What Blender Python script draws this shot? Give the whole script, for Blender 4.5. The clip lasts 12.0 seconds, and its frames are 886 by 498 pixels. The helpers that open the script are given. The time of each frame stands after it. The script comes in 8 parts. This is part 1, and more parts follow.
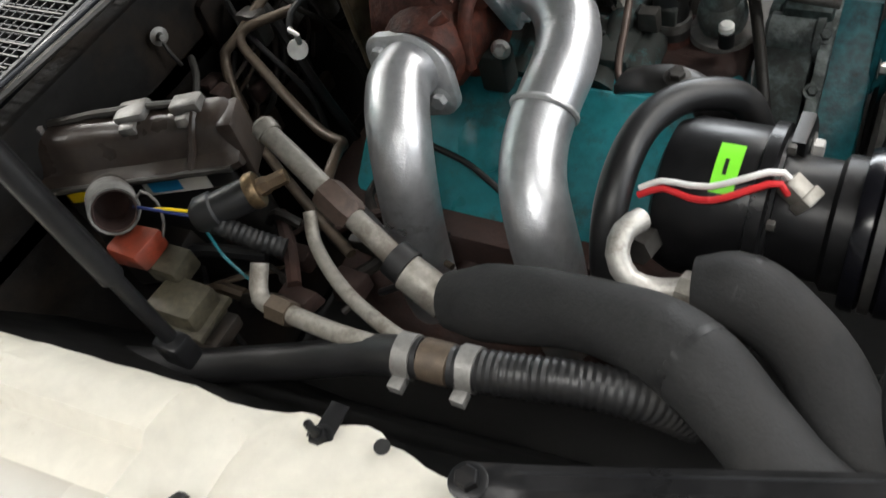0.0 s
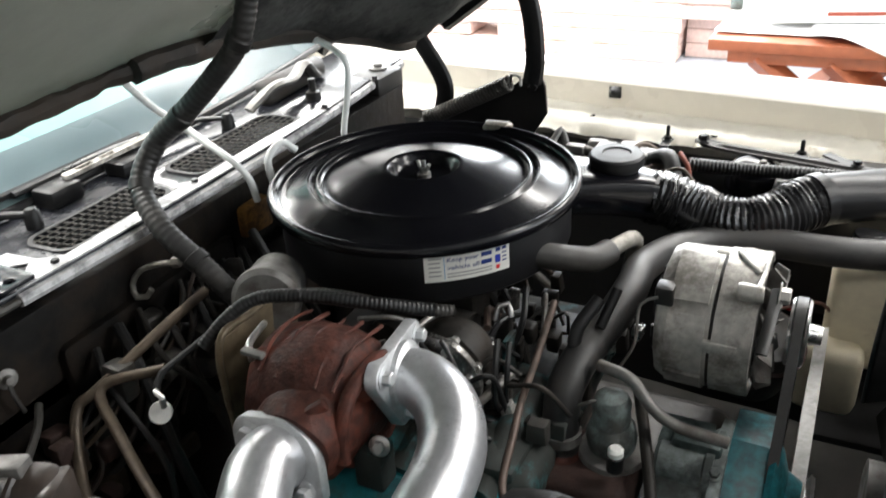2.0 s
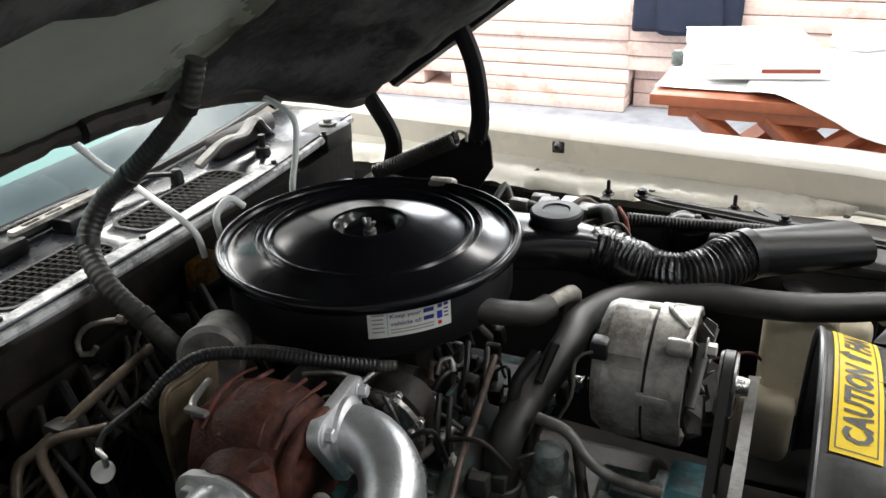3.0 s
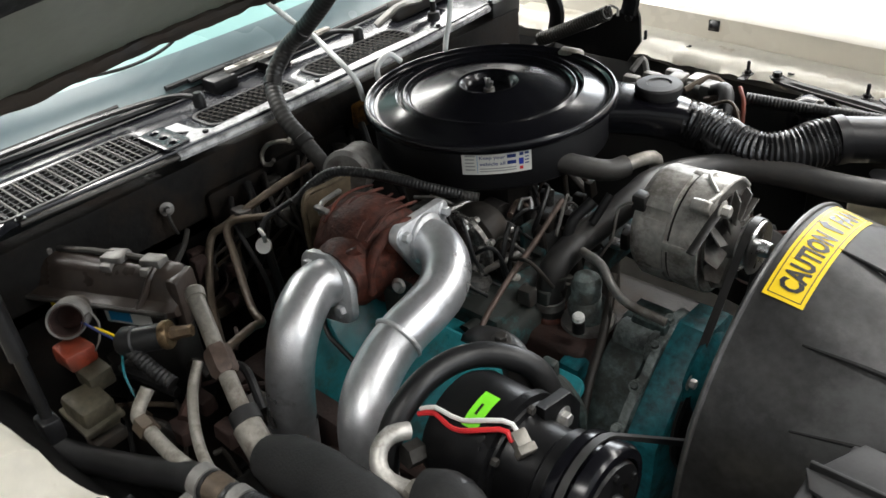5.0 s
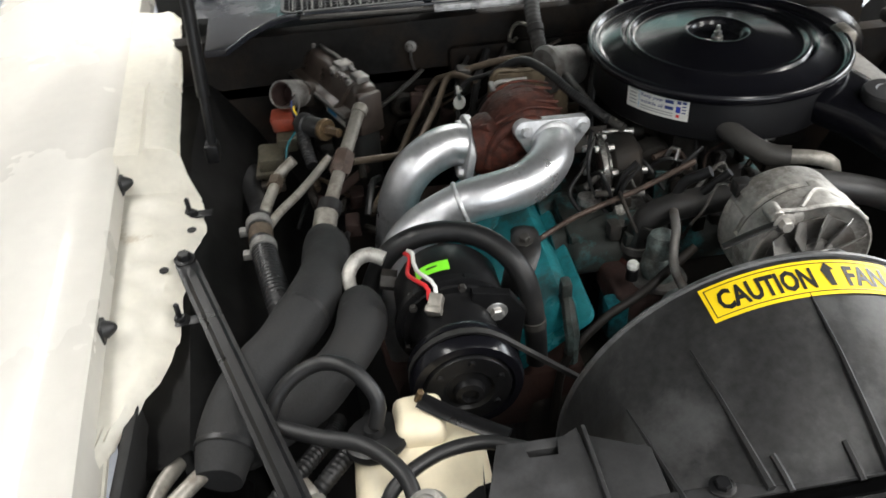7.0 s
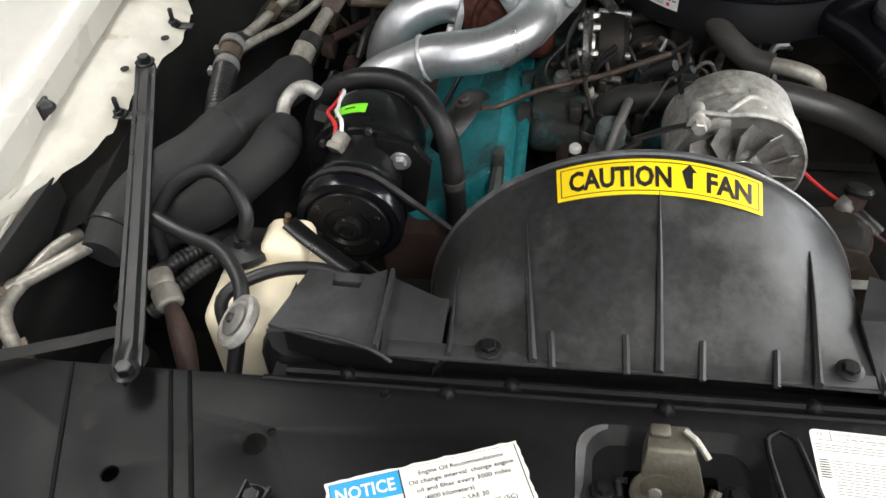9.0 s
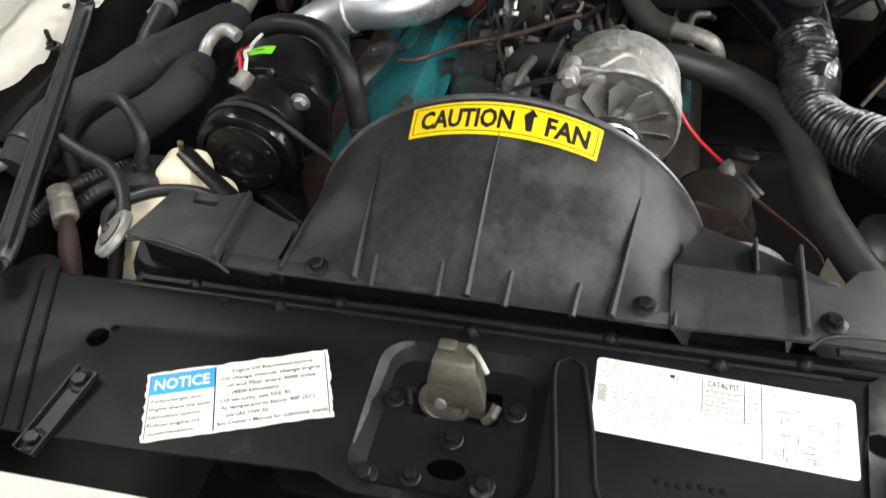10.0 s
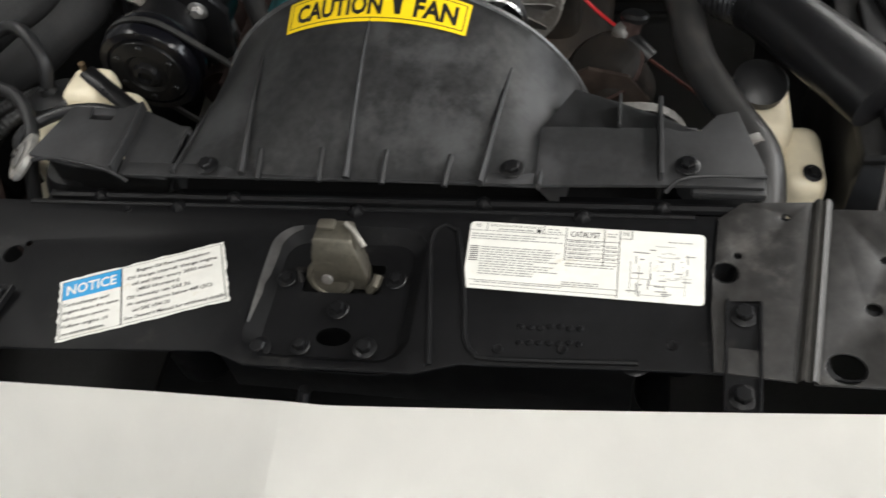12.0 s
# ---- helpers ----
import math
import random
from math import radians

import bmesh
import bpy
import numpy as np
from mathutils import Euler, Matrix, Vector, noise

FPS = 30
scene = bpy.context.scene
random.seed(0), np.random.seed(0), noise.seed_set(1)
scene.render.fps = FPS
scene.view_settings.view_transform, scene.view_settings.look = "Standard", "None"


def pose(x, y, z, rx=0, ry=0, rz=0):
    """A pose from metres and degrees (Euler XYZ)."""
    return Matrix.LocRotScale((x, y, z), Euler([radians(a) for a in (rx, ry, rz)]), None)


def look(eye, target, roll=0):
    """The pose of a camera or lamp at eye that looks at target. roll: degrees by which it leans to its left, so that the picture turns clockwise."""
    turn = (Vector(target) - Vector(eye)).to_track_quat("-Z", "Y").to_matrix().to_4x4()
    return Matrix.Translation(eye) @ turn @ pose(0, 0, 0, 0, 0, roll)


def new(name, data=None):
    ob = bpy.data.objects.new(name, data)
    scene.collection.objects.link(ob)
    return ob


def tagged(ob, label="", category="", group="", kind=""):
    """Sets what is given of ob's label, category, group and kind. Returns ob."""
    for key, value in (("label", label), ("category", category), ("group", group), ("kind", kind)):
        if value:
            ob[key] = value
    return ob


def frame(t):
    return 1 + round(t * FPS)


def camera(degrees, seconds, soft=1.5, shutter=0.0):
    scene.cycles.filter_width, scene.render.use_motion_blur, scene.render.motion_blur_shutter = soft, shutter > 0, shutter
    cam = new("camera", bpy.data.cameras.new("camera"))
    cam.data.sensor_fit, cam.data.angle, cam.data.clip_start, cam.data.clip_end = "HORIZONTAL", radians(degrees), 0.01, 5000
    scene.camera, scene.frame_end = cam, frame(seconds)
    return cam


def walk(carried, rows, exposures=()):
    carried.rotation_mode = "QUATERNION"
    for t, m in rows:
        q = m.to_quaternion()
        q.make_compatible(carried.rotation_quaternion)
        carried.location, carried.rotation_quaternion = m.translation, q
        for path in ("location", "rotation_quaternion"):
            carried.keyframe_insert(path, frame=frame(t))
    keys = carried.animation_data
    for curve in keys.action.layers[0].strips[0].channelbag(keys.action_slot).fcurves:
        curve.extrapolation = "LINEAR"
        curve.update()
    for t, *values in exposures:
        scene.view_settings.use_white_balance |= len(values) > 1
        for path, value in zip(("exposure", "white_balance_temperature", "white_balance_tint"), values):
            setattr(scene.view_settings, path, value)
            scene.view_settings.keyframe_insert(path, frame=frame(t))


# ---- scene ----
cam = camera(55.8, 12.0, shutter=0.3)
K = 0.88  # metres to one unit of the plan
PATH = [
    (0, (0.5110, -0.9688, 1.4175), (0.0695, -0.4921, 0.6574), -20.71),
    (0.5, (0.4674, -0.9215, 1.4036), (0.0536, -0.3855, 0.6678), -13.41),
    (1, (0.4711, -0.9032, 1.4098), (0.0564, -0.2701, 0.7563), -7.67),
    (1.5, (0.4734, -0.8943, 1.4160), (0.0591, -0.1852, 0.8455), -4.96),
    (2, (0.4866, -0.8836, 1.4132), (0.0758, -0.1047, 0.9392), -3.69),
    (2.5, (0.5009, -0.8825, 1.4281), (0.1364, -0.0552, 1.0007), -2.14),
    (4.5, (0.6919, -0.9584, 1.4781), (0.1688, -0.2766, 0.9668), -5.50),
    (5, (0.8228, -0.9646, 1.5153), (0.2310, -0.3742, 0.9665), -6.17),
    (5.5, (0.8543, -0.9080, 1.5394), (0.2536, -0.3436, 0.9732), -1.62),
    (6, (0.9547, -0.8196, 1.5324), (0.2807, -0.3403, 0.9702), 0.02),
    (6.5, (1.1205, -0.6942, 1.5570), (0.3453, -0.4385, 0.9793), -3.54),
    (8.3, (1.2400, -0.3154, 1.5402), (0.4991, -0.4363, 0.8795), -2.74),
    (8.5, (1.2491, -0.2767, 1.5422), (0.5157, -0.4076, 0.8751), -3.28),
    (9, (1.2411, -0.2665, 1.5323), (0.5459, -0.3835, 0.8231), -2.74),
    (9.5, (1.2578, -0.1682, 1.5255), (0.5721, -0.3073, 0.8110), -1.83),
    (10, (1.2809, -0.0423, 1.5251), (0.6108, -0.2227, 0.8050), -3.05),
    (10.5, (1.2960, 0.0002, 1.5229), (0.7073, -0.2358, 0.7498), -9.75),
    (11, (1.3119, 0.0126, 1.5283), (0.7758, -0.2283, 0.7192), -12.63),
    (11.5, (1.3204, 0.0445, 1.5271), (0.7594, -0.2056, 0.7380), -13.32),
    (12, (1.3078, 0.0911, 1.5337), (0.7248, -0.0888, 0.7414), -10.70),
]
walk(cam, [(t, look(Vector(eye) * K, Vector(target) * K, roll)) for t, eye, target, roll in PATH], exposures=[(0.0, 0.84), (0.5, 1.36), (0.9, 1.56), (1.5, 1.74), (2.1, 0.83), (2.6, 0.28), (4.4, 0.60), (5.0, 0.58), (5.5, 0.96), (6.5, 0.79), (8.4, 0.55), (9.5, 0.82), (10.2, 0.62), (11.0, -0.03), (11.6, -0.03), (12.0, 0.12)])

# ---- world and light ----
world = bpy.data.worlds.new("world")
world.use_nodes = True
scene.world = world
wn = world.node_tree.nodes
sky = wn.new("ShaderNodeTexSky")
sky.sky_type, sky.sun_disc = "NISHITA", False
sky.sun_elevation, sky.sun_rotation = radians(40), radians(20)
world.node_tree.links.new(sky.outputs[0], wn["Background"].inputs[0])
wn["Background"].inputs[1].default_value = 0.10


def area_lamp(name, eye, target, sx, sy, watts, colour):
    data = bpy.data.lights.new(name, "AREA")
    data.shape, data.size, data.size_y, data.energy, data.color = "RECTANGLE", sx * K, sy * K, watts, colour
    ob = new(name, data)
    ob.matrix_world = look(Vector(eye) * K, Vector(target) * K)
    return ob


# none in view: daylight through a window over the timber stack and through an assumed open door before the car; tubes
# on the ceiling
area_lamp("window_daylight", (-1.2, 4.45, 1.95), (-0.9, 0.0, 1.2), 3.4, 1.2, 95, (0.93, 0.97, 1.0))
# assumed door, set and raised to light the bay and the shroud
area_lamp("assumed_door_light", (5.0, 0.9, 1.4), (0.4, 0.0, 1.0), 3.4, 2.2, 46, (0.95, 0.98, 1.0))
area_lamp("tube_light", (-1.0, 2.6, 2.85), (-1.0, 2.5, 0.0), 7.0, 0.50, 185, (1.0, 0.98, 0.94))
area_lamp("tube_light", (-0.5, -1.6, 2.85), (-0.5, -1.5, 0.0), 3.6, 0.30, 42, (1.0, 0.98, 0.94))
# front tube added as fill over the nose
area_lamp("tube_light", (2.6, 0.4, 2.85), (2.5, 0.4, 0.0), 0.35, 3.0, 36, (1.0, 0.98, 0.94))
area_lamp("tube_light", (-2.4, 0.2, 2.85), (-2.4, 0.2, 0.0), 2.5, 0.35, 72, (1.0, 0.98, 0.94))

# ---- materials ----
def mat(name, base, rough=0.5, metal=0.0, var=0.25, scale=40.0, bump=0.05, dirt=None, amount=0.0, dirt_scale=9.0, fine=0.0, coat=0.0, trans=0.0, spec=0.5, uneven=None):
    """Base colour with large and small variation, patches of dirt, uneven gloss and a fine relief."""
    m = bpy.data.materials.new(name)
    m.use_nodes = True
    t, n = m.node_tree, m.node_tree.nodes
    b = n["Principled BSDF"]
    link = t.links.new
    co = n.new("ShaderNodeTexCoord")

    def noise_node(s, d=4.0, r=0.6):
        q = n.new("ShaderNodeTexNoise")
        q.inputs["Scale"].default_value, q.inputs["Detail"].default_value, q.inputs["Roughness"].default_value = s, d, r
        link(co.outputs["Object"], q.inputs["Vector"])
        return q

    def ramp(source, lo, hi, a, c):
        q = n.new("ShaderNodeMapRange")
        for key, value in (("From Min", lo), ("From Max", hi), ("To Min", a), ("To Max", c)):
            q.inputs[key].default_value = value
        link(source, q.inputs["Value"])
        return q.outputs[0]

    small, large = noise_node(scale * 4), noise_node(scale / 4, 5.0)
    mix = n.new("ShaderNodeMix")
    mix.data_type, mix.blend_type = "RGBA", "MULTIPLY"
    mix.inputs["Factor"].default_value = 1.0
    mix.inputs["A"].default_value = (*base, 1)
    add = n.new("ShaderNodeMath")
    add.operation = "ADD"
    link(ramp(small.outputs["Fac"], 0.3, 0.7, 1 - var / 2, 1 + var / 2), add.inputs[0])
    link(ramp(large.outputs["Fac"], 0.3, 0.7, -var / 2, var / 2), add.inputs[1])
    rgb = n.new("ShaderNodeCombineColor")
    for i in range(3):
        link(add.outputs[0], rgb.inputs[i])
    link(rgb.outputs[0], mix.inputs["B"])
    colour = mix.outputs["Result"]
    swing = 0.08 + 0.1 * rough if uneven is None else uneven
    gloss = ramp(large.outputs["Fac"], 0.3, 0.7, max(rough - swing, 0.02), min(rough + swing, 1))
    if dirt:
        stain = noise_node(dirt_scale, 8.0, 0.7)
        fac = ramp(stain.outputs["Fac"], 0.62 - 0.35 * amount, 0.70 - 0.25 * amount, 0.0, min(1.0, 0.5 + amount / 2))
        mix2 = n.new("ShaderNodeMix")
        mix2.data_type = "RGBA"
        link(fac, mix2.inputs["Factor"])
        link(colour, mix2.inputs["A"])
        mix2.inputs["B"].default_value = (*dirt, 1)
        colour = mix2.outputs["Result"]
        mix3 = n.new("ShaderNodeMix")
        link(fac, mix3.inputs["Factor"])
        link(gloss, mix3.inputs["A"])
        mix3.inputs["B"].default_value = min(0.9, rough + 0.3)
        gloss = mix3.outputs["Result"]
    link(colour, b.inputs["Base Color"])
    link(gloss, b.inputs["Roughness"])
    b.inputs["Metallic"].default_value = metal
    b.inputs["Coat Weight"].default_value = coat
    b.inputs["Transmission Weight"].default_value = trans
    b.inputs["Specular IOR Level"].default_value = spec
    if bump:
        bp = n.new("ShaderNodeBump")
        bp.inputs["Strength"].default_value, bp.inputs["Distance"].default_value = bump, 0.002
        link(noise_node(scale * 6 if not fine else fine, 3.0).outputs["Fac"], bp.inputs["Height"])
        link(bp.outputs[0], b.inputs["Normal"])
    return m


SATIN = mat("satin_black_paint", (0.0045, 0.0045, 0.0062), 0.20, var=0.08, bump=0.0, spec=0.34, uneven=0.006)
# for matte plastic, and for shroud plastic with shade put into its colour
MATTE_SHADE = mat("matte_and_shaded_plastic", (0.020, 0.020, 0.0205), 0.55, var=0.4, bump=0.05, dirt=(0.05, 0.05, 0.052), amount=0.2, spec=0.35)
DUSTY_HOSE = mat("dusty_grey_hose", (0.036, 0.034, 0.031), 0.5, var=0.3, bump=0.1, dirt=(0.03, 0.027, 0.024), amount=0.3)
CAN = mat("black_can_paint", (0.006, 0.006, 0.0068), 0.42, bump=0.02, spec=0.25, uneven=0.03)
# pale clouds paint the dome's patchy sheen along with its scuffs
PLASTIC = mat("black_shroud_plastic", (0.046, 0.046, 0.0465), 0.36, var=0.6, scale=26, bump=0.06, dirt=(0.125, 0.126, 0.128), amount=0.36, dirt_scale=7, spec=0.7, uneven=0.02)
SUPPORT = mat("support_black_paint", (0.0048, 0.0048, 0.0052), 0.46, var=0.35, scale=30, bump=0.04, dirt=(0.03, 0.029, 0.027), amount=0.06, dirt_scale=18, spec=0.13)
END_PAINT = mat("paler_worn_black_paint", (0.026, 0.025, 0.024), 0.42, var=0.6, scale=22, bump=0.06, dirt=(0.075, 0.070, 0.064), amount=0.28, dirt_scale=11, spec=0.35)
BLACK = mat("black_metal", (0.0065, 0.0065, 0.007), 0.36, var=0.4, dirt=(0.024, 0.021, 0.018), amount=0.14, spec=0.24)
GRIME = mat("oily_black", (0.015, 0.0130, 0.0112), 0.55, var=0.6, scale=20, bump=0.3, dirt=(0.036, 0.027, 0.020), amount=0.4, spec=0.35)
FIREWALL = mat("grimy_firewall_paint", (0.0065, 0.006, 0.0056), 0.6, var=0.8, scale=12, bump=0.5, dirt=(0.022, 0.016, 0.012), amount=0.40, dirt_scale=9, spec=0.12)
DARK = mat("bay_black", (0.0095, 0.0094, 0.0094), 0.7, var=0.4, bump=0.1, spec=0.3)
RUBBER = mat("black_rubber", (0.010, 0.010, 0.0105), 0.45, var=0.3, bump=0.05, dirt=(0.03, 0.028, 0.026), amount=0.15, spec=0.4)
RUBBER_OLD = mat("aged_rubber", (0.020, 0.0195, 0.019), 0.48, var=0.3, bump=0.08, dirt=(0.05, 0.045, 0.04), amount=0.25)
FOAM = mat("foam_insulation", (0.0155, 0.0157, 0.016), 0.72, var=0.4, scale=60, bump=0.25, dirt=(0.024, 0.0235, 0.023), amount=0.3, dirt_scale=20, spec=0.3)
SILVER = mat("silver_painted_pipe", (0.66, 0.67, 0.69), 0.36, metal=0.82, var=0.18, scale=22, bump=0.2, fine=420, dirt=(0.30, 0.30, 0.31), amount=0.08, dirt_scale=26)
SILVER_CAST = mat("silver_painted_flange", (0.60, 0.61, 0.62), 0.46, metal=0.7, var=0.2, bump=0.35, fine=170, dirt=(0.25, 0.25, 0.25), amount=0.12, dirt_scale=40)
RUST = mat("rusty_casting", (0.070, 0.024, 0.017), 0.6, var=0.8, scale=24, bump=0.8, dirt=(0.15, 0.036, 0.020), amount=0.40, dirt_scale=12, spec=0.3)
RUST_DARK = mat("dark_rusty_iron", (0.028, 0.013, 0.010), 0.8, var=0.5, scale=30, bump=0.5, dirt=(0.05, 0.02, 0.014), amount=0.4)
TEAL = mat("teal_engine_paint", (0.022, 0.215, 0.245), 0.34, var=0.35, scale=20, bump=0.1, dirt=(0.05, 0.045, 0.036), amount=0.2, dirt_scale=14)
TEAL_OLD = mat("worn_teal_paint", (0.016, 0.13, 0.14), 0.5, var=0.4, scale=25, bump=0.2, dirt=(0.022, 0.017, 0.013), amount=0.85, dirt_scale=20)
PALE_TEAL = mat("chalky_teal_casting", (0.070, 0.098, 0.095), 0.42, metal=0.2, var=0.9, scale=30, bump=0.35, dirt=(0.020, 0.020, 0.017), amount=0.55, dirt_scale=22)
SHIELD = mat("tan_heat_shield", (0.15, 0.115, 0.072), 0.5, metal=0.3, var=0.4, scale=20, bump=0.25, dirt=(0.04, 0.028, 0.018), amount=0.4, dirt_scale=14)
# worn paint whose pale base also carries the cowl's bright reflection
BARE_GLEAM = mat("worn_paint_with_gleam", (0.52, 0.52, 0.53), 0.34, var=0.2, scale=30, bump=0.1, dirt=(0.03, 0.03, 0.032), amount=0.42, dirt_scale=22)
WRAP = mat("glossy_black_plastic_wrap", (0.012, 0.012, 0.013), 0.27, var=0.4, bump=0.35, fine=90)
TEAL_DIM = mat("dark_teal_casting", (0.010, 0.125, 0.150), 0.4, var=0.9, scale=25, bump=0.3, dirt=(0.018, 0.016, 0.013), amount=0.36, dirt_scale=16)
NECK = mat("chalky_grey_teal_paint", (0.15, 0.185, 0.18), 0.5, var=0.5, scale=30, bump=0.25, dirt=(0.045, 0.036, 0.028), amount=0.5, dirt_scale=26)
CASE = mat("black_moulded_plastic", (0.010, 0.0095, 0.009), 0.5, var=0.4, bump=0.1)
OLIVE = mat("olive_plastic", (0.062, 0.055, 0.036), 0.55, var=0.5, bump=0.15, dirt=(0.022, 0.018, 0.012), amount=0.45, dirt_scale=18)
DUSTY = mat("dark_dusty_steel", (0.05, 0.047, 0.043), 0.5, metal=0.4, var=0.4, bump=0.15)
ALU = mat("cast_aluminium", (0.45, 0.435, 0.405), 0.48, metal=0.55, var=0.35, scale=30, bump=0.25, dirt=(0.085, 0.070, 0.055), amount=0.4, dirt_scale=16)
# pale base stands for light shining on the belt's back
BELT_SHINE = mat("shining_belt_back", (0.26, 0.25, 0.235), 0.5, var=0.4, scale=30, bump=0.1, dirt=(0.06, 0.055, 0.05), amount=0.3, dirt_scale=20)
STEEL = mat("bright_steel", (0.6, 0.6, 0.6), 0.3, metal=1.0, var=0.2, bump=0.05, dirt=(0.2, 0.16, 0.12), amount=0.2)
ZINC = mat("zinc_bolt", (0.55, 0.54, 0.52), 0.38, metal=0.9, var=0.3, bump=0.1, dirt=(0.15, 0.11, 0.08), amount=0.25, dirt_scale=60)
DULL = mat("dull_grey_metal", (0.20, 0.195, 0.185), 0.55, metal=0.5, var=0.35, bump=0.2, dirt=(0.07, 0.055, 0.045), amount=0.4, dirt_scale=20)
TAN = mat("aged_tan_line", (0.080, 0.060, 0.042), 0.5, metal=0.4, var=0.4, scale=30, bump=0.1, dirt=(0.06, 0.045, 0.035), amount=0.35, dirt_scale=25)
PALE_LINE = mat("pale_aluminium_line", (0.255, 0.24, 0.212), 0.45, metal=0.45, var=0.3, bump=0.1, dirt=(0.12, 0.10, 0.08), amount=0.35, dirt_scale=25)
COPPER = mat("brown_vacuum_line", (0.080, 0.055, 0.044), 0.5, metal=0.3, var=0.4, dirt=(0.035, 0.027, 0.022), amount=0.35, dirt_scale=30)
BRASS = mat("brass_fitting", (0.21, 0.145, 0.08), 0.40, metal=0.8, var=0.4, dirt=(0.05, 0.035, 0.025), amount=0.5, dirt_scale=50)
PALE_CAST = mat("pale_worn_aluminium", (0.21, 0.24, 0.235), 0.42, metal=0.45, var=0.6, scale=30, bump=0.4, dirt=(0.03, 0.034, 0.031), amount=0.5, dirt_scale=24)
BOX = mat("brown_heater_box", (0.036, 0.0265, 0.0215), 0.34, var=0.5, scale=18, bump=0.2, dirt=(0.055, 0.043, 0.036), amount=0.35, spec=0.4)
WHITE = mat("white_car_paint", (0.81, 0.785, 0.73), 0.28, var=0.04, scale=10, bump=0.0, coat=0.4)
NOSE = mat("weathered_white_paint", (0.74, 0.725, 0.68), 0.5, var=0.05, scale=6, bump=0.0, spec=0.3)
APRON = mat("white_apron_paint", (0.80, 0.77, 0.685), 0.4, var=0.08, scale=20, bump=0.06, dirt=(0.42, 0.34, 0.22), amount=0.05, dirt_scale=16)
CREAM = mat("cream_bottle_plastic", (0.74, 0.66, 0.49), 0.4, var=0.12, scale=15, dirt=(0.4, 0.3, 0.18), amount=0.15)
YELLOW = mat("yellow_label", (0.85, 0.60, 0.01), 0.48, var=0.03, bump=0.0, spec=0.3)
INK = mat("black_print", (0.012, 0.012, 0.012), 0.4, var=0.1, bump=0.0)
PAPER = mat("white_label", (0.70, 0.69, 0.64), 0.45, var=0.06, scale=20, bump=0.0, dirt=(0.55, 0.48, 0.33), amount=0.12, dirt_scale=25)
GREY_INK = mat("grey_print", (0.30, 0.30, 0.29), 0.5, var=0.1, bump=0.0)
BLUE = mat("blue_print", (0.02, 0.27, 0.55), 0.4, var=0.05, bump=0.0)
NAVY = mat("dark_blue_print", (0.02, 0.04, 0.17), 0.4, var=0.05, bump=0.0)
RED = mat("red_wire", (0.65, 0.03, 0.035), 0.4, var=0.1, bump=0.0)
ORANGE = mat("orange_plastic", (0.23, 0.036, 0.015), 0.55, var=0.5, dirt=(0.04, 0.025, 0.018), amount=0.4, dirt_scale=20)
LIME = mat("lime_tag", (0.22, 0.80, 0.03), 0.5, var=0.05, bump=0.0)
WIRE_WHITE = mat("white_wire", (0.75, 0.75, 0.72), 0.45, var=0.1, bump=0.0)
CLEAR = mat("translucent_washer_hose", (0.72, 0.74, 0.73), 0.3, var=0.1, bump=0.0)
HOODGREY = mat("grey_hood_underside", (0.235, 0.255, 0.235), 0.32, var=0.15, scale=10, bump=0.03)
PAD = mat("black_hood_pad", (0.036, 0.038, 0.038), 0.75, var=1.0, scale=16, bump=1.0, fine=55, dirt=(0.15, 0.155, 0.15), amount=0.42, dirt_scale=9)
COWL = mat("cowl_black_paint", (0.014, 0.015, 0.019), 0.21, var=0.3, scale=25, bump=0.06, dirt=(0.05, 0.05, 0.055), amount=0.2, dirt_scale=14, spec=0.38)
DASH = mat("dark_dashboard", (0.055, 0.065, 0.07), 0.6, var=0.2)
LATCH = mat("latch_metal", (0.10, 0.092, 0.072), 0.5, metal=0.6, var=0.4, bump=0.2, dirt=(0.06, 0.05, 0.04), amount=0.35, dirt_scale=40)
WOOD = mat("raw_timber", (0.69, 0.53, 0.475), 0.7, var=0.2, scale=12, bump=0.1, dirt=(0.40, 0.24, 0.17), amount=0.2, dirt_scale=5)
STAIN = mat("red_brown_wood_stain", (0.30, 0.085, 0.035), 0.45, var=0.25, scale=12, bump=0.1)
CONCRETE = mat("painted_concrete", (0.30, 0.32, 0.36), 0.55, var=0.2, scale=8, bump=0.15, dirt=(0.2, 0.21, 0.23), amount=0.3, dirt_scale=4)
GREY_WALL = mat("grey_plaster", (0.24, 0.24, 0.24), 0.85, var=0.15, scale=5, bump=0.1)
PLASTER = mat("white_plaster", (0.78, 0.78, 0.77), 0.8, var=0.05, scale=5, bump=0.1)
SHEET = mat("white_sheet_paper", (0.82, 0.83, 0.83), 0.6, var=0.04, bump=0.02)
DENIM = mat("dark_denim", (0.012, 0.018, 0.040), 0.9, var=0.5, scale=60, bump=0.5)
CANBLUE = mat("blue_can_paint", (0.03, 0.05, 0.35), 0.35, var=0.05, bump=0.0)
# grey-green carries the shade inside the headlamp recess
SIDE_SHADE = mat("shaded_recess_paint", (0.27, 0.30, 0.275), 0.4, var=0.15, bump=0.02)
BEZEL = mat("pale_bezel_paint", (0.62, 0.66, 0.68), 0.3, var=0.05, scale=8, bump=0.0)
FINE = mat("faded_print", (0.22, 0.22, 0.21), 0.5, var=0.2, bump=0.0)
# cyan base puts the windshield's glare and reflections into the glass colour
GLASS = mat("windshield_glass_with_glare", (0.20, 0.35, 0.34), 0.28, trans=0.12, var=0.05, scale=3, bump=0.0, spec=0.25)
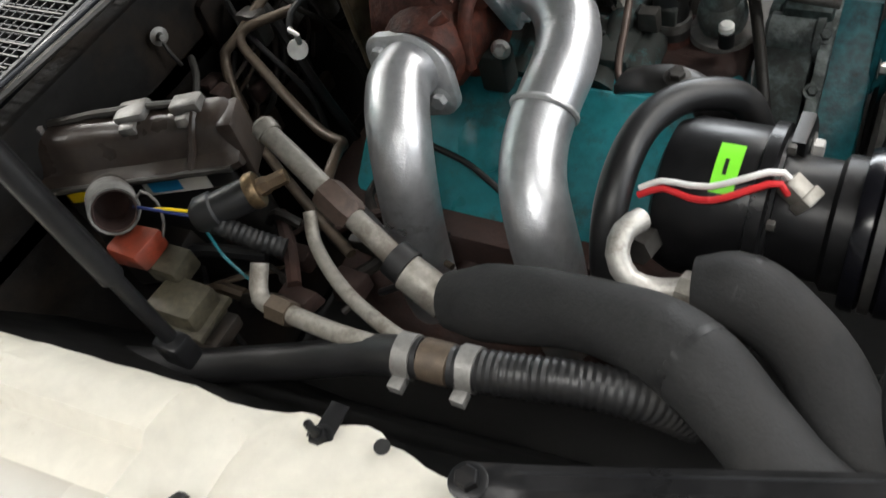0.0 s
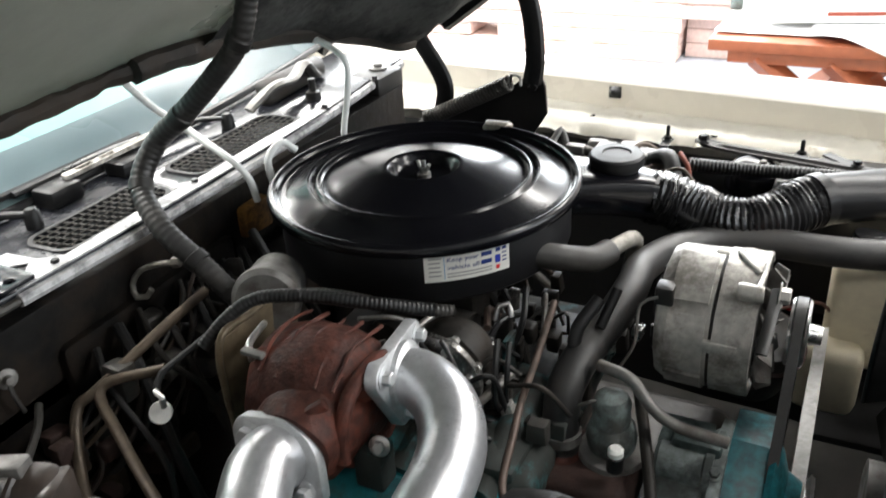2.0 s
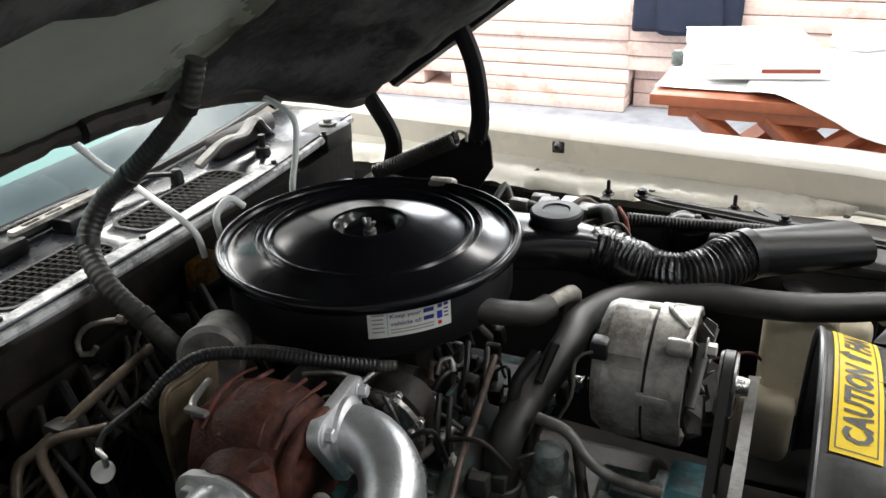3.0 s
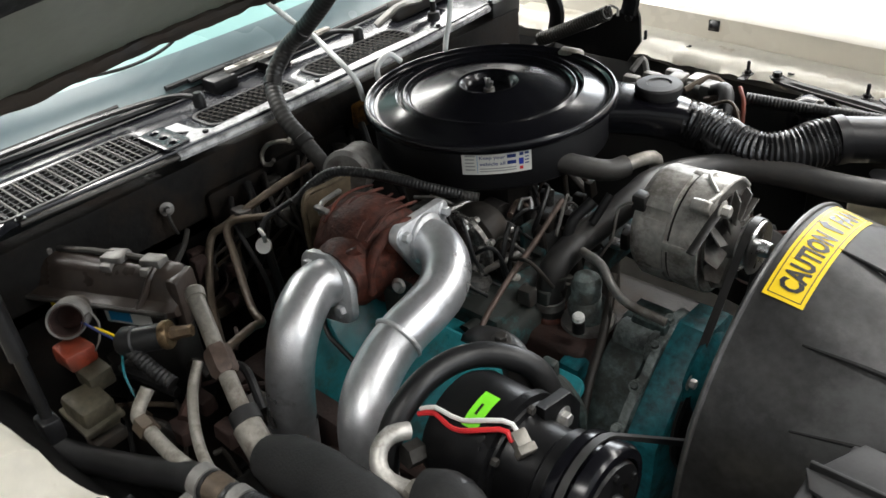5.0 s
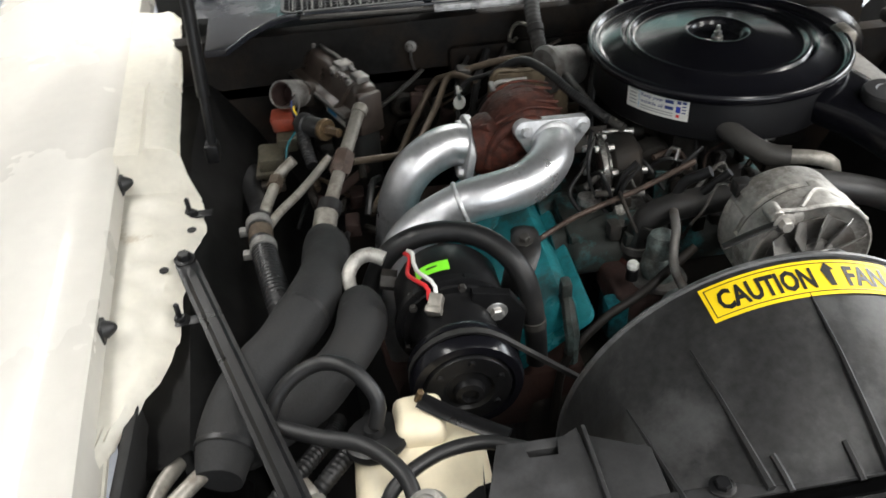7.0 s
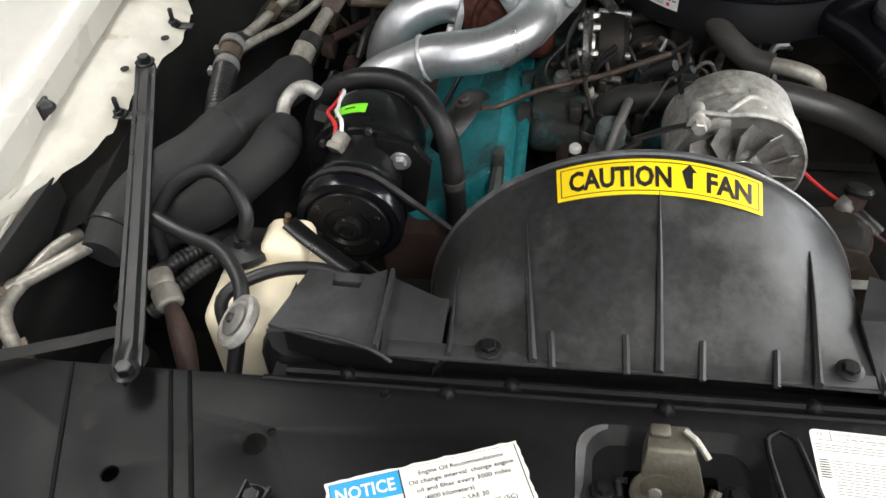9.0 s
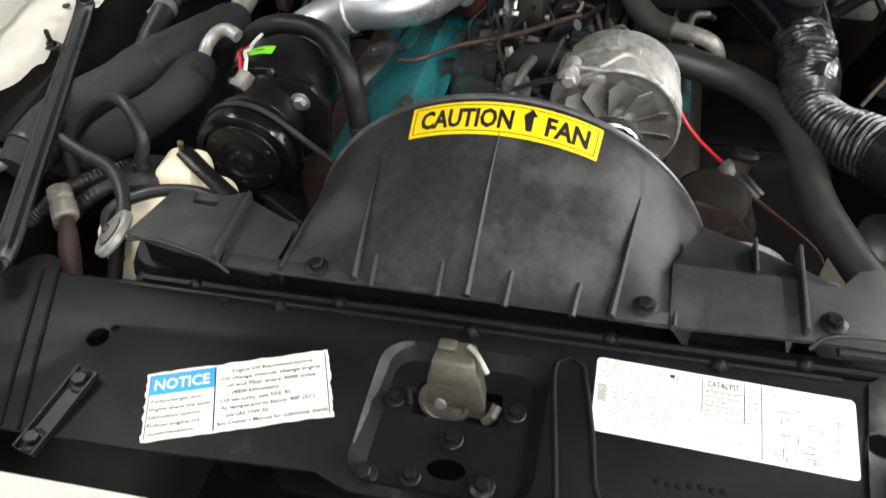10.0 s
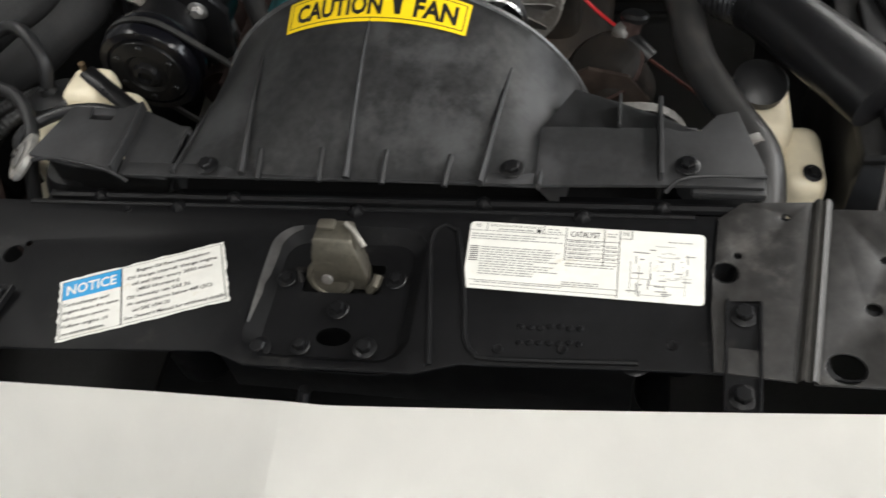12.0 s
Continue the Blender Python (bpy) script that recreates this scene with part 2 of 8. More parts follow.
# darker glass colour painted for the dashboard's reflection
BAND = mat("glass_with_dash_reflection", (0.115, 0.165, 0.18), 0.3, var=0.1, scale=3, bump=0.0, spec=0.3)
BRIGHT_GRIME = mat("greasy_bright_casting", (0.42, 0.41, 0.39), 0.26, metal=0.9, var=0.5, scale=40, bump=0.3, dirt=(0.022, 0.019, 0.016), amount=0.55, dirt_scale=30)


# ---- shapes ----
ORIGIN = {}
CA = (1, 0, 0)


def thing(name, at, label, category, group="", kind=""):
    ob = new(name)
    ob.empty_display_size = 0.02
    ob.location = Vector(at) * K
    ORIGIN[ob] = Vector(at)
    return tagged(ob, label, category, group, kind)


def mesh_of(name, bm, material, origin, angle=38):
    bmesh.ops.recalc_face_normals(bm, faces=bm.faces)
    bm.transform(Matrix.Scale(K, 4) @ Matrix.Translation(-origin))
    me = bpy.data.meshes.new(name)
    bm.to_mesh(me)
    bm.free()
    me.materials.append(material)
    me.shade_smooth()
    me.set_sharp_from_angle(angle=radians(angle))
    return me


def part(name, bm, material, parent, label="", angle=38):
    o = ORIGIN[parent]
    ob = new(name, mesh_of(name, bm, material, o, angle))
    ob.parent = parent
    ORIGIN[ob] = o
    return tagged(ob, label)


def solo(name, bm, material, label, category="", group="", kind="", angle=38):
    lo = [min(v.co[i] for v in bm.verts) for i in range(3)]
    hi = [max(v.co[i] for v in bm.verts) for i in range(3)]
    o = Vector(((lo[0] + hi[0]) / 2, (lo[1] + hi[1]) / 2, lo[2]))
    ob = new(name, mesh_of(name, bm, material, o, angle))
    ob.location = o * K
    ORIGIN[ob] = o
    return tagged(ob, label, category, group, kind)


def join(*parts):
    out = bmesh.new()
    for b in parts:
        me = bpy.data.meshes.new("tmp")
        b.to_mesh(me)
        b.free()
        out.from_mesh(me)
        bpy.data.meshes.remove(me)
    return out


def box(x0, x1, y0, y1, z0, z1, bevel=0.002, seg=2):
    bm = bmesh.new()
    bmesh.ops.create_cube(bm, size=1)
    for v in bm.verts:
        v.co = Vector(((x0 + x1) / 2 + v.co.x * (x1 - x0), (y0 + y1) / 2 + v.co.y * (y1 - y0), (z0 + z1) / 2 + v.co.z * (z1 - z0)))
    if bevel:
        bmesh.ops.bevel(bm, geom=list(bm.edges), offset=bevel, segments=seg, affect="EDGES", profile=0.5)
    return bm


def spline(pts, step=0.008):
    """Points along a smooth curve through pts."""
    p = [Vector(q) for q in pts]
    if len(p) < 3:
        k = max(2, int((p[1] - p[0]).length / step))
        return [p[0].lerp(p[1], i / k) for i in range(k + 1)]
    p = [2 * p[0] - p[1]] + p + [2 * p[-1] - p[-2]]
    out = []
    for i in range(1, len(p) - 2):
        a, b, c, d = p[i - 1:i + 3]
        k = max(1, int((c - b).length / step))
        for j in range(k):
            u = j / k
            out.append(0.5 * (2 * b + (c - a) * u + (2 * a - 5 * b + 4 * c - d) * u * u + (3 * b - a - 3 * c + d) * u ** 3))
    out.append(p[-2])
    return out


def tube(pts, r, seg=12, step=0.008, ribs=None, cap=True, flat=1.0, straight=False):
    """A tube along pts; r a radius or a function of 0..1 along it; ribs=(pitch, depth)."""
    c = [Vector(q) for q in pts] if straight else spline(pts, min(step, ribs[0] / 4) if ribs else step)
    bm = bmesh.new()
    tang = [(c[min(i + 1, len(c) - 1)] - c[max(i - 1, 0)]).normalized() for i in range(len(c))]
    up = Vector((0, 0, 1)) if abs(tang[0].z) < 0.9 else Vector((1, 0, 0))
    u = (up - tang[0] * up.dot(tang[0])).normalized()
    rings, run, last = [], 0.0, c[0]
    for i, (p, t) in enumerate(zip(c, tang)):
        run += (p - last).length
        last = p
        u = (u - t * u.dot(t)).normalized()
        w = t.cross(u)
        q = r(i / (len(c) - 1)) if callable(r) else r
        if ribs:
            q += ribs[1] * (0.5 + 0.5 * math.cos(2 * math.pi * run / ribs[0]))
        rings.append([bm.verts.new(p + q * (math.cos(2 * math.pi * k / seg) * u * flat + math.sin(2 * math.pi * k / seg) * w)) for k in range(seg)])
    for a, b in zip(rings, rings[1:]):
        for k in range(seg):
            bm.faces.new((a[k], a[(k + 1) % seg], b[(k + 1) % seg], b[k]))
    if cap:
        bm.faces.new(rings[0][::-1])
        bm.faces.new(rings[-1])
    return bm


def lathe(profile, at, axis=(0, 0, 1), seg=32):
    """Turned body: profile of (radius, height) along the axis from at."""
    bm = bmesh.new()
    m = Matrix.Translation(at) @ Vector(axis).to_track_quat("Z", "Y").to_matrix().to_4x4()
    rings = []
    for r, h in profile:
        if r < 1e-6:
            rings.append([bm.verts.new(m @ Vector((0, 0, h)))])
        else:
            rings.append([bm.verts.new(m @ Vector((r * math.cos(2 * math.pi * k / seg), r * math.sin(2 * math.pi * k / seg), h))) for k in range(seg)])
    for a, b in zip(rings, rings[1:]):
        for k in range(seg):
            if len(a) == 1 and len(b) == 1:
                continue
            if len(a) == 1:
                bm.faces.new((a[0], b[(k + 1) % seg], b[k]))
            elif len(b) == 1:
                bm.faces.new((a[k], a[(k + 1) % seg], b[0]))
            else:
                bm.faces.new((a[k], a[(k + 1) % seg], b[(k + 1) % seg], b[k]))
    for ring in (rings[0], rings[-1]):
        if len(ring) > 2:
            bm.faces.new(ring)
    return bm


def plate(outer, holes, thick, m=None, bevel=0.0):
    """A sheet with the outline outer, pierced by the loops in holes, from z 0 down to -thick, set at the pose m."""
    bm = bmesh.new()
    edges = []
    for loop in [outer, *holes]:
        vs = [bm.verts.new((x, y, 0)) for x, y in loop]
        edges += [bm.edges.new((vs[i], vs[(i + 1) % len(vs)])) for i in range(len(vs))]
    bmesh.ops.triangle_fill(bm, use_beauty=True, use_dissolve=False, edges=edges)
    rim = [e for e in bm.edges if len(e.link_faces) == 1]
    got = bmesh.ops.extrude_face_region(bm, geom=list(bm.faces))
    bmesh.ops.translate(bm, verts=[v for v in got["geom"] if isinstance(v, bmesh.types.BMVert)], vec=(0, 0, -thick))
    bmesh.ops.recalc_face_normals(bm, faces=bm.faces)
    if bevel:
        sharp = [e for e in bm.edges if len(e.link_faces) == 2 and e.calc_face_angle(0) > 1.0 and all(abs(v.co.z) < 1e-6 for v in e.verts)]
        bmesh.ops.bevel(bm, geom=sharp, offset=bevel, segments=2, affect="EDGES", profile=0.5)
    if m is not None:
        bm.transform(m)
    return bm


def ring_of(x, y, r, n=18, ry=None):
    return [(x + r * math.cos(2 * math.pi * k / n), y + (ry or r) * math.sin(2 * math.pi * k / n)) for k in range(n)]


def rounded(x0, x1, y0, y1, r, n=5):
    out = []
    for cx, cy, a in ((x1 - r, y1 - r, 0), (x0 + r, y1 - r, 90), (x0 + r, y0 + r, 180), (x1 - r, y0 + r, 270)):
        out += [(cx + r * math.cos(radians(a + 90 * k / n)), cy + r * math.sin(radians(a + 90 * k / n))) for k in range(n + 1)]
    return out


def bolt(at, axis, r=0.008, washer=True, length=0.006):
    """A hexagon head on its washer."""
    parts = []
    if washer:
        parts.append(lathe([(0, 0), (r * 1.55, 0), (r * 1.6, 0.0008), (r * 1.45, 0.0016), (0, 0.0016)], at, axis, 20))
    parts.append(lathe([(0, 0.0012), (r, 0.0012), (r, length), (r * 0.85, length + 0.0012), (0, length + 0.0014)], at, axis, 6))
    return join(*parts)


def lumps(bm, amount, scale, seed=0.0):
    for v in bm.verts:
        d = noise.noise_vector(v.co * scale + Vector((seed, seed * 2, seed * 3)))
        v.co += d * amount
    return bm


def turned(bm, m):
    bm.transform(m)
    return bm


def frame_of(at, normal, up):
    """A pose with z along normal and y as near to up as can be."""
    z = Vector(normal).normalized()
    x = Vector(up).cross(z).normalized()
    y = z.cross(x)
    m = Matrix((x, y, z)).transposed().to_4x4()
    m.translation = Vector(at)
    return m


def lettering(text, size, x, y, align="LEFT", width=0.0, bold=0.0):
    """Letters as a mesh in the plane z 0; scaled to a width if one is given."""
    cu = bpy.data.curves.new("letters", "FONT")
    cu.body, cu.size, cu.align_x, cu.offset, cu.resolution_u = text, size, "LEFT", bold * size, 2
    ob = bpy.data.objects.new("letters", cu)
    scene.collection.objects.link(ob)
    dg = bpy.context.evaluated_depsgraph_get()
    me = bpy.data.meshes.new_from_object(ob.evaluated_get(dg))
    bm = bmesh.new()
    bm.from_mesh(me)
    bpy.data.objects.remove(ob)
    bpy.data.curves.remove(cu)
    bpy.data.meshes.remove(me)
    lo, hi = min(v.co.x for v in bm.verts), max(v.co.x for v in bm.verts)
    k = width / (hi - lo) if width else 1.0
    shift = {"LEFT": 0, "CENTER": -(hi - lo) * k / 2}[align]
    for v in bm.verts:
        v.co = Vector(((v.co.x - lo) * k + x + shift, v.co.y + y, 0))
    return bm


def bar(x0, x1, y0, y1):
    bm = bmesh.new()
    n = max(1, int((x1 - x0) / 0.008))
    lo = [bm.verts.new((x0 + (x1 - x0) * i / n, y0, 0)) for i in range(n + 1)]
    hi = [bm.verts.new((x0 + (x1 - x0) * i / n, y1, 0)) for i in range(n + 1)]
    for i in range(n):
        bm.faces.new((lo[i], lo[i + 1], hi[i + 1], hi[i]))
    return bm


def outline(x0, x1, y0, y1, w):
    return join(bar(x0, x1, y0, y0 + w), bar(x0, x1, y1 - w, y1), bar(x0, x0 + w, y0 + w, y1 - w), bar(x1 - w, x1, y0 + w, y1 - w))


def lifted(bm, f, h):
    """Lay a flat print on a surface: f maps (x, y, height) into the world."""
    for v in bm.verts:
        v.co = f(v.co.x, v.co.y, h)
    return bm


def print_lines(x0, x1, y, pitch, rows, h, seed):
    """Rows of unreadable small print as plain bars."""
    rnd = random.Random(seed)
    out = []
    for i in range(rows):
        end = x1 - (x1 - x0) * rnd.choice((0.0, 0.05, 0.12, 0.3))
        x, words = x0, []
        while x < end - 0.004:
            w = min(end - x, rnd.uniform(0.012, 0.045))
            words.append(bar(x, x + w, y - i * pitch - h, y - i * pitch))
            x += w + 0.006
        out.append(join(*words))
    return out


# ---- the garage ----
solo("floor", box(-6, 5.2, -4.0, 4.6, -0.1, 0.0, 0), CONCRETE, "blue-grey painted concrete garage floor", "floor", kind="structure")
solo("ceiling", box(-6, 5.2, -4.0, 4.6, 2.9, 3.0, 0), PLASTER, "white plaster garage ceiling", "ceiling", kind="structure")
solo("wall_far", join(box(-6, 5.2, 4.6, 4.75, 0, 1.3, 0), box(-6, 5.2, 4.6, 4.75, 2.6, 3.0, 0), box(-6, -3.0, 4.6, 4.75, 1.3, 2.6, 0), box(0.6, 5.2, 4.6, 4.75, 1.3, 2.6, 0)), PLASTER, "white plastered garage wall behind the timber", "wall", kind="structure")
# unseen wall, grey instead of white to weaken reflections on the support
solo("wall_near", box(-6, 5.2, -4.15, -4.0, 0, 3.0, 0), GREY_WALL, "unseen garage wall, kept grey to dim reflections on the near side", "wall", kind="structure")
solo("wall_rear", box(-6.15, -6, -4.0, 4.6, 0, 3.0, 0), PLASTER, "white plastered garage wall", "wall", kind="structure")
solo("wall_front", join(box(5.2, 5.35, -4.0, -0.85, 0, 3.0, 0), box(5.2, 5.35, 2.65, 4.6, 0, 3.0, 0), box(5.2, 5.35, -0.85, 2.65, 2.6, 3.0, 0)), PLASTER, "unseen white plastered garage wall beside an assumed open door", "wall", kind="structure")
win = thing("window_1", (-1.2, 4.6, 1.3), "white framed window over the timber stack", "window", kind="structure")
part("window_frame", join(box(-3.0, 0.6, 4.6, 4.66, 1.3, 1.36, 0.004), box(-3.0, 0.6, 4.6, 4.66, 2.54, 2.6, 0.004), box(-3.0, -2.94, 4.6, 4.66, 1.36, 2.54, 0.004), box(0.54, 0.6, 4.6, 4.66, 1.36, 2.54, 0.004), box(-1.23, -1.17, 4.6, 4.66, 1.36, 2.54, 0.004)), WHITE, win)

# planks stacked on edge along the far wall
stack = thing("timber_stack", (-1.5, 4.1, 0), "tall stack of raw pinkish planks on the floor", "timber")
rnd = random.Random(4)
for row in range(10):
    z0, h = row * 0.0835, 0.0815
    for k, (xa, xb) in enumerate(((-4.2, -1.75), (-1.75, -0.464), (-0.464, 1.6), (1.6, 3.4))):
        if (row < 3 and k > 1) or (row > 6 and k < 2):
            continue
        xa, xb = xa + (rnd.uniform(-0.35, 0.35) if k in (1, 3) else 0.0), xb + (0.02 * rnd.random() if k == 1 else 0.0)
        y0 = 3.90 + 0.02 * rnd.random()
        part("plank", box(xa + 0.003, xb - 0.003, y0, y0 + 0.34, z0 + 0.002 + 0.003 * rnd.random(), z0 + h, 0.004), WOOD, stack)
for row in range(3):
    part("plank", box(-0.44, -0.19 + 0.03 * row, 4.06, 4.38, row * 0.0835 + 0.002, row * 0.0835 + 0.0815, 0.004), WOOD, stack)

# work table with papers
TY, TZ = 1.37, 0.82
table = thing("work_table", (0.9, TY + 0.4, 0), "red-brown stained wooden trestle table", "table")
for i in range(6):
    part("tabletop_board", box(0.12, 1.85, TY + i * 0.135, TY + 0.125 + i * 0.135, TZ - 0.03, TZ, 0.004), STAIN, table)
part("apron", box(0.17, 1.80, TY + 0.015, TY + 0.05, TZ - 0.062, TZ - 0.03, 0.003), STAIN, table)
for xa, run in ((0.24, 0.92), (0.42, 0.92), (0.68, -0.92), (0.78, -0.92), (1.30, 0.45), (1.70, -0.45)):
    for y in (TY + 0.05, TY + 0.70):
        part("leg", tube([(xa, y, TZ - 0.05), (xa + run, y, 0.0)], 0.046, 4, straight=True, flat=0.7), STAIN, table, angle=20)


def draped_sheet(x0, x1, y0, y1, z, hang, seed, slant=0.0):
    bm = bmesh.new()
    n = 14
    grid = [[None] * (n + 1) for _ in range(n + 1)]
    for i in range(n + 1):
        for j in range(n + 1):
            x = x0 + (x1 - x0) * i / n
            front = y0 + slant * (1 - i / n)
            y = front + (y1 - front) * j / n
            d = noise.noise(Vector((x * 7 + seed, y * 7, 0.3)))
            zz = z + 0.006 + 0.008 * abs(d)
            if y < TY - 0.005:
                zz = z - (TY - 0.005 - y) * hang + 0.01 * d
                y = TY - 0.005 - (TY - 0.005 - y) * 0.25
            grid[i][j] = bm.verts.new((x + 0.02 * d, y, zz))
    for i in range(n):
        for j in range(n):
            bm.faces.new((grid[i][j], grid[i + 1][j], grid[i + 1][j + 1], grid[i][j + 1]))
    return bm


solo("paper_sheet", draped_sheet(0.13, 0.78, TY + 0.06, TY + 0.62, TZ, 0.6, 1), SHEET, "crumpled white paper sheet lying on the table", "paper")
solo("paper_sheet", draped_sheet(0.36, 0.82, TY - 0.135, TY + 0.58, TZ + 0.012, 1.0, 5, 0.16), SHEET, "white paper sheet hanging over the table edge", "paper")
pad = thing("paper_pad", (0.35, TY + 0.38, TZ + 0.02), "thick pad of white paper on the table", "paper pad")
PM = pose(0.35, TY + 0.38, TZ + 0.024, 0, 0, 14)


def on_table(bm):
    bm.transform(PM)
    return bm


part("block", on_table(box(-0.17, 0.17, -0.25, 0.25, 0.0, 0.042, 0.003)), SHEET, pad)
part("cover", on_table(box(-0.172, 0.172, -0.252, 0.252, 0.0422, 0.046, 0.001)), SHEET, pad)
part("red_strip", on_table(box(-0.02, 0.13, -0.2535, -0.2515, 0.018, 0.028, 0)), ORANGE, pad, "orange printed strip")
solo("bottle_cap", lathe([(0, 0), (0.018, 0), (0.018, 0.03), (0.012, 0.04), (0, 0.041)], (0.14, TY + 0.32, TZ + 0.010), seg=16), NECK, "small green bottle cap on the table", "cap")
solo("crumpled_bag", lumps(lathe([(0, 0), (0.06, 0.0), (0.085, 0.02), (0.075, 0.05), (0.03, 0.07), (0, 0.072)], (0.64, TY + 0.62, TZ + 0.012), seg=20), 0.018, 26), CLEAR, "crumpled clear plastic bag on the table", "bag")
SC = Vector((0.76, TY + 0.66, TZ + 0.020))
spray = thing("spray_can", SC, "blue and yellow spray can with a red cap", "spray can")
part("can", lathe([(0, 0), (0.031, 0), (0.032, 0.004), (0.032, 0.155), (0.027, 0.168), (0.022, 0.172), (0, 0.173)], SC, seg=24), CANBLUE, spray)
part("band", lathe([(0.0322, 0.09), (0.0326, 0.09), (0.0326, 0.13), (0.0322, 0.13)], SC, seg=24), YELLOW, spray)
part("cap", lathe([(0, 0.170), (0.024, 0.170), (0.024, 0.195), (0.015, 0.215), (0, 0.217)], SC, seg=20), RED, spray)
jeans = lumps(join(box(-0.30, 0.05, 3.80, 3.86, 0.47, 0.80, 0.03, 3), box(-0.43, 0.15, 3.83, 3.895, 0.50, 0.86, 0.03, 3), box(-0.41, 0.14, 3.87, 4.15, 0.838, 0.885, 0.02, 3)), 0.035, 8)
bmesh.ops.subdivide_edges(jeans, edges=jeans.edges, cuts=2, use_grid_fill=True)
solo("work_trousers", lumps(jeans, 0.012, 22), DENIM, "dark blue denim trousers hung over the planks", "trousers")

# ---- the car's shell ----
CY = -0.15


def fender_y(x):
    return 0.785 - 0.089 * x


def fender(side, name, label, drop=0.0):
    """A front wing: curved top, inner lip, outer flank."""
    bm = bmesh.new()
    prof = [(-0.004, -0.072), (0.0, -0.006), (0.006, 0.0), (0.05, 0.006), (0.11, 0.004), (0.16, -0.012), (0.20, -0.045), (0.215, -0.10), (0.222, -0.25), (0.22, -0.55)]
    if side < 0:
        prof = prof[:3] + [(0.05, 0.006), (0.14, 0.007), (0.24, -0.002), (0.30, -0.026), (0.325, -0.08), (0.332, -0.25), (0.33, -0.55)]
    rows = []
    xs = [-1.0 + 0.08 * i for i in range(27)]
    for x in xs:
        rows.append([bm.verts.new((x, CY + side * (fender_y(x) + o), 0.958 - drop + h - 0.03 * max(0, x - 0.6))) for o, h in prof])
    for a, b in zip(rows, rows[1:]):
        for k in range(len(prof) - 1):
            bm.faces.new((a[k], a[k + 1], b[k + 1], b[k]))
    got = bmesh.ops.solidify(bm, geom=list(bm.faces), thickness=0.0015)
    f = thing(name, (0.0, CY + side * 0.85, 0.4), label, "fender", "front fenders")
    part("panel", bm, WHITE, f)
    part("inner_lip", tube([(x, CY + side * (fender_y(x) - 0.003), 0.888 - drop - 0.03 * max(0, x - 0.6)) for x in xs[6:24]], 0.0045, 8), APRON, f, "sealed cream lip")
    return f


fender(-1, "fender", "white painted front fender with a worn inner lip")
fender(1, "fender", "bright white painted front fender along the far side", 0.030)


def apron(side, seed, drop):
    """White inner panel below the lip, with an uneven seam sealer edge."""
    bm = bmesh.new()
    rows = []
    for i in range(110):
        x = -0.42 + 1.16 * i / 109
        top = fender_y(x) + 0.004
        wave = 0.010 * noise.noise(Vector((x * 9, seed, 0))) + 0.010 * abs(noise.noise(Vector((x * 24, seed, 1))))
        width = 0.110 - 0.065 * max(0.0, x) if x < 0.45 else max(0.004, 0.081 - 0.42 * (x - 0.45))
        rise = 0.0
        if side < 0:
            step = min(1.0, max(0.0, (0.150 - x) / 0.025))
            rise = 0.046 * step
            width = width * (1 - step) + 0.090 * step + 0.018 * max(0.0, 1 - abs(x - 0.24) / 0.10) * (1 - step)
            wave *= 1 - 0.8 * step
        inner = top - width - wave * min(1.0, width / 0.06) + 0.02 * max(0, -x)
        line = []
        for j in range(9):
            u = j / 8
            y = top + (inner - top) * u
            ledge = 0.012 if side < 0 and -0.10 < x < 0.128 and u > 0.45 else 0.0
            z = 0.918 + rise + ledge - drop - 0.012 * u + 0.011 * abs(noise.noise(Vector((x * 20, u * 3.0, seed)))) * (0.3 + u) - (0.012 * (u - 0.8) / 0.2 if u > 0.8 else 0)
            line.append(bm.verts.new((x, CY + side * y, z)))
        rows.append(line)
    for a, b in zip(rows, rows[1:]):
        for k in range(8):
            bm.faces.new((a[k], a[k + 1], b[k + 1], b[k]))
    bmesh.ops.solidify(bm, geom=list(bm.faces), thickness=0.0025)
    return bm


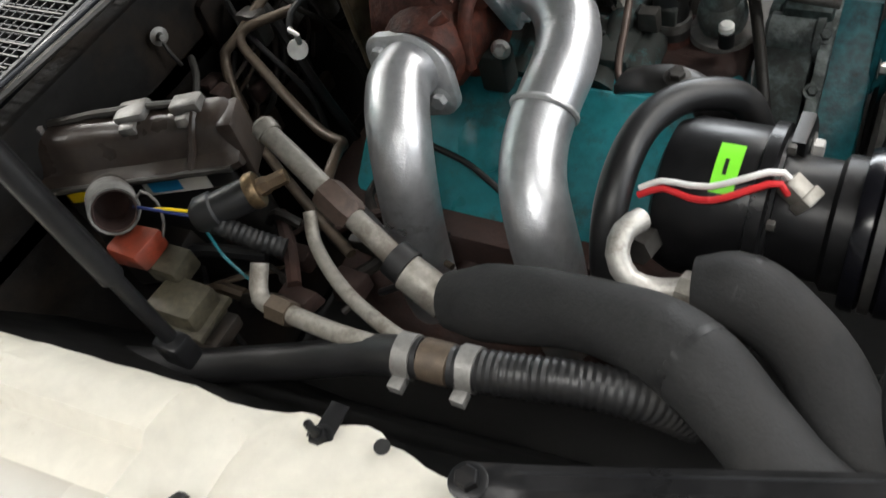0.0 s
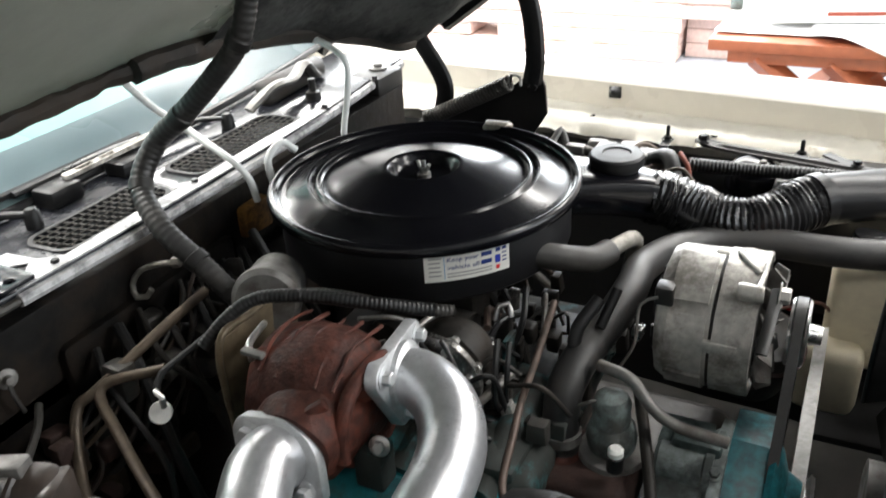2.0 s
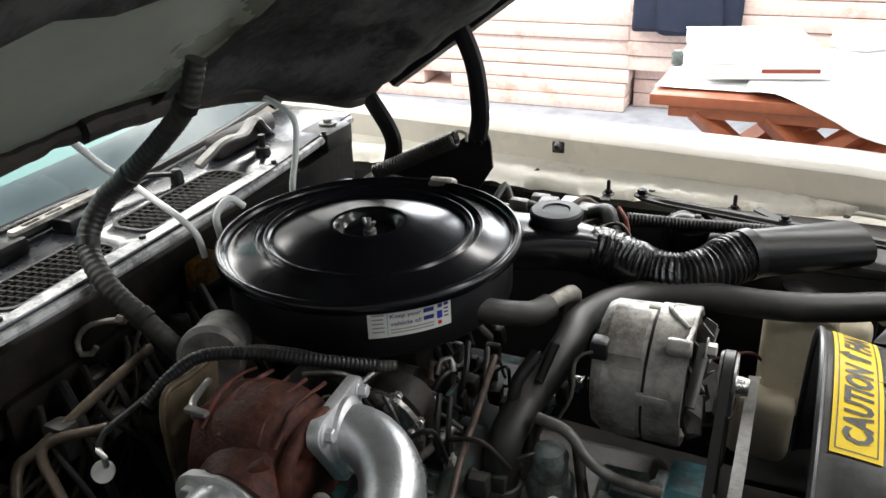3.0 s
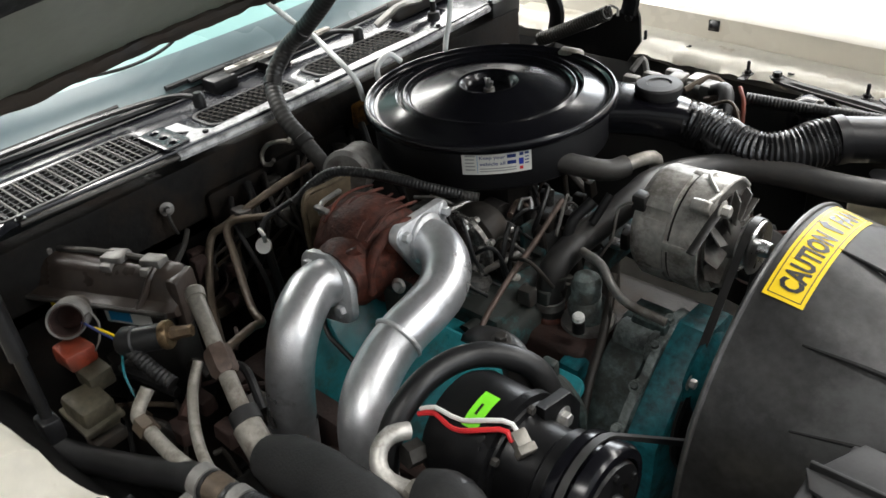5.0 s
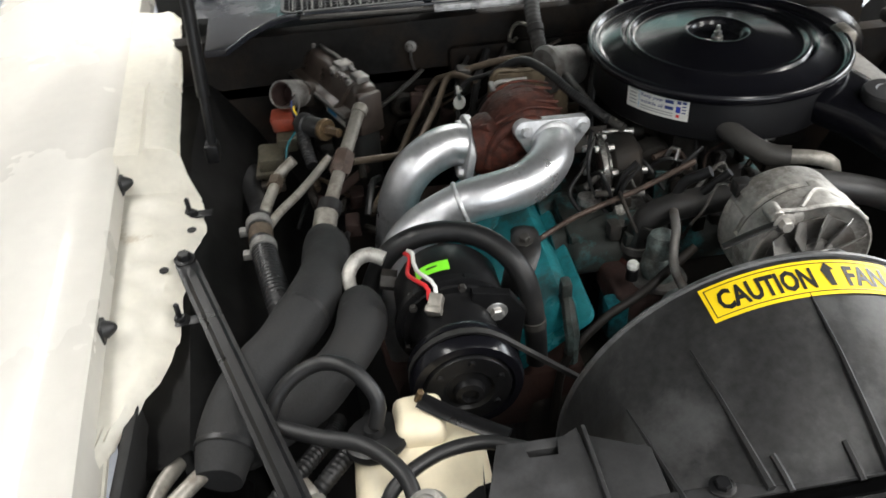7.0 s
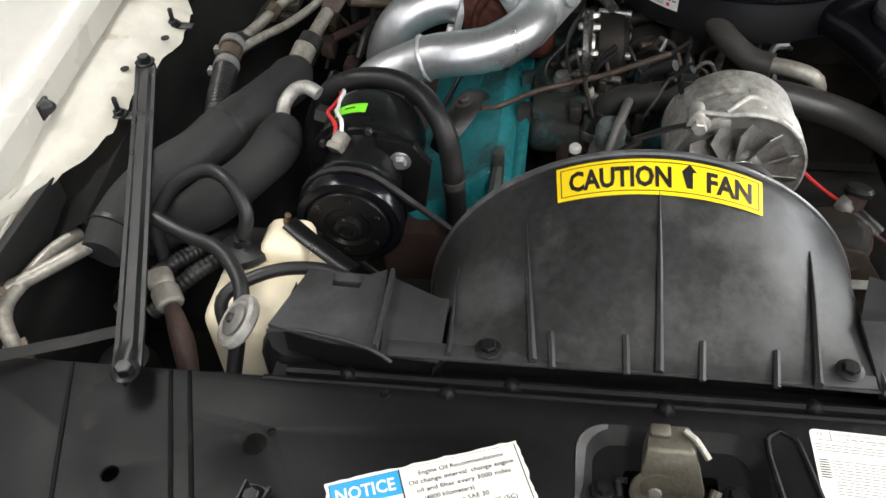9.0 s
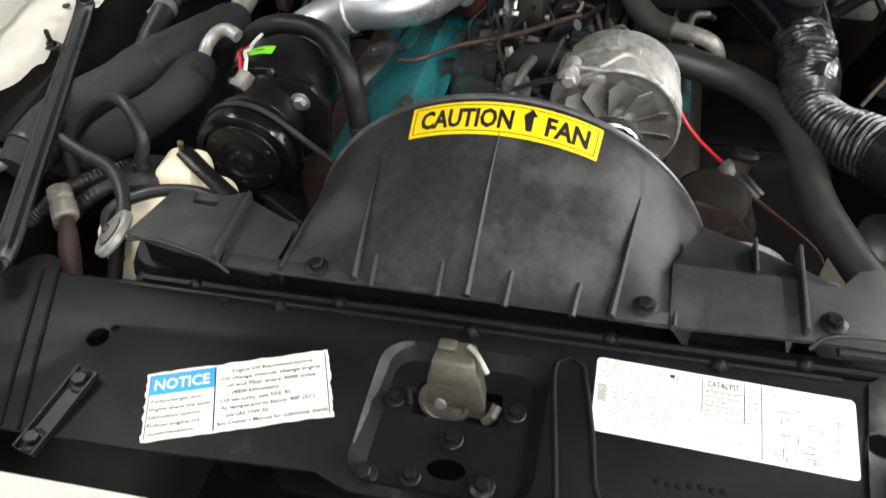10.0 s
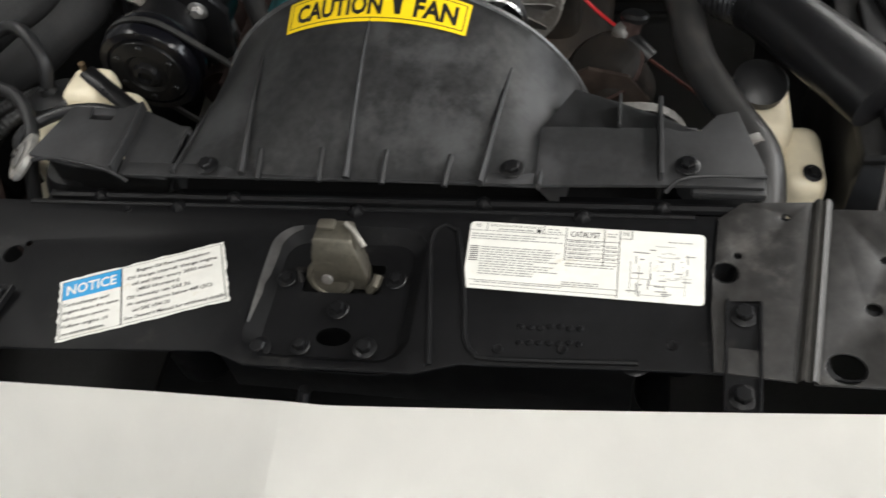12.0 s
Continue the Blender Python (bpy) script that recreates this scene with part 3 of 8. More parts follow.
for side, seed, drop in ((-1, 2.0, 0.0), (1, 7.0, 0.042)):
    ap = thing("inner_apron", (0.15, CY + side * 0.74, 0.9), "off-white inner fender apron with lumpy seam sealer and bolts", "apron", "inner aprons")
    part("panel", apron(side, seed, drop), APRON, ap)
    for x, o in ((0.203, -0.090), (0.425, -0.08)) if side < 0 else ((0.205, -0.095), (0.425, -0.08), (-0.05, -0.06)):
        y = CY + side * (fender_y(x) + o)
        part("bolt", join(bolt((x, y, 0.905 - drop), (0, 0, 1), 0.007), lathe([(0.0035, 0), (0.0035, 0.024), (0.002, 0.026)], (x, y, 0.905 - drop), seg=8), box(x - 0.008, x + 0.008, min(y, y - side * 0.03), max(y, y - side * 0.03), 0.902 - drop, 0.9045 - drop, 0.001)), BLACK, ap, "black stud and clip")
    for x in (0.155, 0.46) if side < 0 else (0.08,):
        y = CY + side * (fender_y(x) - 0.002)
        part("rubber_stop", join(lathe([(0, 0), (0.009, 0), (0.011, 0.004), (0.007, 0.012), (0.004, 0.016), (0, 0.017)], (x, y, 0.936 - 0.7 * drop), (0, -side, 0.2), 12), box(x - 0.012, x + 0.012, y - 0.003, y + 0.003, 0.923 - 0.7 * drop, 0.946 - 0.7 * drop, 0.002)), RUBBER, ap, "black rubber stop")
    for x, o in ((0.254, -0.094), (0.335, -0.060)) if side < 0 else ((0.28, -0.07), (0.05, -0.05), (0.60, -0.06)):
        part("hole_plug", lathe([(0, 0), (0.006, 0), (0.006, 0.0015), (0, 0.0015)], (x, CY + side * (fender_y(x) + o), 0.9125 - drop), seg=14), DARK, ap)
    # black wheelhouse below
    bm = bmesh.new()
    rows = []
    for i in range(40):
        x = -0.42 + 1.02 * i / 39
        rows.append([bm.verts.new((x, CY + side * (0.70 - 0.09 * max(0, x) - 0.19 * u), 0.880 - drop - 0.36 * u ** 1.3 + 0.005 * noise.noise(Vector((x * 8, u * 5, seed))))) for u in (0, 0.1, 0.25, 0.45, 0.7, 1.0)])
        rows[-1].insert(0, bm.verts.new((x, CY + side * (fender_y(x) + 0.001), 0.868 - drop - 0.5 * max(0.0, x - 0.5))))
    for a, b in zip(rows, rows[1:]):
        for k in range(6):
            bm.faces.new((a[k], a[k + 1], b[k + 1], b[k]))
    bmesh.ops.solidify(bm, geom=list(bm.faces), thickness=0.002)
    solo("wheelhouse", bm, DARK, "black inner wheelhouse panel below the apron", "wheelhouse", "wheelhouses", kind="structure")

# firewall and cowl
firewall = thing("firewall", (-0.28, CY, 0.35), "grimy black firewall panel", "firewall", kind="structure")
part("panel", box(-0.30, -0.262, -0.95, 0.42, 0.35, 0.955, 0.004), FIREWALL, firewall)
part("low_panel", box(-0.30, -0.262, 0.421, 0.68, 0.35, 0.84, 0.004), FIREWALL, firewall)
part("raised_pad", lumps(box(-0.2615, -0.250, -0.40, -0.10, 0.55, 0.90, 0.01), 0.002, 20), FIREWALL, firewall)
part("raised_pad", lumps(box(-0.2615, -0.245, 0.1, 0.35, 0.6, 0.9, 0.01), 0.002, 20), FIREWALL, firewall)
# added sheet that stands for the darkness under the engine
solo("bay_dark_sheet", box(-0.3, 1.35, -0.98, 0.68, 0.28, 0.30, 0), DARK, "dark sheet added below the engine to keep the bay black", "underbody", kind="structure")


def cowl_x(y):
    return -0.243 - 0.06 * ((y - CY) / 0.7) ** 2 + 0.02


COWL_HOLES = [(-0.385, -0.285, -0.69, -0.43), (-0.352, -0.283, -0.335, -0.160), (-0.352, -0.283, -0.105, 0.125)]
cowl = thing("cowl", (-0.4, CY, 0.97), "black cowl panel with worn paint and air grilles", "cowl", kind="structure")
holes = [rounded(a, b, c, d, 0.02) for a, b, c, d in COWL_HOLES]
outer = [(-0.258 - 0.05 * ((y - CY) / 0.72) ** 2 + 0.145 * min(1.0, max(0.0, (-0.655 - y) / 0.13)) ** 2 * (1.0 if y > -0.822 else 0.0), y) for y in [-0.856, -0.838, -0.824] + [-0.82 + 1.30 * k / 36 for k in range(37)]] + [(-0.45, 0.48), (-0.45, -0.856)]
part("panel", plate(outer, holes, 0.012, pose(0, 0, 0.985), 0.003), COWL, cowl)
# lip split dark and pale: the cowl's reflection is put into colour
part("lip", tube([(-0.255 - 0.05 * ((y - CY) / 0.72) ** 2, y, 0.975) for y in [-0.66 + 0.24 * k / 8 for k in range(9)]], 0.005, 8), DUSTY, cowl, "near folded edge kept dark, outside the painted reflection")
part("lip", tube([(-0.255 - 0.05 * ((y - CY) / 0.72) ** 2, y, 0.975) for y in [-0.42 + 0.89 * k / 18 for k in range(19)]], 0.0075, 8), BARE_GLEAM, cowl, "worn folded edge with a reflection painted pale")
# pale patch paints wear together with the reflection before the grilles
part("worn_gleam_patch", lumps(plate([(-0.262, -0.42), (-0.258, -0.33), (-0.256, -0.20), (-0.258, -0.05), (-0.258, 0.10), (-0.262, 0.17), (-0.279, 0.16), (-0.281, 0.02), (-0.276, -0.10), (-0.281, -0.21), (-0.276, -0.345), (-0.30, -0.362), (-0.345, -0.365), (-0.35, -0.415), (-0.30, -0.372)], [], 0.002, pose(0, 0, 0.9882)), 0.0, 1), BARE_GLEAM, cowl, "worn patch with the window's reflection painted pale")
for n, (a, b, c, d) in enumerate(COWL_HOLES):
    g = part("grille_frame", plate(rounded(a - 0.005, b + 0.005, c - 0.005, d + 0.005, 0.024), [rounded(a + 0.001, b - 0.001, c + 0.001, d - 0.001, 0.019)], 0.002, pose(0, 0, 0.9868), 0.0005), MATTE_SHADE, cowl)
    k = 24 if n == 0 else int((d - c) / 0.011)
    bars = [box(a, b, c + (d - c) * i / k - 0.0008, c + (d - c) * i / k + 0.0008, 0.980, 0.9865, 0) for i in range(1, k)]
    bars += [box(a + (b - a) * i / 7 - 0.0008, a + (b - a) * i / 7 + 0.0008, c, d, 0.981, 0.9873, 0) for i in range(1, 7)]
    if n:
        k, m = int((d - c) / 0.0125), 6
        bars = [tube([(a, c + (d - c) * i / k - 0.006, 0.9850), (b, c + (d - c) * i / k + 0.006, 0.9850)], 0.0011, 4, straight=True) for i in range(1, k)]
        bars += [tube([(a + (b - a) * i / m, c, 0.9858), (a + (b - a) * i / m, d, 0.9858)], 0.0011, 4, straight=True) for i in range(1, m)]
    else:
        part("slats", join(*[box(a, b, c + (d - c) * i / 15 - 0.0011, c + (d - c) * i / 15 + 0.0011, 0.9868, 0.9885, 0) for i in range(1, 15)]), DUSTY, g, "thin pale slats")
    part("grille_mesh", join(*bars), DUSTY if n else MATTE_SHADE, g)
part("bracket", plate(rounded(-0.345, -0.262, -0.437, -0.392, 0.006), [ring_of(-0.330, -0.415, 0.0065), ring_of(-0.303, -0.415, 0.0065), ring_of(-0.276, -0.415, 0.0065)], 0.004, pose(0, 0, 0.9935), 0.001), COWL, cowl, "pierced black bracket")
for y in (-0.66, -0.36, -0.13, 0.18, 0.34):
    part("screw", bolt((-0.272, y, 0.985), (0, 0, 1), 0.005), BLACK, cowl)
solo("cowl_plenum", box(-0.46, -0.262, -0.9, 0.42, 0.84, 0.86, 0), DARK, "black tray below the cowl grilles", "tray", kind="structure")

# windshield, wipers, dashboard
shield = thing("windshield", (-0.48, CY, 1.0), "tinted windshield above the cowl", "windshield")
bm = bmesh.new()
rows = []
for i in range(17):
    u = -1 + i / 8
    rows.append([bm.verts.new((-0.432 - 0.07 * u * u - 0.72 * v, CY + (0.68 - 0.10 * v) * u, 0.995 + 0.40 * v)) for v in (0, 0.25, 0.5, 0.75, 1.0, 1.35)])
for a, b in zip(rows, rows[1:]):
    for k in range(5):
        bm.faces.new((a[k], a[k + 1], b[k + 1], b[k]))
bmesh.ops.solidify(bm, geom=list(bm.faces), thickness=0.005)
pane = part("pane", bm, GLASS, shield)
# added strip that paints the dashboard's reflection low on the glass
band = bmesh.new()
rows = [[band.verts.new((-0.426 - 0.07 * u * u - 0.72 * v, CY + (0.675 - 0.10 * v) * u, 1.0 + 0.40 * v)) for v in (0, 0.05, 0.10)] for u in [-1 + i / 8 for i in range(17)]]
for a, b in zip(rows, rows[1:]):
    for k in range(2):
        band.faces.new((a[k], a[k + 1], b[k + 1], b[k]))
bmesh.ops.solidify(band, geom=list(band.faces), thickness=0.001)
part("lower_band", band, BAND, shield, "lower band with the dashboard's reflection painted blue-grey")
pane.visible_shadow = False
part("lower_moulding", tube([(-0.425 - 0.07 * (u / 8) ** 2, CY + 0.68 * u / 8, 0.993) for u in range(-8, 9)], 0.007, 8), BLACK, shield)
for s in (-1, 1):
    part("pillar", tube([(-0.50, CY + s * 0.70, 0.985), (-0.86, CY + s * 0.65, 1.19), (-1.27, CY + s * 0.58, 1.41), (-1.42, CY + s * 0.56, 1.50)], 0.026, 10, flat=1.4), BLACK, shield)
solo("dashboard", lumps(box(-1.15, -0.56, -0.80, 0.50, 0.78, 0.975, 0.03, 3), 0.006, 6), DASH, "dark blue-grey dashboard behind the glass", "dashboard")
solo("roof_panel", box(-2.9, -1.37, -0.72, 0.42, 1.52, 1.56, 0.015), WHITE, "white painted roof above the windshield", "roof", kind="structure")
solo("cabin_floor", box(-3.2, -0.3, -0.85, 0.55, 0.30, 0.33, 0), DARK, "dark cabin floor", "cabin", kind="structure")
for pts, nm in (([(-0.375, -0.30, 1.002), (-0.405, -0.345, 1.010), (-0.428, -0.47, 1.012), (-0.44, -0.62, 1.010)], "wiper_arm"), ([(-0.37, 0.06, 1.000), (-0.40, 0.01, 1.008), (-0.425, -0.12, 1.010), (-0.43, -0.28, 1.010)], "wiper_arm")):
    w = thing("windshield_wiper", pts[0], "black windshield wiper resting at the cowl", "wiper", "wipers")
    part("arm", tube(pts, 0.007, 8, flat=0.6), BLACK, w)
    part("blade", tube([Vector(pts[2]) + Vector((-0.008, 0.06, 0.0)), Vector(pts[3]) + Vector((-0.008, -0.04, 0.0))], 0.005, 6), RUBBER, w)
    part("pivot", lathe([(0, -0.02), (0.011, -0.02), (0.010, 0.003), (0.006, 0.008), (0, 0.008)], pts[0], seg=16), BLACK, w)
rail = thing("wiper_linkage_cover", (-0.42, -0.05, 1.0), "black cover plate with pierced holes by the wipers", "cover plate")
part("plate", plate(rounded(-0.412, -0.398, -0.22, 0.02, 0.005), [rounded(-0.409, -0.401, y, y + 0.028, 0.003) for y in (-0.20, -0.16, -0.04)], 0.006, pose(0, 0, 1.016), 0.001), ALU, rail, "pale pierced strip")
part("block", box(-0.425, -0.385, -0.26, -0.21, 0.985, 1.010, 0.005), BLACK, rail)
part("block", box(-0.415, -0.375, -0.15, -0.10, 0.985, 1.006, 0.005), BLACK, rail)

# hood, raised
hood = thing("hood", (-0.33, CY, 1.08), "raised hood with a grey underside and black insulation", "hood")
HM = pose(-0.30, CY, 1.150, 0, -35, 0)


def hood_drop(u):
    """How far the panel falls away to its sides."""
    return min(0.20 * u * u, 0.118) if u > 0 else 0.05 * u * u


def hood_sheet(x0, x1, half0, half1, z, thick, bow, n=20, u0=-1.0):
    bm = bmesh.new()
    rows = []
    for i in range(n + 1):
        v = i / n
        row = []
        for k in range(25):
            u = u0 + (1 - u0) * k / 24
            x = x0 + (x1 - x0) * v - 0.03 * u * u * (1 - v) - bow * u * u * v
            row.append(bm.verts.new(HM @ Vector((x, (1.13 if u < 0 else 1.0) * u * (half0 + (half1 - half0) * v), z - hood_drop(u)))))
        rows.append(row)
    for a, b in zip(rows, rows[1:]):
        for k in range(24):
            bm.faces.new((a[k], a[k + 1], b[k + 1], b[k]))
    bmesh.ops.solidify(bm, geom=list(bm.faces), thickness=thick)
    return bm


part("outer_skin", hood_sheet(-0.02, 1.34, 0.72, 0.62, 0.03, -0.002, 0.12), WHITE, hood, "white painted skin")
part("inner_panel", hood_sheet(0.0, 1.32, 0.70, 0.60, 0.0, -0.003, 0.12), HOODGREY, hood)
part("insulation", lumps(lumps(hood_sheet(0.03, 1.15, 0.62, 0.54, -0.014, -0.010, 0.05, 60, u0=0.14), 0.012, 9), 0.005, 31), PAD, hood, "crumbling black insulation pad")
part("insulation", lumps(lumps(hood_sheet(0.36, 1.22, 0.62, 0.52, -0.018, -0.010, 0.05, 50), 0.012, 9, 4.0), 0.005, 31), PAD, hood, "sagging black insulation pad")
part("rear_rail", lumps(tube([HM @ Vector((0.018 - 0.03 * u * u, 0.68 * u, -0.012 - hood_drop(u))) for u in [k / 20 for k in range(-1, 17)]], 0.015, 8, flat=1.1), 0.003, 25), GRIME, hood, "black rear edge")
part("edge_flange", lumps(tube([HM @ Vector((0.010 - 0.03 * u * u, 0.78 * u, -0.008 - hood_drop(u))) for u in [k / 20 for k in range(-20, 0)]], 0.011, 8), 0.005, 34), GRIME, hood, "ragged black rear seal")
for s in (-1, 1):
    part("side_rail", tube([HM @ Vector((0.0 + 1.3 * k / 6, (0.68 if s > 0 else -0.78) - s * 0.1 * k / 6, -0.130 if s > 0 else -0.055)) for k in range(7)], 0.018, 8), HOODGREY if s < 0 else BLACK, hood)


def hinge(side):
    y = CY + side * 0.625
    h = thing("spring_linkage", (-0.10, y, 0.90), "black two-arm spring linkage holding the raised hood", "hinge")
    part("arm", tube([(-0.211, y, 0.885), (-0.205, y, 0.945), (-0.245, y, 1.015), (-0.292, y, 1.073), (-0.32, y, 1.11)], 0.012, 10, flat=1.5), BLACK, h)
    part("arm", tube([(-0.030, y, 0.960), (-0.024, y, 1.01), (-0.035, y, 1.10), (-0.072, y, 1.183), (-0.10, y, 1.23)], 0.013, 10, flat=1.4), BLACK, h)
    part("side_plate", plate([(-0.215, 0.872), (-0.14, 0.86), (-0.03, 0.86), (-0.002, 0.905), (-0.006, 0.955), (-0.018, 0.985), (-0.040, 0.972), (-0.10, 0.925)], [], 0.006, Matrix(((1, 0, 0, 0), (0, 0, -1, y), (0, 1, 0, 0), (0, 0, 0, 1)))), BLACK, h)
    a, b = Vector((-0.235, y - side * 0.02, 0.878)), Vector((-0.065, y - side * 0.02, 0.962))
    d = (b - a).normalized()
    u = d.cross(Vector((0, 1, 0))).normalized()
    w = d.cross(u)
    coil = [a + (b - a) * (k / 336) + 0.0125 * (math.cos(2 * math.pi * k / 12) * u + math.sin(2 * math.pi * k / 12) * w) for k in range(337)]
    part("spring", tube(coil, 0.0030, 6, straight=True), DUSTY, h, "dark steel coil spring")
    part("hook", tube([b, b + d * 0.01 + u * 0.012, b + d * 0.024, b + d * 0.018 - u * 0.012], 0.003, 6), STEEL, h)
    part("pivot", bolt((-0.025, y - side * 0.004, 0.955), (0, -side, 0), 0.008), BLACK, h)


hinge(1)
prop = thing("hood_strut", (0.09, -0.81, 0.92), "thin black strut between the fender and the raised hood", "hood strut")
part("rod", tube([(0.054, -0.804, 0.925), (-0.017, -0.787, 1.34)], 0.0065, 10), BLACK, prop)
part("sleeve", tube([(0.041, -0.801, 1.00), (-0.010, -0.789, 1.30)], 0.0095, 10), BLACK, prop)
part("bracket", lumps(box(0.040, 0.068, -0.815, -0.795, 0.900, 0.930, 0.004), 0.001, 40), BLACK, prop)


# fittings on the far end of the cowl
cb = thing("cowl_bracket", (-0.33, 0.26, 0.985), "grey bent bracket and black box on the cowl", "bracket")
part("box", lumps(box(-0.335, -0.265, 0.34, 0.43, 0.94, 0.985, 0.006), 0.003, 25), CASE, cb, "black plastic cover")
part("arch", lumps(tube([(-0.36, 0.10, 1.00), (-0.345, 0.15, 1.025), (-0.35, 0.21, 1.02), (-0.36, 0.26, 1.03), (-0.36, 0.29, 1.00)], 0.012, 8, flat=0.5), 0.002, 40), DULL, cb)
part("post", lathe([(0, 0), (0.014, 0), (0.012, 0.012), (0.006, 0.014), (0.006, 0.034), (0, 0.035)], (-0.32, 0.22, 0.985), seg=14), BLACK, cb)
part("washer", lathe([(0, 0), (0.017, 0), (0.017, 0.003), (0.008, 0.004), (0.008, 0.010), (0, 0.011)], (-0.30, 0.40, 0.986), seg=16), DULL, cb)
part("rag", lumps(box(-0.40, -0.37, 0.16, 0.34, 0.985, 1.02, 0.012, 3), 0.008, 30), GRIME, cb, "black rubber seal")

# black panels beside the radiator, ahead of the aprons
# two panels added to keep the bright floor out of the dark gaps
solo("gap_panel", box(0.455, 0.5385, -0.866, -0.852, 0.682, 0.80, 0.002), DARK, "dark panel added to close the gap behind the receiver dryer", "panel", kind="structure")
solo("gap_panel", box(0.20, 0.539, -0.866, -0.852, 0.30, 0.68, 0.002), DARK, "dark panel added to close the gap under the near apron", "panel", kind="structure")
for s in (-1, 1):
    solo("side_panel", lumps(join(box(0.54, 1.04, min(CY + s * 0.70, CY + s * 0.712), max(CY + s * 0.70, CY + s * 0.712), 0.45, 0.90 if s < 0 else 0.80, 0.002), box(0.50, 1.04, min(CY + s * 0.34, CY + s * 0.70), max(CY + s * 0.34, CY + s * 0.70), 0.55, 0.562, 0.002)), 0.0, 1), DARK, "black inner panel beside the radiator", "panel", kind="structure")

# added box that fills the dark corner behind the near apron
solo("dark_corner_box", lumps(box(-0.80, -0.455, -0.945, -0.80, 0.55, 0.980, 0.012, 2), 0.0, 1), DARK, "black box added to fill the dark corner beside the cowl", "pocket", kind="structure")
# ---- radiator support and nose ----
RS = Matrix.Translation((0, CY, 0.900)) @ pose(0, 0, 0, 1.7) @ Matrix.Translation((0, -CY, 0))


def on_support(x, y, h):
    return RS @ Vector((x, y, h))


def loft_strip(a, b, c, n, prof):
    """A straight strip from a to b with the cross-section prof across c and n."""
    bm = bmesh.new()
    ends = [[bm.verts.new(p + c * x + n * h) for x, h in prof] for p in (a, b)]
    m = len(prof)
    for k in range(m):
        bm.faces.new((ends[0][k], ends[0][(k + 1) % m], ends[1][(k + 1) % m], ends[1][k]))
    for e in (ends[0][::-1], ends[1]):
        bm.faces.new(e)
    bmesh.ops.triangulate(bm, faces=[f for f in bm.faces if len(f.verts) > 4])
    return bm


support = thing("radiator_support", (0.89, CY, 0.89), "satin black radiator support panel across the nose", "radiator support")
HOLES = [(0.869, -0.507, 0.011), (0.855, -0.495, 0.0035), (0.910, -0.627, 0.008), (0.968, -0.596, 0.015), (0.856, 0.204, 0.012), (0.836, 0.217, 0.0035), (0.885, 0.321, 0.007), (0.944, 0.294, 0.014)]
outer = [(0.795, -0.84), (0.795, 0.54), (0.958, 0.54), (0.960, 0.16), (0.966, -0.02), (0.978, -0.06), (0.980, -0.215), (0.968, -0.25), (0.978, -0.42), (0.986, -0.84)]
part("panel", plate(outer, [ring_of(x, y, r) for x, y, r in HOLES] + [rounded(0.820, 0.970, -0.226, -0.068, 0.028)], 0.0025, RS, 0.0012), SUPPORT, support)
part("latch_tray", plate(rounded(0.816, 0.976, -0.230, -0.064, 0.03), [ring_of(0.940, -0.142, 0.010, ry=0.017), rounded(0.858, 0.892, -0.185, -0.107, 0.004)], 0.002, RS @ pose(0, 0, -0.011)), SUPPORT, support)
wall = bmesh.new()
a, b = rounded(0.820, 0.970, -0.226, -0.068, 0.028), rounded(0.834, 0.962, -0.211, -0.079, 0.020)
top, low = [wall.verts.new(on_support(x, y, -0.0005)) for x, y in a], [wall.verts.new(on_support(x, y, -0.0108)) for x, y in b]
for i in range(len(a)):
    wall.faces.new((top[i], top[(i + 1) % len(a)], low[(i + 1) % len(a)], low[i]))
part("recess_edge", wall, SUPPORT, support)
# strip over the recess corner: wear, and its gloss put into a paler colour
worn = bmesh.new()
corner = [(0.935, -0.2245, -0.2220), (0.89, -0.2255, -0.2195), (0.850, -0.2255, -0.2170)]
rows = [[worn.verts.new(on_support(x, y0, 0.0004)), worn.verts.new(on_support(x, y1, -0.0055))] for x, y0, y1 in corner]
for k in range(1, 8):
    t = radians(270 - 90 * k / 7)
    cx, cy = 0.848, -0.198
    w = 0.0085 * (1 - 0.6 * (k / 7) ** 2)
    rows.append([worn.verts.new(on_support(cx + 0.0275 * math.cos(t), cy + 0.0275 * math.sin(t), 0.0004)), worn.verts.new(on_support(cx + (0.0275 - w) * math.cos(t), cy + (0.0275 - w) * math.sin(t), 0.0004 - 0.55 * w))])
for p, q in zip(rows, rows[1:]):
    worn.faces.new((p[0], q[0], q[1], p[1]))
part("worn_gloss_edge", worn, END_PAINT, support, "worn recess corner with its gloss painted pale")
part("rear_flange", join(*[tube([on_support(0.797, -0.52 + 0.70 * k / 14, -0.002) for k in range(15)], 0.004, 8)]), SUPPORT, support)
part("rear_wall", plate([(-0.52, -0.05), (0.19, -0.05), (0.19, -0.003), (-0.52, -0.003)], [], 0.003, RS @ Matrix(((0, 0, 1, 0.797), (1, 0, 0, 0), (0, 1, 0, 0), (0, 0, 0, 1)))), SUPPORT, support)
part("channel_floor", plate([(0.76, -0.52), (0.76, 0.24), (0.797, 0.24), (0.797, -0.52)], [], 0.002, RS @ pose(0, 0, -0.018)), SUPPORT, support)
part("channel_bead", tube([on_support(0.785, -0.50 + 0.74 * k / 14, -0.004) for k in range(15)], 0.0055, 8), SUPPORT, support)
for y in (-0.343, -0.148, 0.077):
    part("dimple", lathe([(0.011, -0.004), (0.009, 0.001), (0.004, 0.006), (0, 0.007)], on_support(0.800, y, 0), RS.to_3x3() @ Vector((0, 0, 1)), 6), SUPPORT, support)
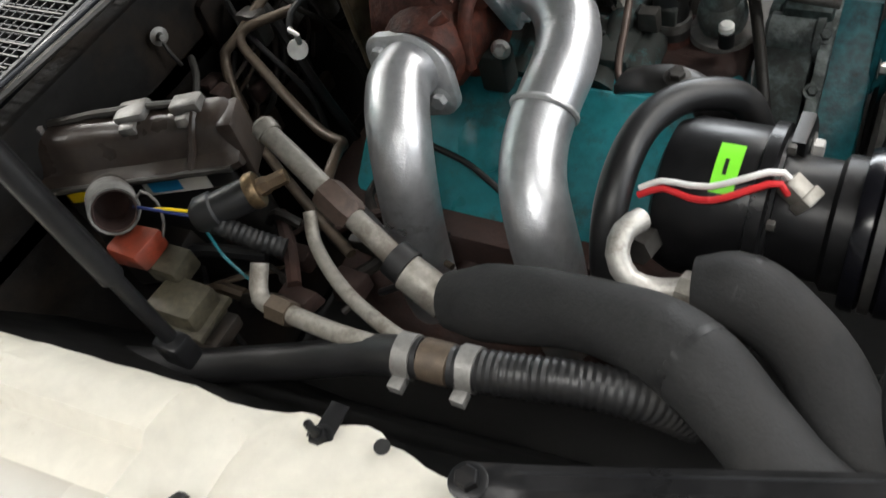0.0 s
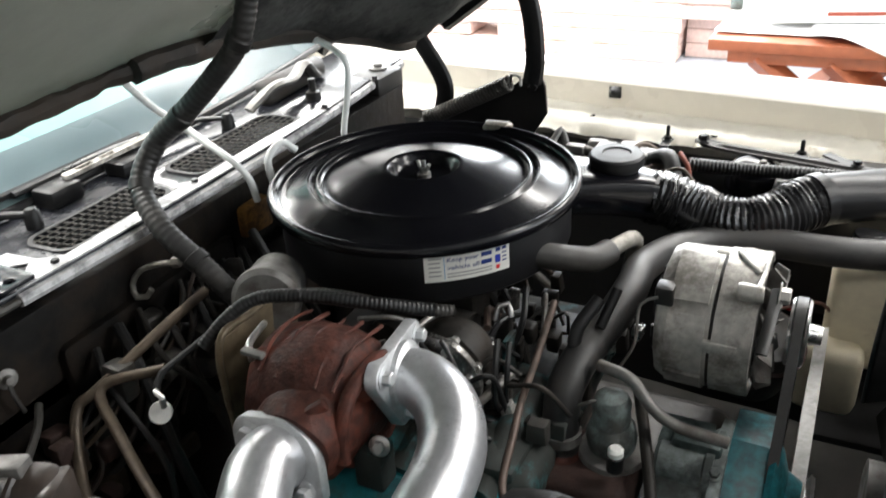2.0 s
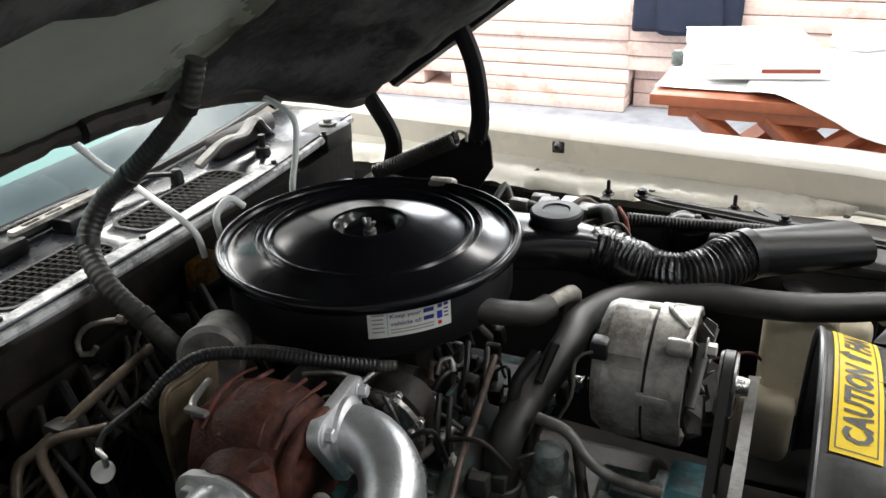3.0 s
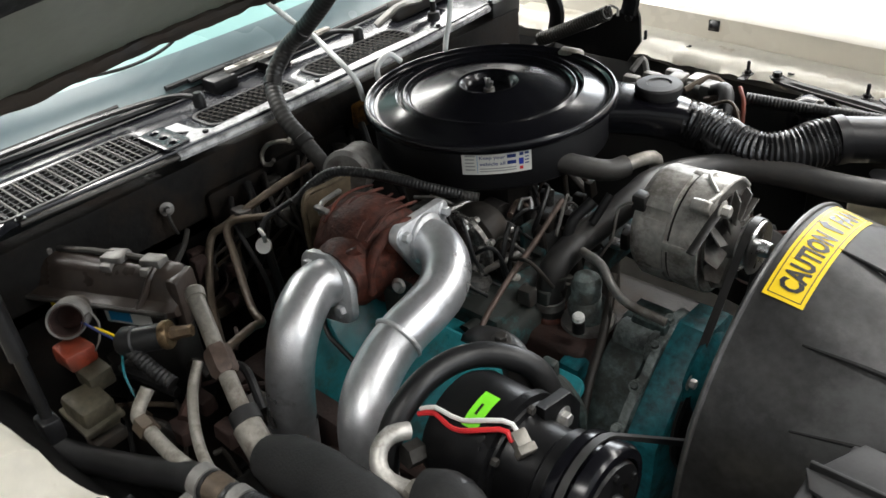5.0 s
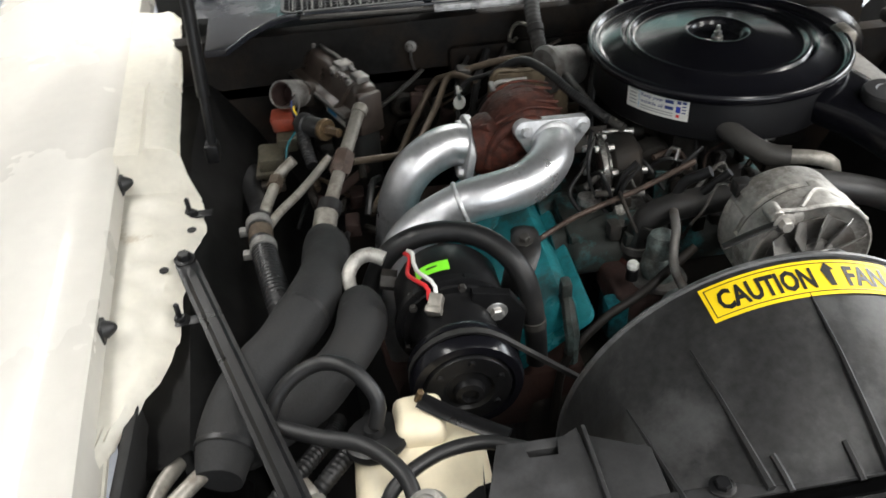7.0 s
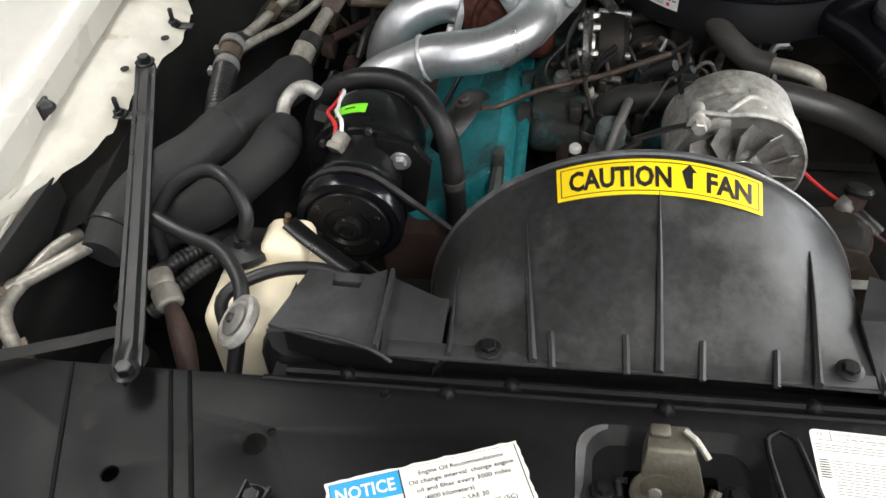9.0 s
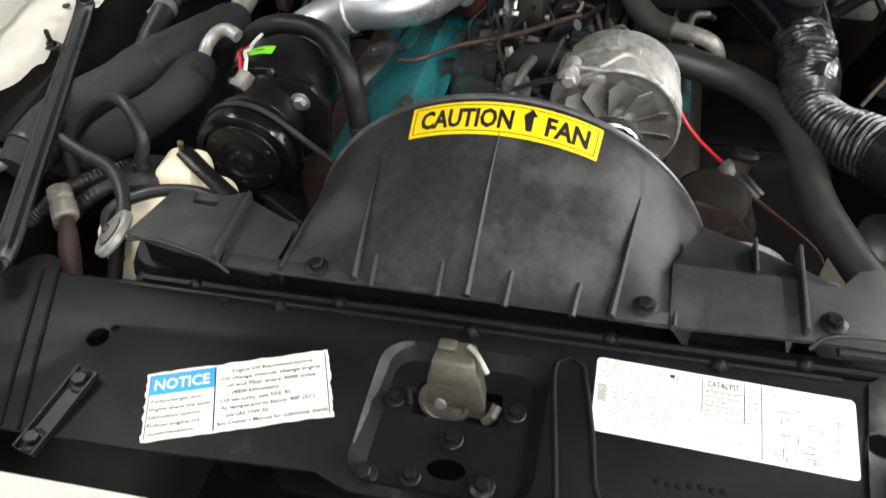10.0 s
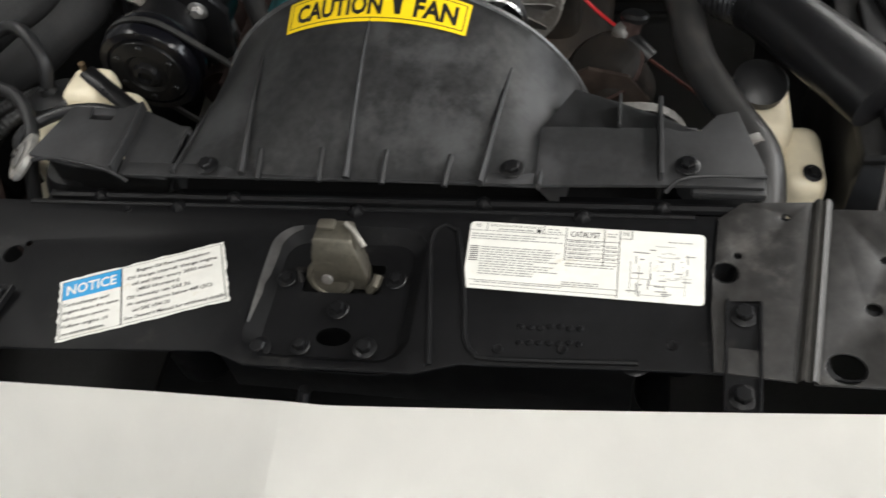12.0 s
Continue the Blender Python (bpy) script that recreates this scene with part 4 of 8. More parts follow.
for y in (-0.44, -0.285, -0.02, 0.15):
    part("dimple", lathe([(0.010, -0.004), (0.008, 0.001), (0.004, 0.005), (0, 0.006)], on_support(0.786, y, 0), RS.to_3x3() @ Vector((0, 0, 1)), 6), SUPPORT, support)
for x0, y0, x1, y1 in ((0.797, -0.613, 0.978, -0.545), (0.797, -0.594, 0.978, -0.526), (0.797, -0.715, 0.978, -0.655),):
    part("pressed_bead", tube([on_support(x0, y0, 0.0), on_support((x0 + x1) / 2, (y0 + y1) / 2, 0.001), on_support(x1, y1, 0)], 0.0022, 8), SUPPORT, support)
part("pressed_bead", tube([on_support(*p, 0.0) for p in ((0.969, -0.046), (0.90, -0.056), (0.836, -0.065), (0.820, -0.062), (0.814, -0.053), (0.820, -0.042), (0.836, -0.037), (0.90, -0.024), (0.940, -0.018), (0.955, -0.008), (0.959, 0.01), (0.955, 0.13))], 0.0028, 8), SUPPORT, support, "pressed groove line")
for x, y, r in ((0.958, -0.209, 0.0075), (0.953, -0.170, 0.006), (0.951, -0.109, 0.007), (0.912, -0.143, 0.0065), (0.876, -0.094, 0.0065), (0.880, -0.2025, 0.006), (0.950, 0.128, 0.008)):
    part("bolt", bolt(on_support(x, y, 0.0 if x > 0.95 and y > 0 else -0.009), RS.to_3x3() @ Vector((0, 0, 1)), r), BLACK, support)
part("end_plate", plate([(0.781, 0.222), (0.778, 0.284), (0.965, 0.2535), (0.960, 0.19), (0.90, 0.19), (0.85, 0.195), (0.80, 0.20)], [ring_of(0.861, 0.2035, 0.0115), ring_of(0.842, 0.2145, 0.0035), ring_of(0.797, 0.258, 0.004)], 0.002, RS @ pose(0, 0, 0.0035), 0.001), END_PAINT, support, "dull worn end plate")
part("end_plate", plate([(0.786, 0.300), (0.786, 0.53), (0.966, 0.53), (0.966, 0.266)], [ring_of(0.893, 0.319, 0.0065), ring_of(0.950, 0.291, 0.014, ry=0.0155), ring_of(0.842, 0.335, 0.004)], 0.002, RS @ pose(0, 0, 0.0035), 0.001), END_PAINT, support, "dull worn end plate")
fold = bmesh.new()
rows = []
for k in range(13):
    x, y = 0.779 + 0.187 * k / 12, 0.284 - 0.031 * k / 12
    rows.append([fold.verts.new(on_support(x, y + o, h)) for o, h in ((-0.001, 0.003), (0.002, 0.0085), (0.0045, 0.0095), (0.0065, 0.0060), (0.0085, 0.0060), (0.0105, 0.0095), (0.013, 0.0085), (0.0165, 0.003))])
for p, q in zip(rows, rows[1:]):
    for k in range(7):
        fold.faces.new((p[k], p[k + 1], q[k + 1], q[k]))
part("pressed_fold", fold, DUSTY, support, "double pressed fold worn to bare metal")
for (x0, y0), (x1, y1), w in (((0.894, 0.2165), (0.992, 0.2110), 0.0145), ((0.912, -0.489), (0.998, -0.507), 0.012)):
    a, b = on_support(x0, y0, 0.005), on_support(x1, y1, -0.002)
    d = (b - a).normalized()
    n = RS.to_3x3() @ Vector((0, 0, 1))
    c = n.cross(d).normalized()
    prof = [(-w, 0.006), (-w, 0.0), (w, 0.0), (w, 0.006), (w - 0.0022, 0.006), (w - 0.0022, 0.0016), (-w + 0.0022, 0.0016), (-w + 0.0022, 0.006)]
    br = part("brace_strip", loft_strip(a, b, c, n, prof), BLACK, support, "black channel strap down to the grille")
    for p in (a + d * 0.012, b - d * 0.012):
        part("bolt", bolt(p + n * 0.0016, n, 0.0075, True, 0.007), BLACK, br)

rnd = random.Random(12)
for x in (0.925, 0.940):
    for k in range(7):
        part("stamped_mark", lathe([(0.0035, 0), (0.0025, 0.0011), (0, 0.0014)], on_support(x + rnd.uniform(-0.002, 0.002), 0.030 + 0.0085 * k, 0), RS.to_3x3() @ Vector((0, 0, 1)), 6), SUPPORT, support)
for x, y in ((0.949, 0.012), (0.946, 0.067), (0.936, 0.158), (0.806, -0.40)):
    part("spot_weld", lathe([(0.005, 0), (0.004, 0.0014), (0.002, 0.0008), (0, 0.0008)], on_support(x, y, 0), RS.to_3x3() @ Vector((0, 0, 1)), 10), SUPPORT, support)

# hood latch
def loft_plate(rows, depth):
    """A tapering stamped body: rows of (x, y from, y to, z) for its front face."""
    bm = bmesh.new()
    rings = []
    for x, y0, y1, z in rows:
        rings.append([bm.verts.new(p) for p in ((x + depth, y0, z), (x + depth, y1, z), (x, y1 - 0.003, z), (x, y0 + 0.003, z))])
    for a, b in zip(rings, rings[1:]):
        for k in range(4):
            bm.faces.new((a[k], a[(k + 1) % 4], b[(k + 1) % 4], b[k]))
    bm.faces.new(rings[0][::-1])
    bm.faces.new(rings[-1])
    bmesh.ops.bevel(bm, geom=list(bm.edges), offset=0.003, segments=2, affect="EDGES", profile=0.5)
    return bm


latch = thing("hood_latch", (0.86, -0.15, 0.885), "worn metal hood latch standing in its tray", "latch")
part("body", lumps(loft_plate([(0.856, -0.171, -0.120, 0.880), (0.854, -0.173, -0.120, 0.897), (0.846, -0.174, -0.126, 0.919), (0.838, -0.171, -0.132, 0.934)], 0.026), 0.001, 60), LATCH, latch)
part("hub", lumps(lathe([(0.024, 0), (0.023, 0.002), (0.019, 0.003), (0.018, 0.0015), (0, 0.0015)], (0.878, -0.157, 0.894), (1, 0, 0.35), 24), 0.0006, 60), LATCH, latch)
part("tongue", lumps(box(0.840, 0.853, -0.168, -0.151, 0.931, 0.939, 0.003), 0.001, 60), LATCH, latch)
part("hook", lumps(tube([(0.884, -0.120, 0.884), (0.882, -0.113, 0.892), (0.874, -0.110, 0.897)], 0.005, 8), 0.0008, 60), LATCH, latch)
part("spring_end", tube([(0.880, -0.188, 0.886), (0.872, -0.190, 0.897), (0.874, -0.183, 0.899)], 0.003, 8), BLACK, latch)
part("lever", lumps(tube([(0.846, -0.141, 0.938), (0.852, -0.132, 0.936), (0.864, -0.121, 0.927)], 0.0028, 8), 0.0006, 60), PALE_LINE, latch, "bright worn lever end")
part("rivet", lathe([(0.006, 0), (0.005, 0.002), (0, 0.0026)], (0.881, -0.160, 0.895), (1, 0, 0.35), 12), DULL, latch)
# dark sheet added below the tray so the latch hole looks black
part("hole_backing", plate(rounded(0.852, 0.905, -0.195, -0.099, 0.004), [], 0.002, RS @ pose(0, 0, -0.034)), DARK, latch)
part("striker_rod", tube([(1.02, -0.185, 0.80), (0.988, -0.160, 0.875)], 0.006, 8), BLACK, latch)

# labels on the support
def label_frame(bl, br, tl, tr):
    """Maps the unit square onto the support between four corners."""
    bl, br, tl, tr = Vector(bl), Vector(br), Vector(tl), Vector(tr)

    def place(x, y, h):
        p = bl.lerp(br, x).lerp(tl.lerp(tr, x), y)
        return on_support(p.x, p.y, h)
    return place


def square(x0, x1, y0, y1):
    return bar(x0, x1, y0, y1)


def flat_sheet(loop):
    bm = bmesh.new()
    bm.faces.new([bm.verts.new((x, y, 0)) for x, y in loop])
    bmesh.ops.triangulate(bm, faces=bm.faces)
    return bm


def rounded_label(rx, ry, n=5):
    """The unit square with rounded corners."""
    out = []
    for cx, cy, a in ((1 - rx, 1 - ry, 0), (rx, 1 - ry, 90), (rx, ry, 180), (1 - rx, ry, 270)):
        out += [(cx + rx * math.cos(radians(a + 90 * k / n)), cy + ry * math.sin(radians(a + 90 * k / n))) for k in range(n + 1)]
    return out


def worn_label(depth):
    """The unit square with a slightly torn edge."""
    rnd = random.Random(6)
    side = [k / 24 for k in range(24)]
    loop = [(u, 0.0) for u in side] + [(1.0, u) for u in side] + [(1 - u, 1.0) for u in side] + [(0.0, 1 - u) for u in side]
    return [(x + rnd.uniform(-depth, depth) * (0.5 if y in (0.0, 1.0) else 1.0), y + rnd.uniform(-depth, depth) * 2.0) for x, y in loop]


N = label_frame((0.9715, -0.4085), (0.9135, -0.2485), (0.902, -0.435), (0.8445, -0.277))
notice = thing("notice_label", on_support(0.90, -0.35, 0), "white notice label about engine oil with a blue heading", "label")
part("sheet", lifted(flat_sheet(worn_label(0.006)), N, 0.0006), PAPER, notice)
part("border", lifted(outline(0.016, 0.984, 0.035, 0.965, 0.005), N, 0.0009), INK, notice)
part("divider", lifted(square(0.372, 0.380, 0.03, 0.97), N, 0.0009), INK, notice)
part("heading_band", lifted(square(0.018, 0.372, 0.66, 0.96), N, 0.0009), BLUE, notice)


def fit_text(text, x0, x1, y, h, bold=0.0):
    bm = lettering(text, 1.0, 0, 0, bold=bold)
    w = max(v.co.x for v in bm.verts)
    for v in bm.verts:
        v.co = Vector((x0 + v.co.x / w * (x1 - x0), y + v.co.y * h / 0.72, 0))
    return bm


part("heading", lifted(fit_text("NOTICE", 0.045, 0.345, 0.73, 0.16, 0.02), N, 0.0012), PAPER, notice)
for i, (s, w) in enumerate((("Turbocharger and", 0.27), ("engine share the same", 0.33), ("lubrication system.", 0.28), ("Follow engine oil", 0.27), ("recommendation.", 0.25))):
    part("text_line", lifted(fit_text(s, 0.03, 0.03 + w, 0.535 - 0.115 * i, 0.058, 0.006), N, 0.0012), INK, notice)
for i, (s, a, w) in enumerate((("Engine Oil Recommendations", 0.47, 0.44), ("Oil change interval: change engine", 0.41, 0.54), ("oil and filter every 3000 miles", 0.44, 0.48), ("(4800 kilometers)", 0.47, 0.25), ("Oil viscosity: use SAE 30.", 0.41, 0.38), ("At temperatures below 40F (5C)", 0.41, 0.50), ("use SAE 10W-30", 0.44, 0.22), ("See Owner's Manual for additional details", 0.395, 0.58))):
    part("text_line", lifted(fit_text(s, a, a + w, 0.84 - 0.108 * i, 0.058, 0.006), N, 0.0012), INK, notice)

E_ = label_frame((0.8865, -0.028), (0.8955, 0.185), (0.809, -0.029), (0.818, 0.1885))
emis = thing("emission_label", on_support(0.85, 0.08, 0), "white emission information label with fine print and a diagram", "label")
part("sheet", lifted(flat_sheet([(x, y) for x, y in rounded_label(0.022, 0.06)]), E_, 0.0006), PAPER, emis)
rules = [bar(0.0, 0.425, 0.862, 0.868), bar(0.075, 0.078, 0.862, 0.985), bar(0.325, 0.328, 0.862, 0.985), bar(0.425, 0.65, 0.795, 0.803), bar(0.423, 0.426, 0.49, 0.985), bar(0.585, 0.588, 0.44, 0.985), bar(0.65, 0.653, 0.02, 0.985), bar(0.65, 0.70, 0.862, 0.868), bar(0.70, 0.703, 0.862, 0.985), bar(0.025, 0.65, 0.118, 0.124), bar(0.03, 0.65, 0.045, 0.051)]
rules += [bar(0.425, 0.65, y, y + 0.005) for y in (0.735, 0.675, 0.615, 0.555, 0.495)]
part("border", lifted(join(*rules), E_, 0.0009), INK, emis)
part("heading", lifted(fit_text("VEHICLE EMISSION CONTROL INFORMATION", 0.088, 0.318, 0.935, 0.032, -0.004), E_, 0.0009), INK, emis)
part("heading", lifted(fit_text("CATALYST", 0.443, 0.568, 0.850, 0.085, 0.01), E_, 0.0009), INK, emis)
for x in (0.022, 0.662):
    part("heading", lifted(fit_text("TS", x, x + 0.026, 0.915, 0.045, 0.0), E_, 0.0009), INK, emis)
part("stamp", lifted(bar(0.296, 0.315, 0.878, 0.925), E_, 0.0009), INK, emis)
PRINT = ((0.13, 0.28, 0.905, 0.03, 1, 0.016, 2), (0.345, 0.41, 0.945, 0.04, 2, 0.014, 12), (0.60, 0.645, 0.93, 0.04, 2, 0.014, 13), (0.012, 0.41, 0.815, 0.036, 3, 0.013, 3), (0.06, 0.40, 0.62, 0.036, 12, 0.013, 5), (0.435, 0.575, 0.782, 0.06, 5, 0.015, 8), (0.595, 0.645, 0.722, 0.06, 4, 0.013, 18), (0.43, 0.64, 0.455, 0.035, 2, 0.012, 19), (0.42, 0.64, 0.185, 0.03, 2, 0.012, 9), (0.05, 0.42, 0.10, 0.03, 1, 0.012, 29), (0.85, 0.97, 0.86, 0.03, 1, 0.012, 23))
for block in PRINT:
    for row in print_lines(*block):
        part("fine_print", lifted(row, E_, 0.0009), FINE, emis)
part("bar_mark", lifted(join(*[bar(0.012, 0.050, 0.40 + 0.030 * i, 0.413 + 0.030 * i) for i in range(8)]), E_, 0.0009), INK, emis)
dia = [bar(0.70, 0.702, 0.1, 0.55), bar(0.735, 0.737, 0.06, 0.5), bar(0.70, 0.78, 0.30, 0.306), bar(0.78, 0.92, 0.22, 0.226), bar(0.78, 0.782, 0.22, 0.55), bar(0.92, 0.922, 0.1, 0.4), bar(0.84, 0.842, 0.06, 0.22), bar(0.74, 0.84, 0.08, 0.086), bar(0.88, 0.95, 0.34, 0.346), bar(0.82, 0.90, 0.62, 0.626), bar(0.80, 0.88, 0.78, 0.786)]
for k in range(16):
    t0, t1 = 2 * math.pi * k / 16, 2 * math.pi * (k + 1) / 16
    dia.append(bar(min(0.86 + 0.055 * math.cos(t0), 0.86 + 0.055 * math.cos(t1)), max(0.86 + 0.055 * math.cos(t0), 0.86 + 0.055 * math.cos(t1)) + 0.002, 0.50 + 0.19 * math.sin(t0), 0.506 + 0.19 * math.sin(t0)))
rnd = random.Random(21)
for k in range(26):
    px, py, pl = rnd.uniform(0.68, 0.93), rnd.uniform(0.06, 0.72), rnd.uniform(0.01, 0.05)
    dia.append(bar(px, px + pl, py, py + 0.014) if k % 3 else bar(px, px + 0.004, py, py + pl * 3))
part("diagram", lifted(join(*dia), E_, 0.0009), FINE, emis)


def loft(rings, capped=True):
    bm = bmesh.new()
    vs = [[bm.verts.new(p) for p in r] for r in rings]
    n = len(vs[0])
    for a, b in zip(vs, vs[1:]):
        for k in range(n):
            bm.faces.new((a[k], a[(k + 1) % n], b[(k + 1) % n], b[k]))
    if capped:
        bm.faces.new(vs[0][::-1])
        bm.faces.new(vs[-1])
    return bm


# nose panel
def nose_z(x, y):
    return 0.982 - 0.22 * (x - 1.05) - 0.030 * abs(y + 0.134) - 1.9 * min(0.20, max(0, -0.134 - y)) * (x - 1.05) - 0.4 * max(0, -0.134 - y) * (x - 1.05) - 0.5 * max(0, y + 0.134) * (x - 1.05) - 1.1 * min(0.25, max(0, y + 0.134)) * max(0, x - nose_edge(y)) - 0.6 * max(0, x - 1.40) ** 2


def nose_edge(y):
    return 1.051 - 0.076 * max(0, y + 0.10) + 0.008 * max(0, -0.25 - y)


def lamp_depth(x, y):
    """Distance outside the rounded headlamp opening, negative inside it."""
    r = 0.042
    px, py = abs(x - 1.285) - 0.167 + r, abs(abs(y + 0.14) - 0.40) - 0.172 + r
    return math.hypot(max(px, 0), max(py, 0)) + min(max(px, py), 0) - r


bm = bmesh.new()
rows = []
ys = [-0.134 + 0.014 * k for k in range(-55, 1)] + [-0.1335 + 0.014 * k for k in range(0, 56)]
for y in ys:
    e = nose_edge(y)
    rows.append([bm.verts.new((e + 0.012 if v < 0 else e + v * 0.55, y, nose_z(e, y) - 0.03 if v < 0 else nose_z(e + v * 0.55, y))) for v in [-1] + [j / 44 for j in range(45)]])
for i, (a, b) in enumerate(zip(rows, rows[1:])):
    if i == 55:
        for p, q in zip(a, b):
            q.co = p.co
        continue
    for k in range(45):
        x, y = (a[k].co.x + b[k + 1].co.x) / 2, (a[k].co.y + b[k].co.y) / 2
        if lamp_depth(x, y) < 0:
            continue
        bm.faces.new((a[k], a[k + 1], b[k + 1], b[k]))
for v in [v for v in bm.verts if not v.link_faces]:
    bm.verts.remove(v)
for v in [v for v in bm.verts if v.is_boundary and abs(lamp_depth(v.co.x, v.co.y)) < 0.02]:
    for _ in range(3):
        x, y, d = v.co.x, v.co.y, lamp_depth(v.co.x, v.co.y)
        gx, gy = (lamp_depth(x + 1e-4, y) - d) / 1e-4, (lamp_depth(x, y + 1e-4) - d) / 1e-4
        v.co = Vector((x - d * gx, y - d * gy, nose_z(x - d * gx, y - d * gy)))
bmesh.ops.solidify(bm, geom=list(bm.faces), thickness=0.003)
nose = thing("nose_panel", (1.2, CY, 0.9), "white painted nose panel with a centre crease", "nose panel")
part("skin", bm, NOSE, nose, angle=30)
for s in (-1, 1):
    rings = []
    for inset, drop in ((0.0, 0.001), (0.001, 0.045), (0.026, 0.054), (0.030, 0.064)):
        y0, y1 = sorted((-0.14 + s * (0.228 + inset), -0.14 + s * (0.572 - inset)))
        rings.append([Vector((x, y, nose_z(x, y) - drop)) for x, y in rounded(1.118 + inset, 1.452 - inset, y0, y1, 0.042 if inset < 0.01 else 0.03)])
    bez = part("headlamp_bezel", loft(rings[1:4], False), BEZEL, nose, "pale blue-white headlamp bezel")
    part("recess_wall", loft(rings[:2], False), SIDE_SHADE, bez, "recess wall with its shade painted grey-green")
    low = bmesh.new()
    low.faces.new([low.verts.new(p) for p in rings[3]])
    bmesh.ops.triangulate(low, faces=low.faces)
    part("lens", low, CONCRETE, bez, "pale grey lamp face")
cond = thing("condenser", (1.0, CY, 0.5), "black condenser with fine fins before the radiator", "condenser")
part("core", box(0.995, 1.015, -0.45, 0.20, 0.45, 0.80, 0.002), DARK, cond)
part("fins", join(*[box(1.0155, 1.018, -0.44, 0.19, 0.5 + 0.008 * k, 0.5035 + 0.008 * k, 0) for k in range(37)]), BLACK, cond)
part("top_tube", tube([(1.005, -0.45, 0.808), (1.005, 0.20, 0.808)], 0.008, 8), BLACK, cond)
rad = thing("radiator", (0.74, CY, 0.4), "black radiator under the shroud", "radiator")
part("core", box(0.70, 0.76, -0.45, 0.15, 0.40, 0.86, 0.004), DARK, rad)
part("tank", lathe([(0, 0), (0.04, 0), (0.045, 0.01), (0.045, 0.44), (0.035, 0.46), (0, 0.46)], (0.73, 0.20, 0.42), seg=16), BLACK, rad)
part("tank", lathe([(0, 0), (0.04, 0), (0.045, 0.01), (0.045, 0.44), (0.035, 0.46), (0, 0.46)], (0.73, -0.50, 0.42), seg=16), BLACK, rad)

# fan shroud
SH_Y, SH_Z, SH_R = -0.155, 0.757, 0.240


def dome(s, v, lift=0.0):
    """s: angle from the crown in degrees, v: 0 at the rear ring, 1 at the front edge."""
    t = radians(s)
    rear = Vector((0.560, SH_Y + (SH_R + lift) * math.sin(t), SH_Z + (SH_R + lift) * math.cos(t)))
    w = max(-1, min(1, s / 62))
    front = Vector((0.782, SH_Y + 0.205 * w, 0.925 + lift - 0.03 * max(0, abs(w) - 0.92) / 0.08))
    k = v + 0.22 * math.sin(math.pi * v) * 0.35
    p = rear.lerp(front, v)
    p.z = rear.z + (front.z - rear.z) * (v ** 1.25)
    p.y = rear.y + (front.y - rear.y) * (v ** 1.1)
    return p


shroud = thing("fan_shroud", (0.67, SH_Y, 0.80), "scuffed black plastic fan shroud over the radiator", "fan shroud")
bm = bmesh.new()
grid = [[bm.verts.new(dome(-100 + 200 * i / 60, j / 12)) for j in range(13)] for i in range(61)]
for a, b in zip(grid, grid[1:]):
    for k in range(12):
        bm.faces.new((a[k], a[k + 1], b[k + 1], b[k]))
bmesh.ops.solidify(bm, geom=list(bm.faces), thickness=0.003)
part("dome", bm, PLASTIC, shroud)
part("rear_lip", tube([dome(-100 + 200 * i / 60, 0.0) for i in range(61)], 0.0035, 8), PLASTIC, shroud)
# flange, shelves and ribs are shroud plastic, their shade put into the colour
part("front_flange", plate([(0.768, -0.40), (0.764, 0.029), (0.778, 0.029), (0.7865, -0.40)], [], 0.003, pose(0, 0, 0.926), 0.001), MATTE_SHADE, shroud)
LEFT = [(0.693, -0.494), (0.694, -0.470), (0.712, -0.467), (0.713, -0.440), (0.697, -0.437), (0.686, -0.416), (0.784, -0.408), (0.778, -0.46), (0.765, -0.517)]
part("left_shelf", join(plate(LEFT, [], 0.004, pose(0, 0, 0.931) @ pose(0, 0, 0, 0, 2.0, 0) @ pose(0, 0, 0.026), 0.001), plate([(0.687, -0.414), (0.715, -0.352), (0.7865, -0.352), (0.784, -0.407)], [], 0.004, pose(0, 0, 0.924), 0.001), box(0.690, 0.703, -0.49, -0.415, 0.86, 0.9285, 0.003), box(0.706, 0.716, -0.40, -0.352, 0.86, 0.9195, 0.003)), MATTE_SHADE, shroud, "flat side shelf with its shade put into a darker black")
skirt = bmesh.new()
rows = [[skirt.verts.new((x, y, z)) for z in (0.919, 0.90, 0.86)] for x, y in ((0.700, -0.508), (0.740, -0.512), (0.756, -0.508), (0.766, -0.455), (0.770, -0.408), (0.772, -0.352))]
for p, q in zip(rows, rows[1:]):
    for k in range(2):
        skirt.faces.new((p[k], p[k + 1], q[k + 1], q[k]))
bmesh.ops.solidify(skirt, geom=list(skirt.faces), thickness=0.003)
# bay black on the skirt paints in the shaded slot under the lip
part("shelf_skirt", skirt, DARK, shroud)
part("shelf_lip", tube([(0.764, -0.520, 0.918), (0.770, -0.490, 0.930), (0.777, -0.455, 0.933), (0.784, -0.415, 0.929), (0.790, -0.395, 0.920)], 0.0022, 8), MATTE_SHADE, shroud)
part("shelf_rib", box(0.688, 0.784, -0.4125, -0.4085, 0.924, 0.937, 0.001), MATTE_SHADE, shroud)
RIGHT = [(0.700, 0.030), (0.698, 0.143), (0.696, 0.152), (0.702, 0.168), (0.700, 0.185), (0.678, 0.202), (0.672, 0.222), (0.745, 0.242), (0.772, 0.240), (0.772, 0.16), (0.7785, 0.030)]
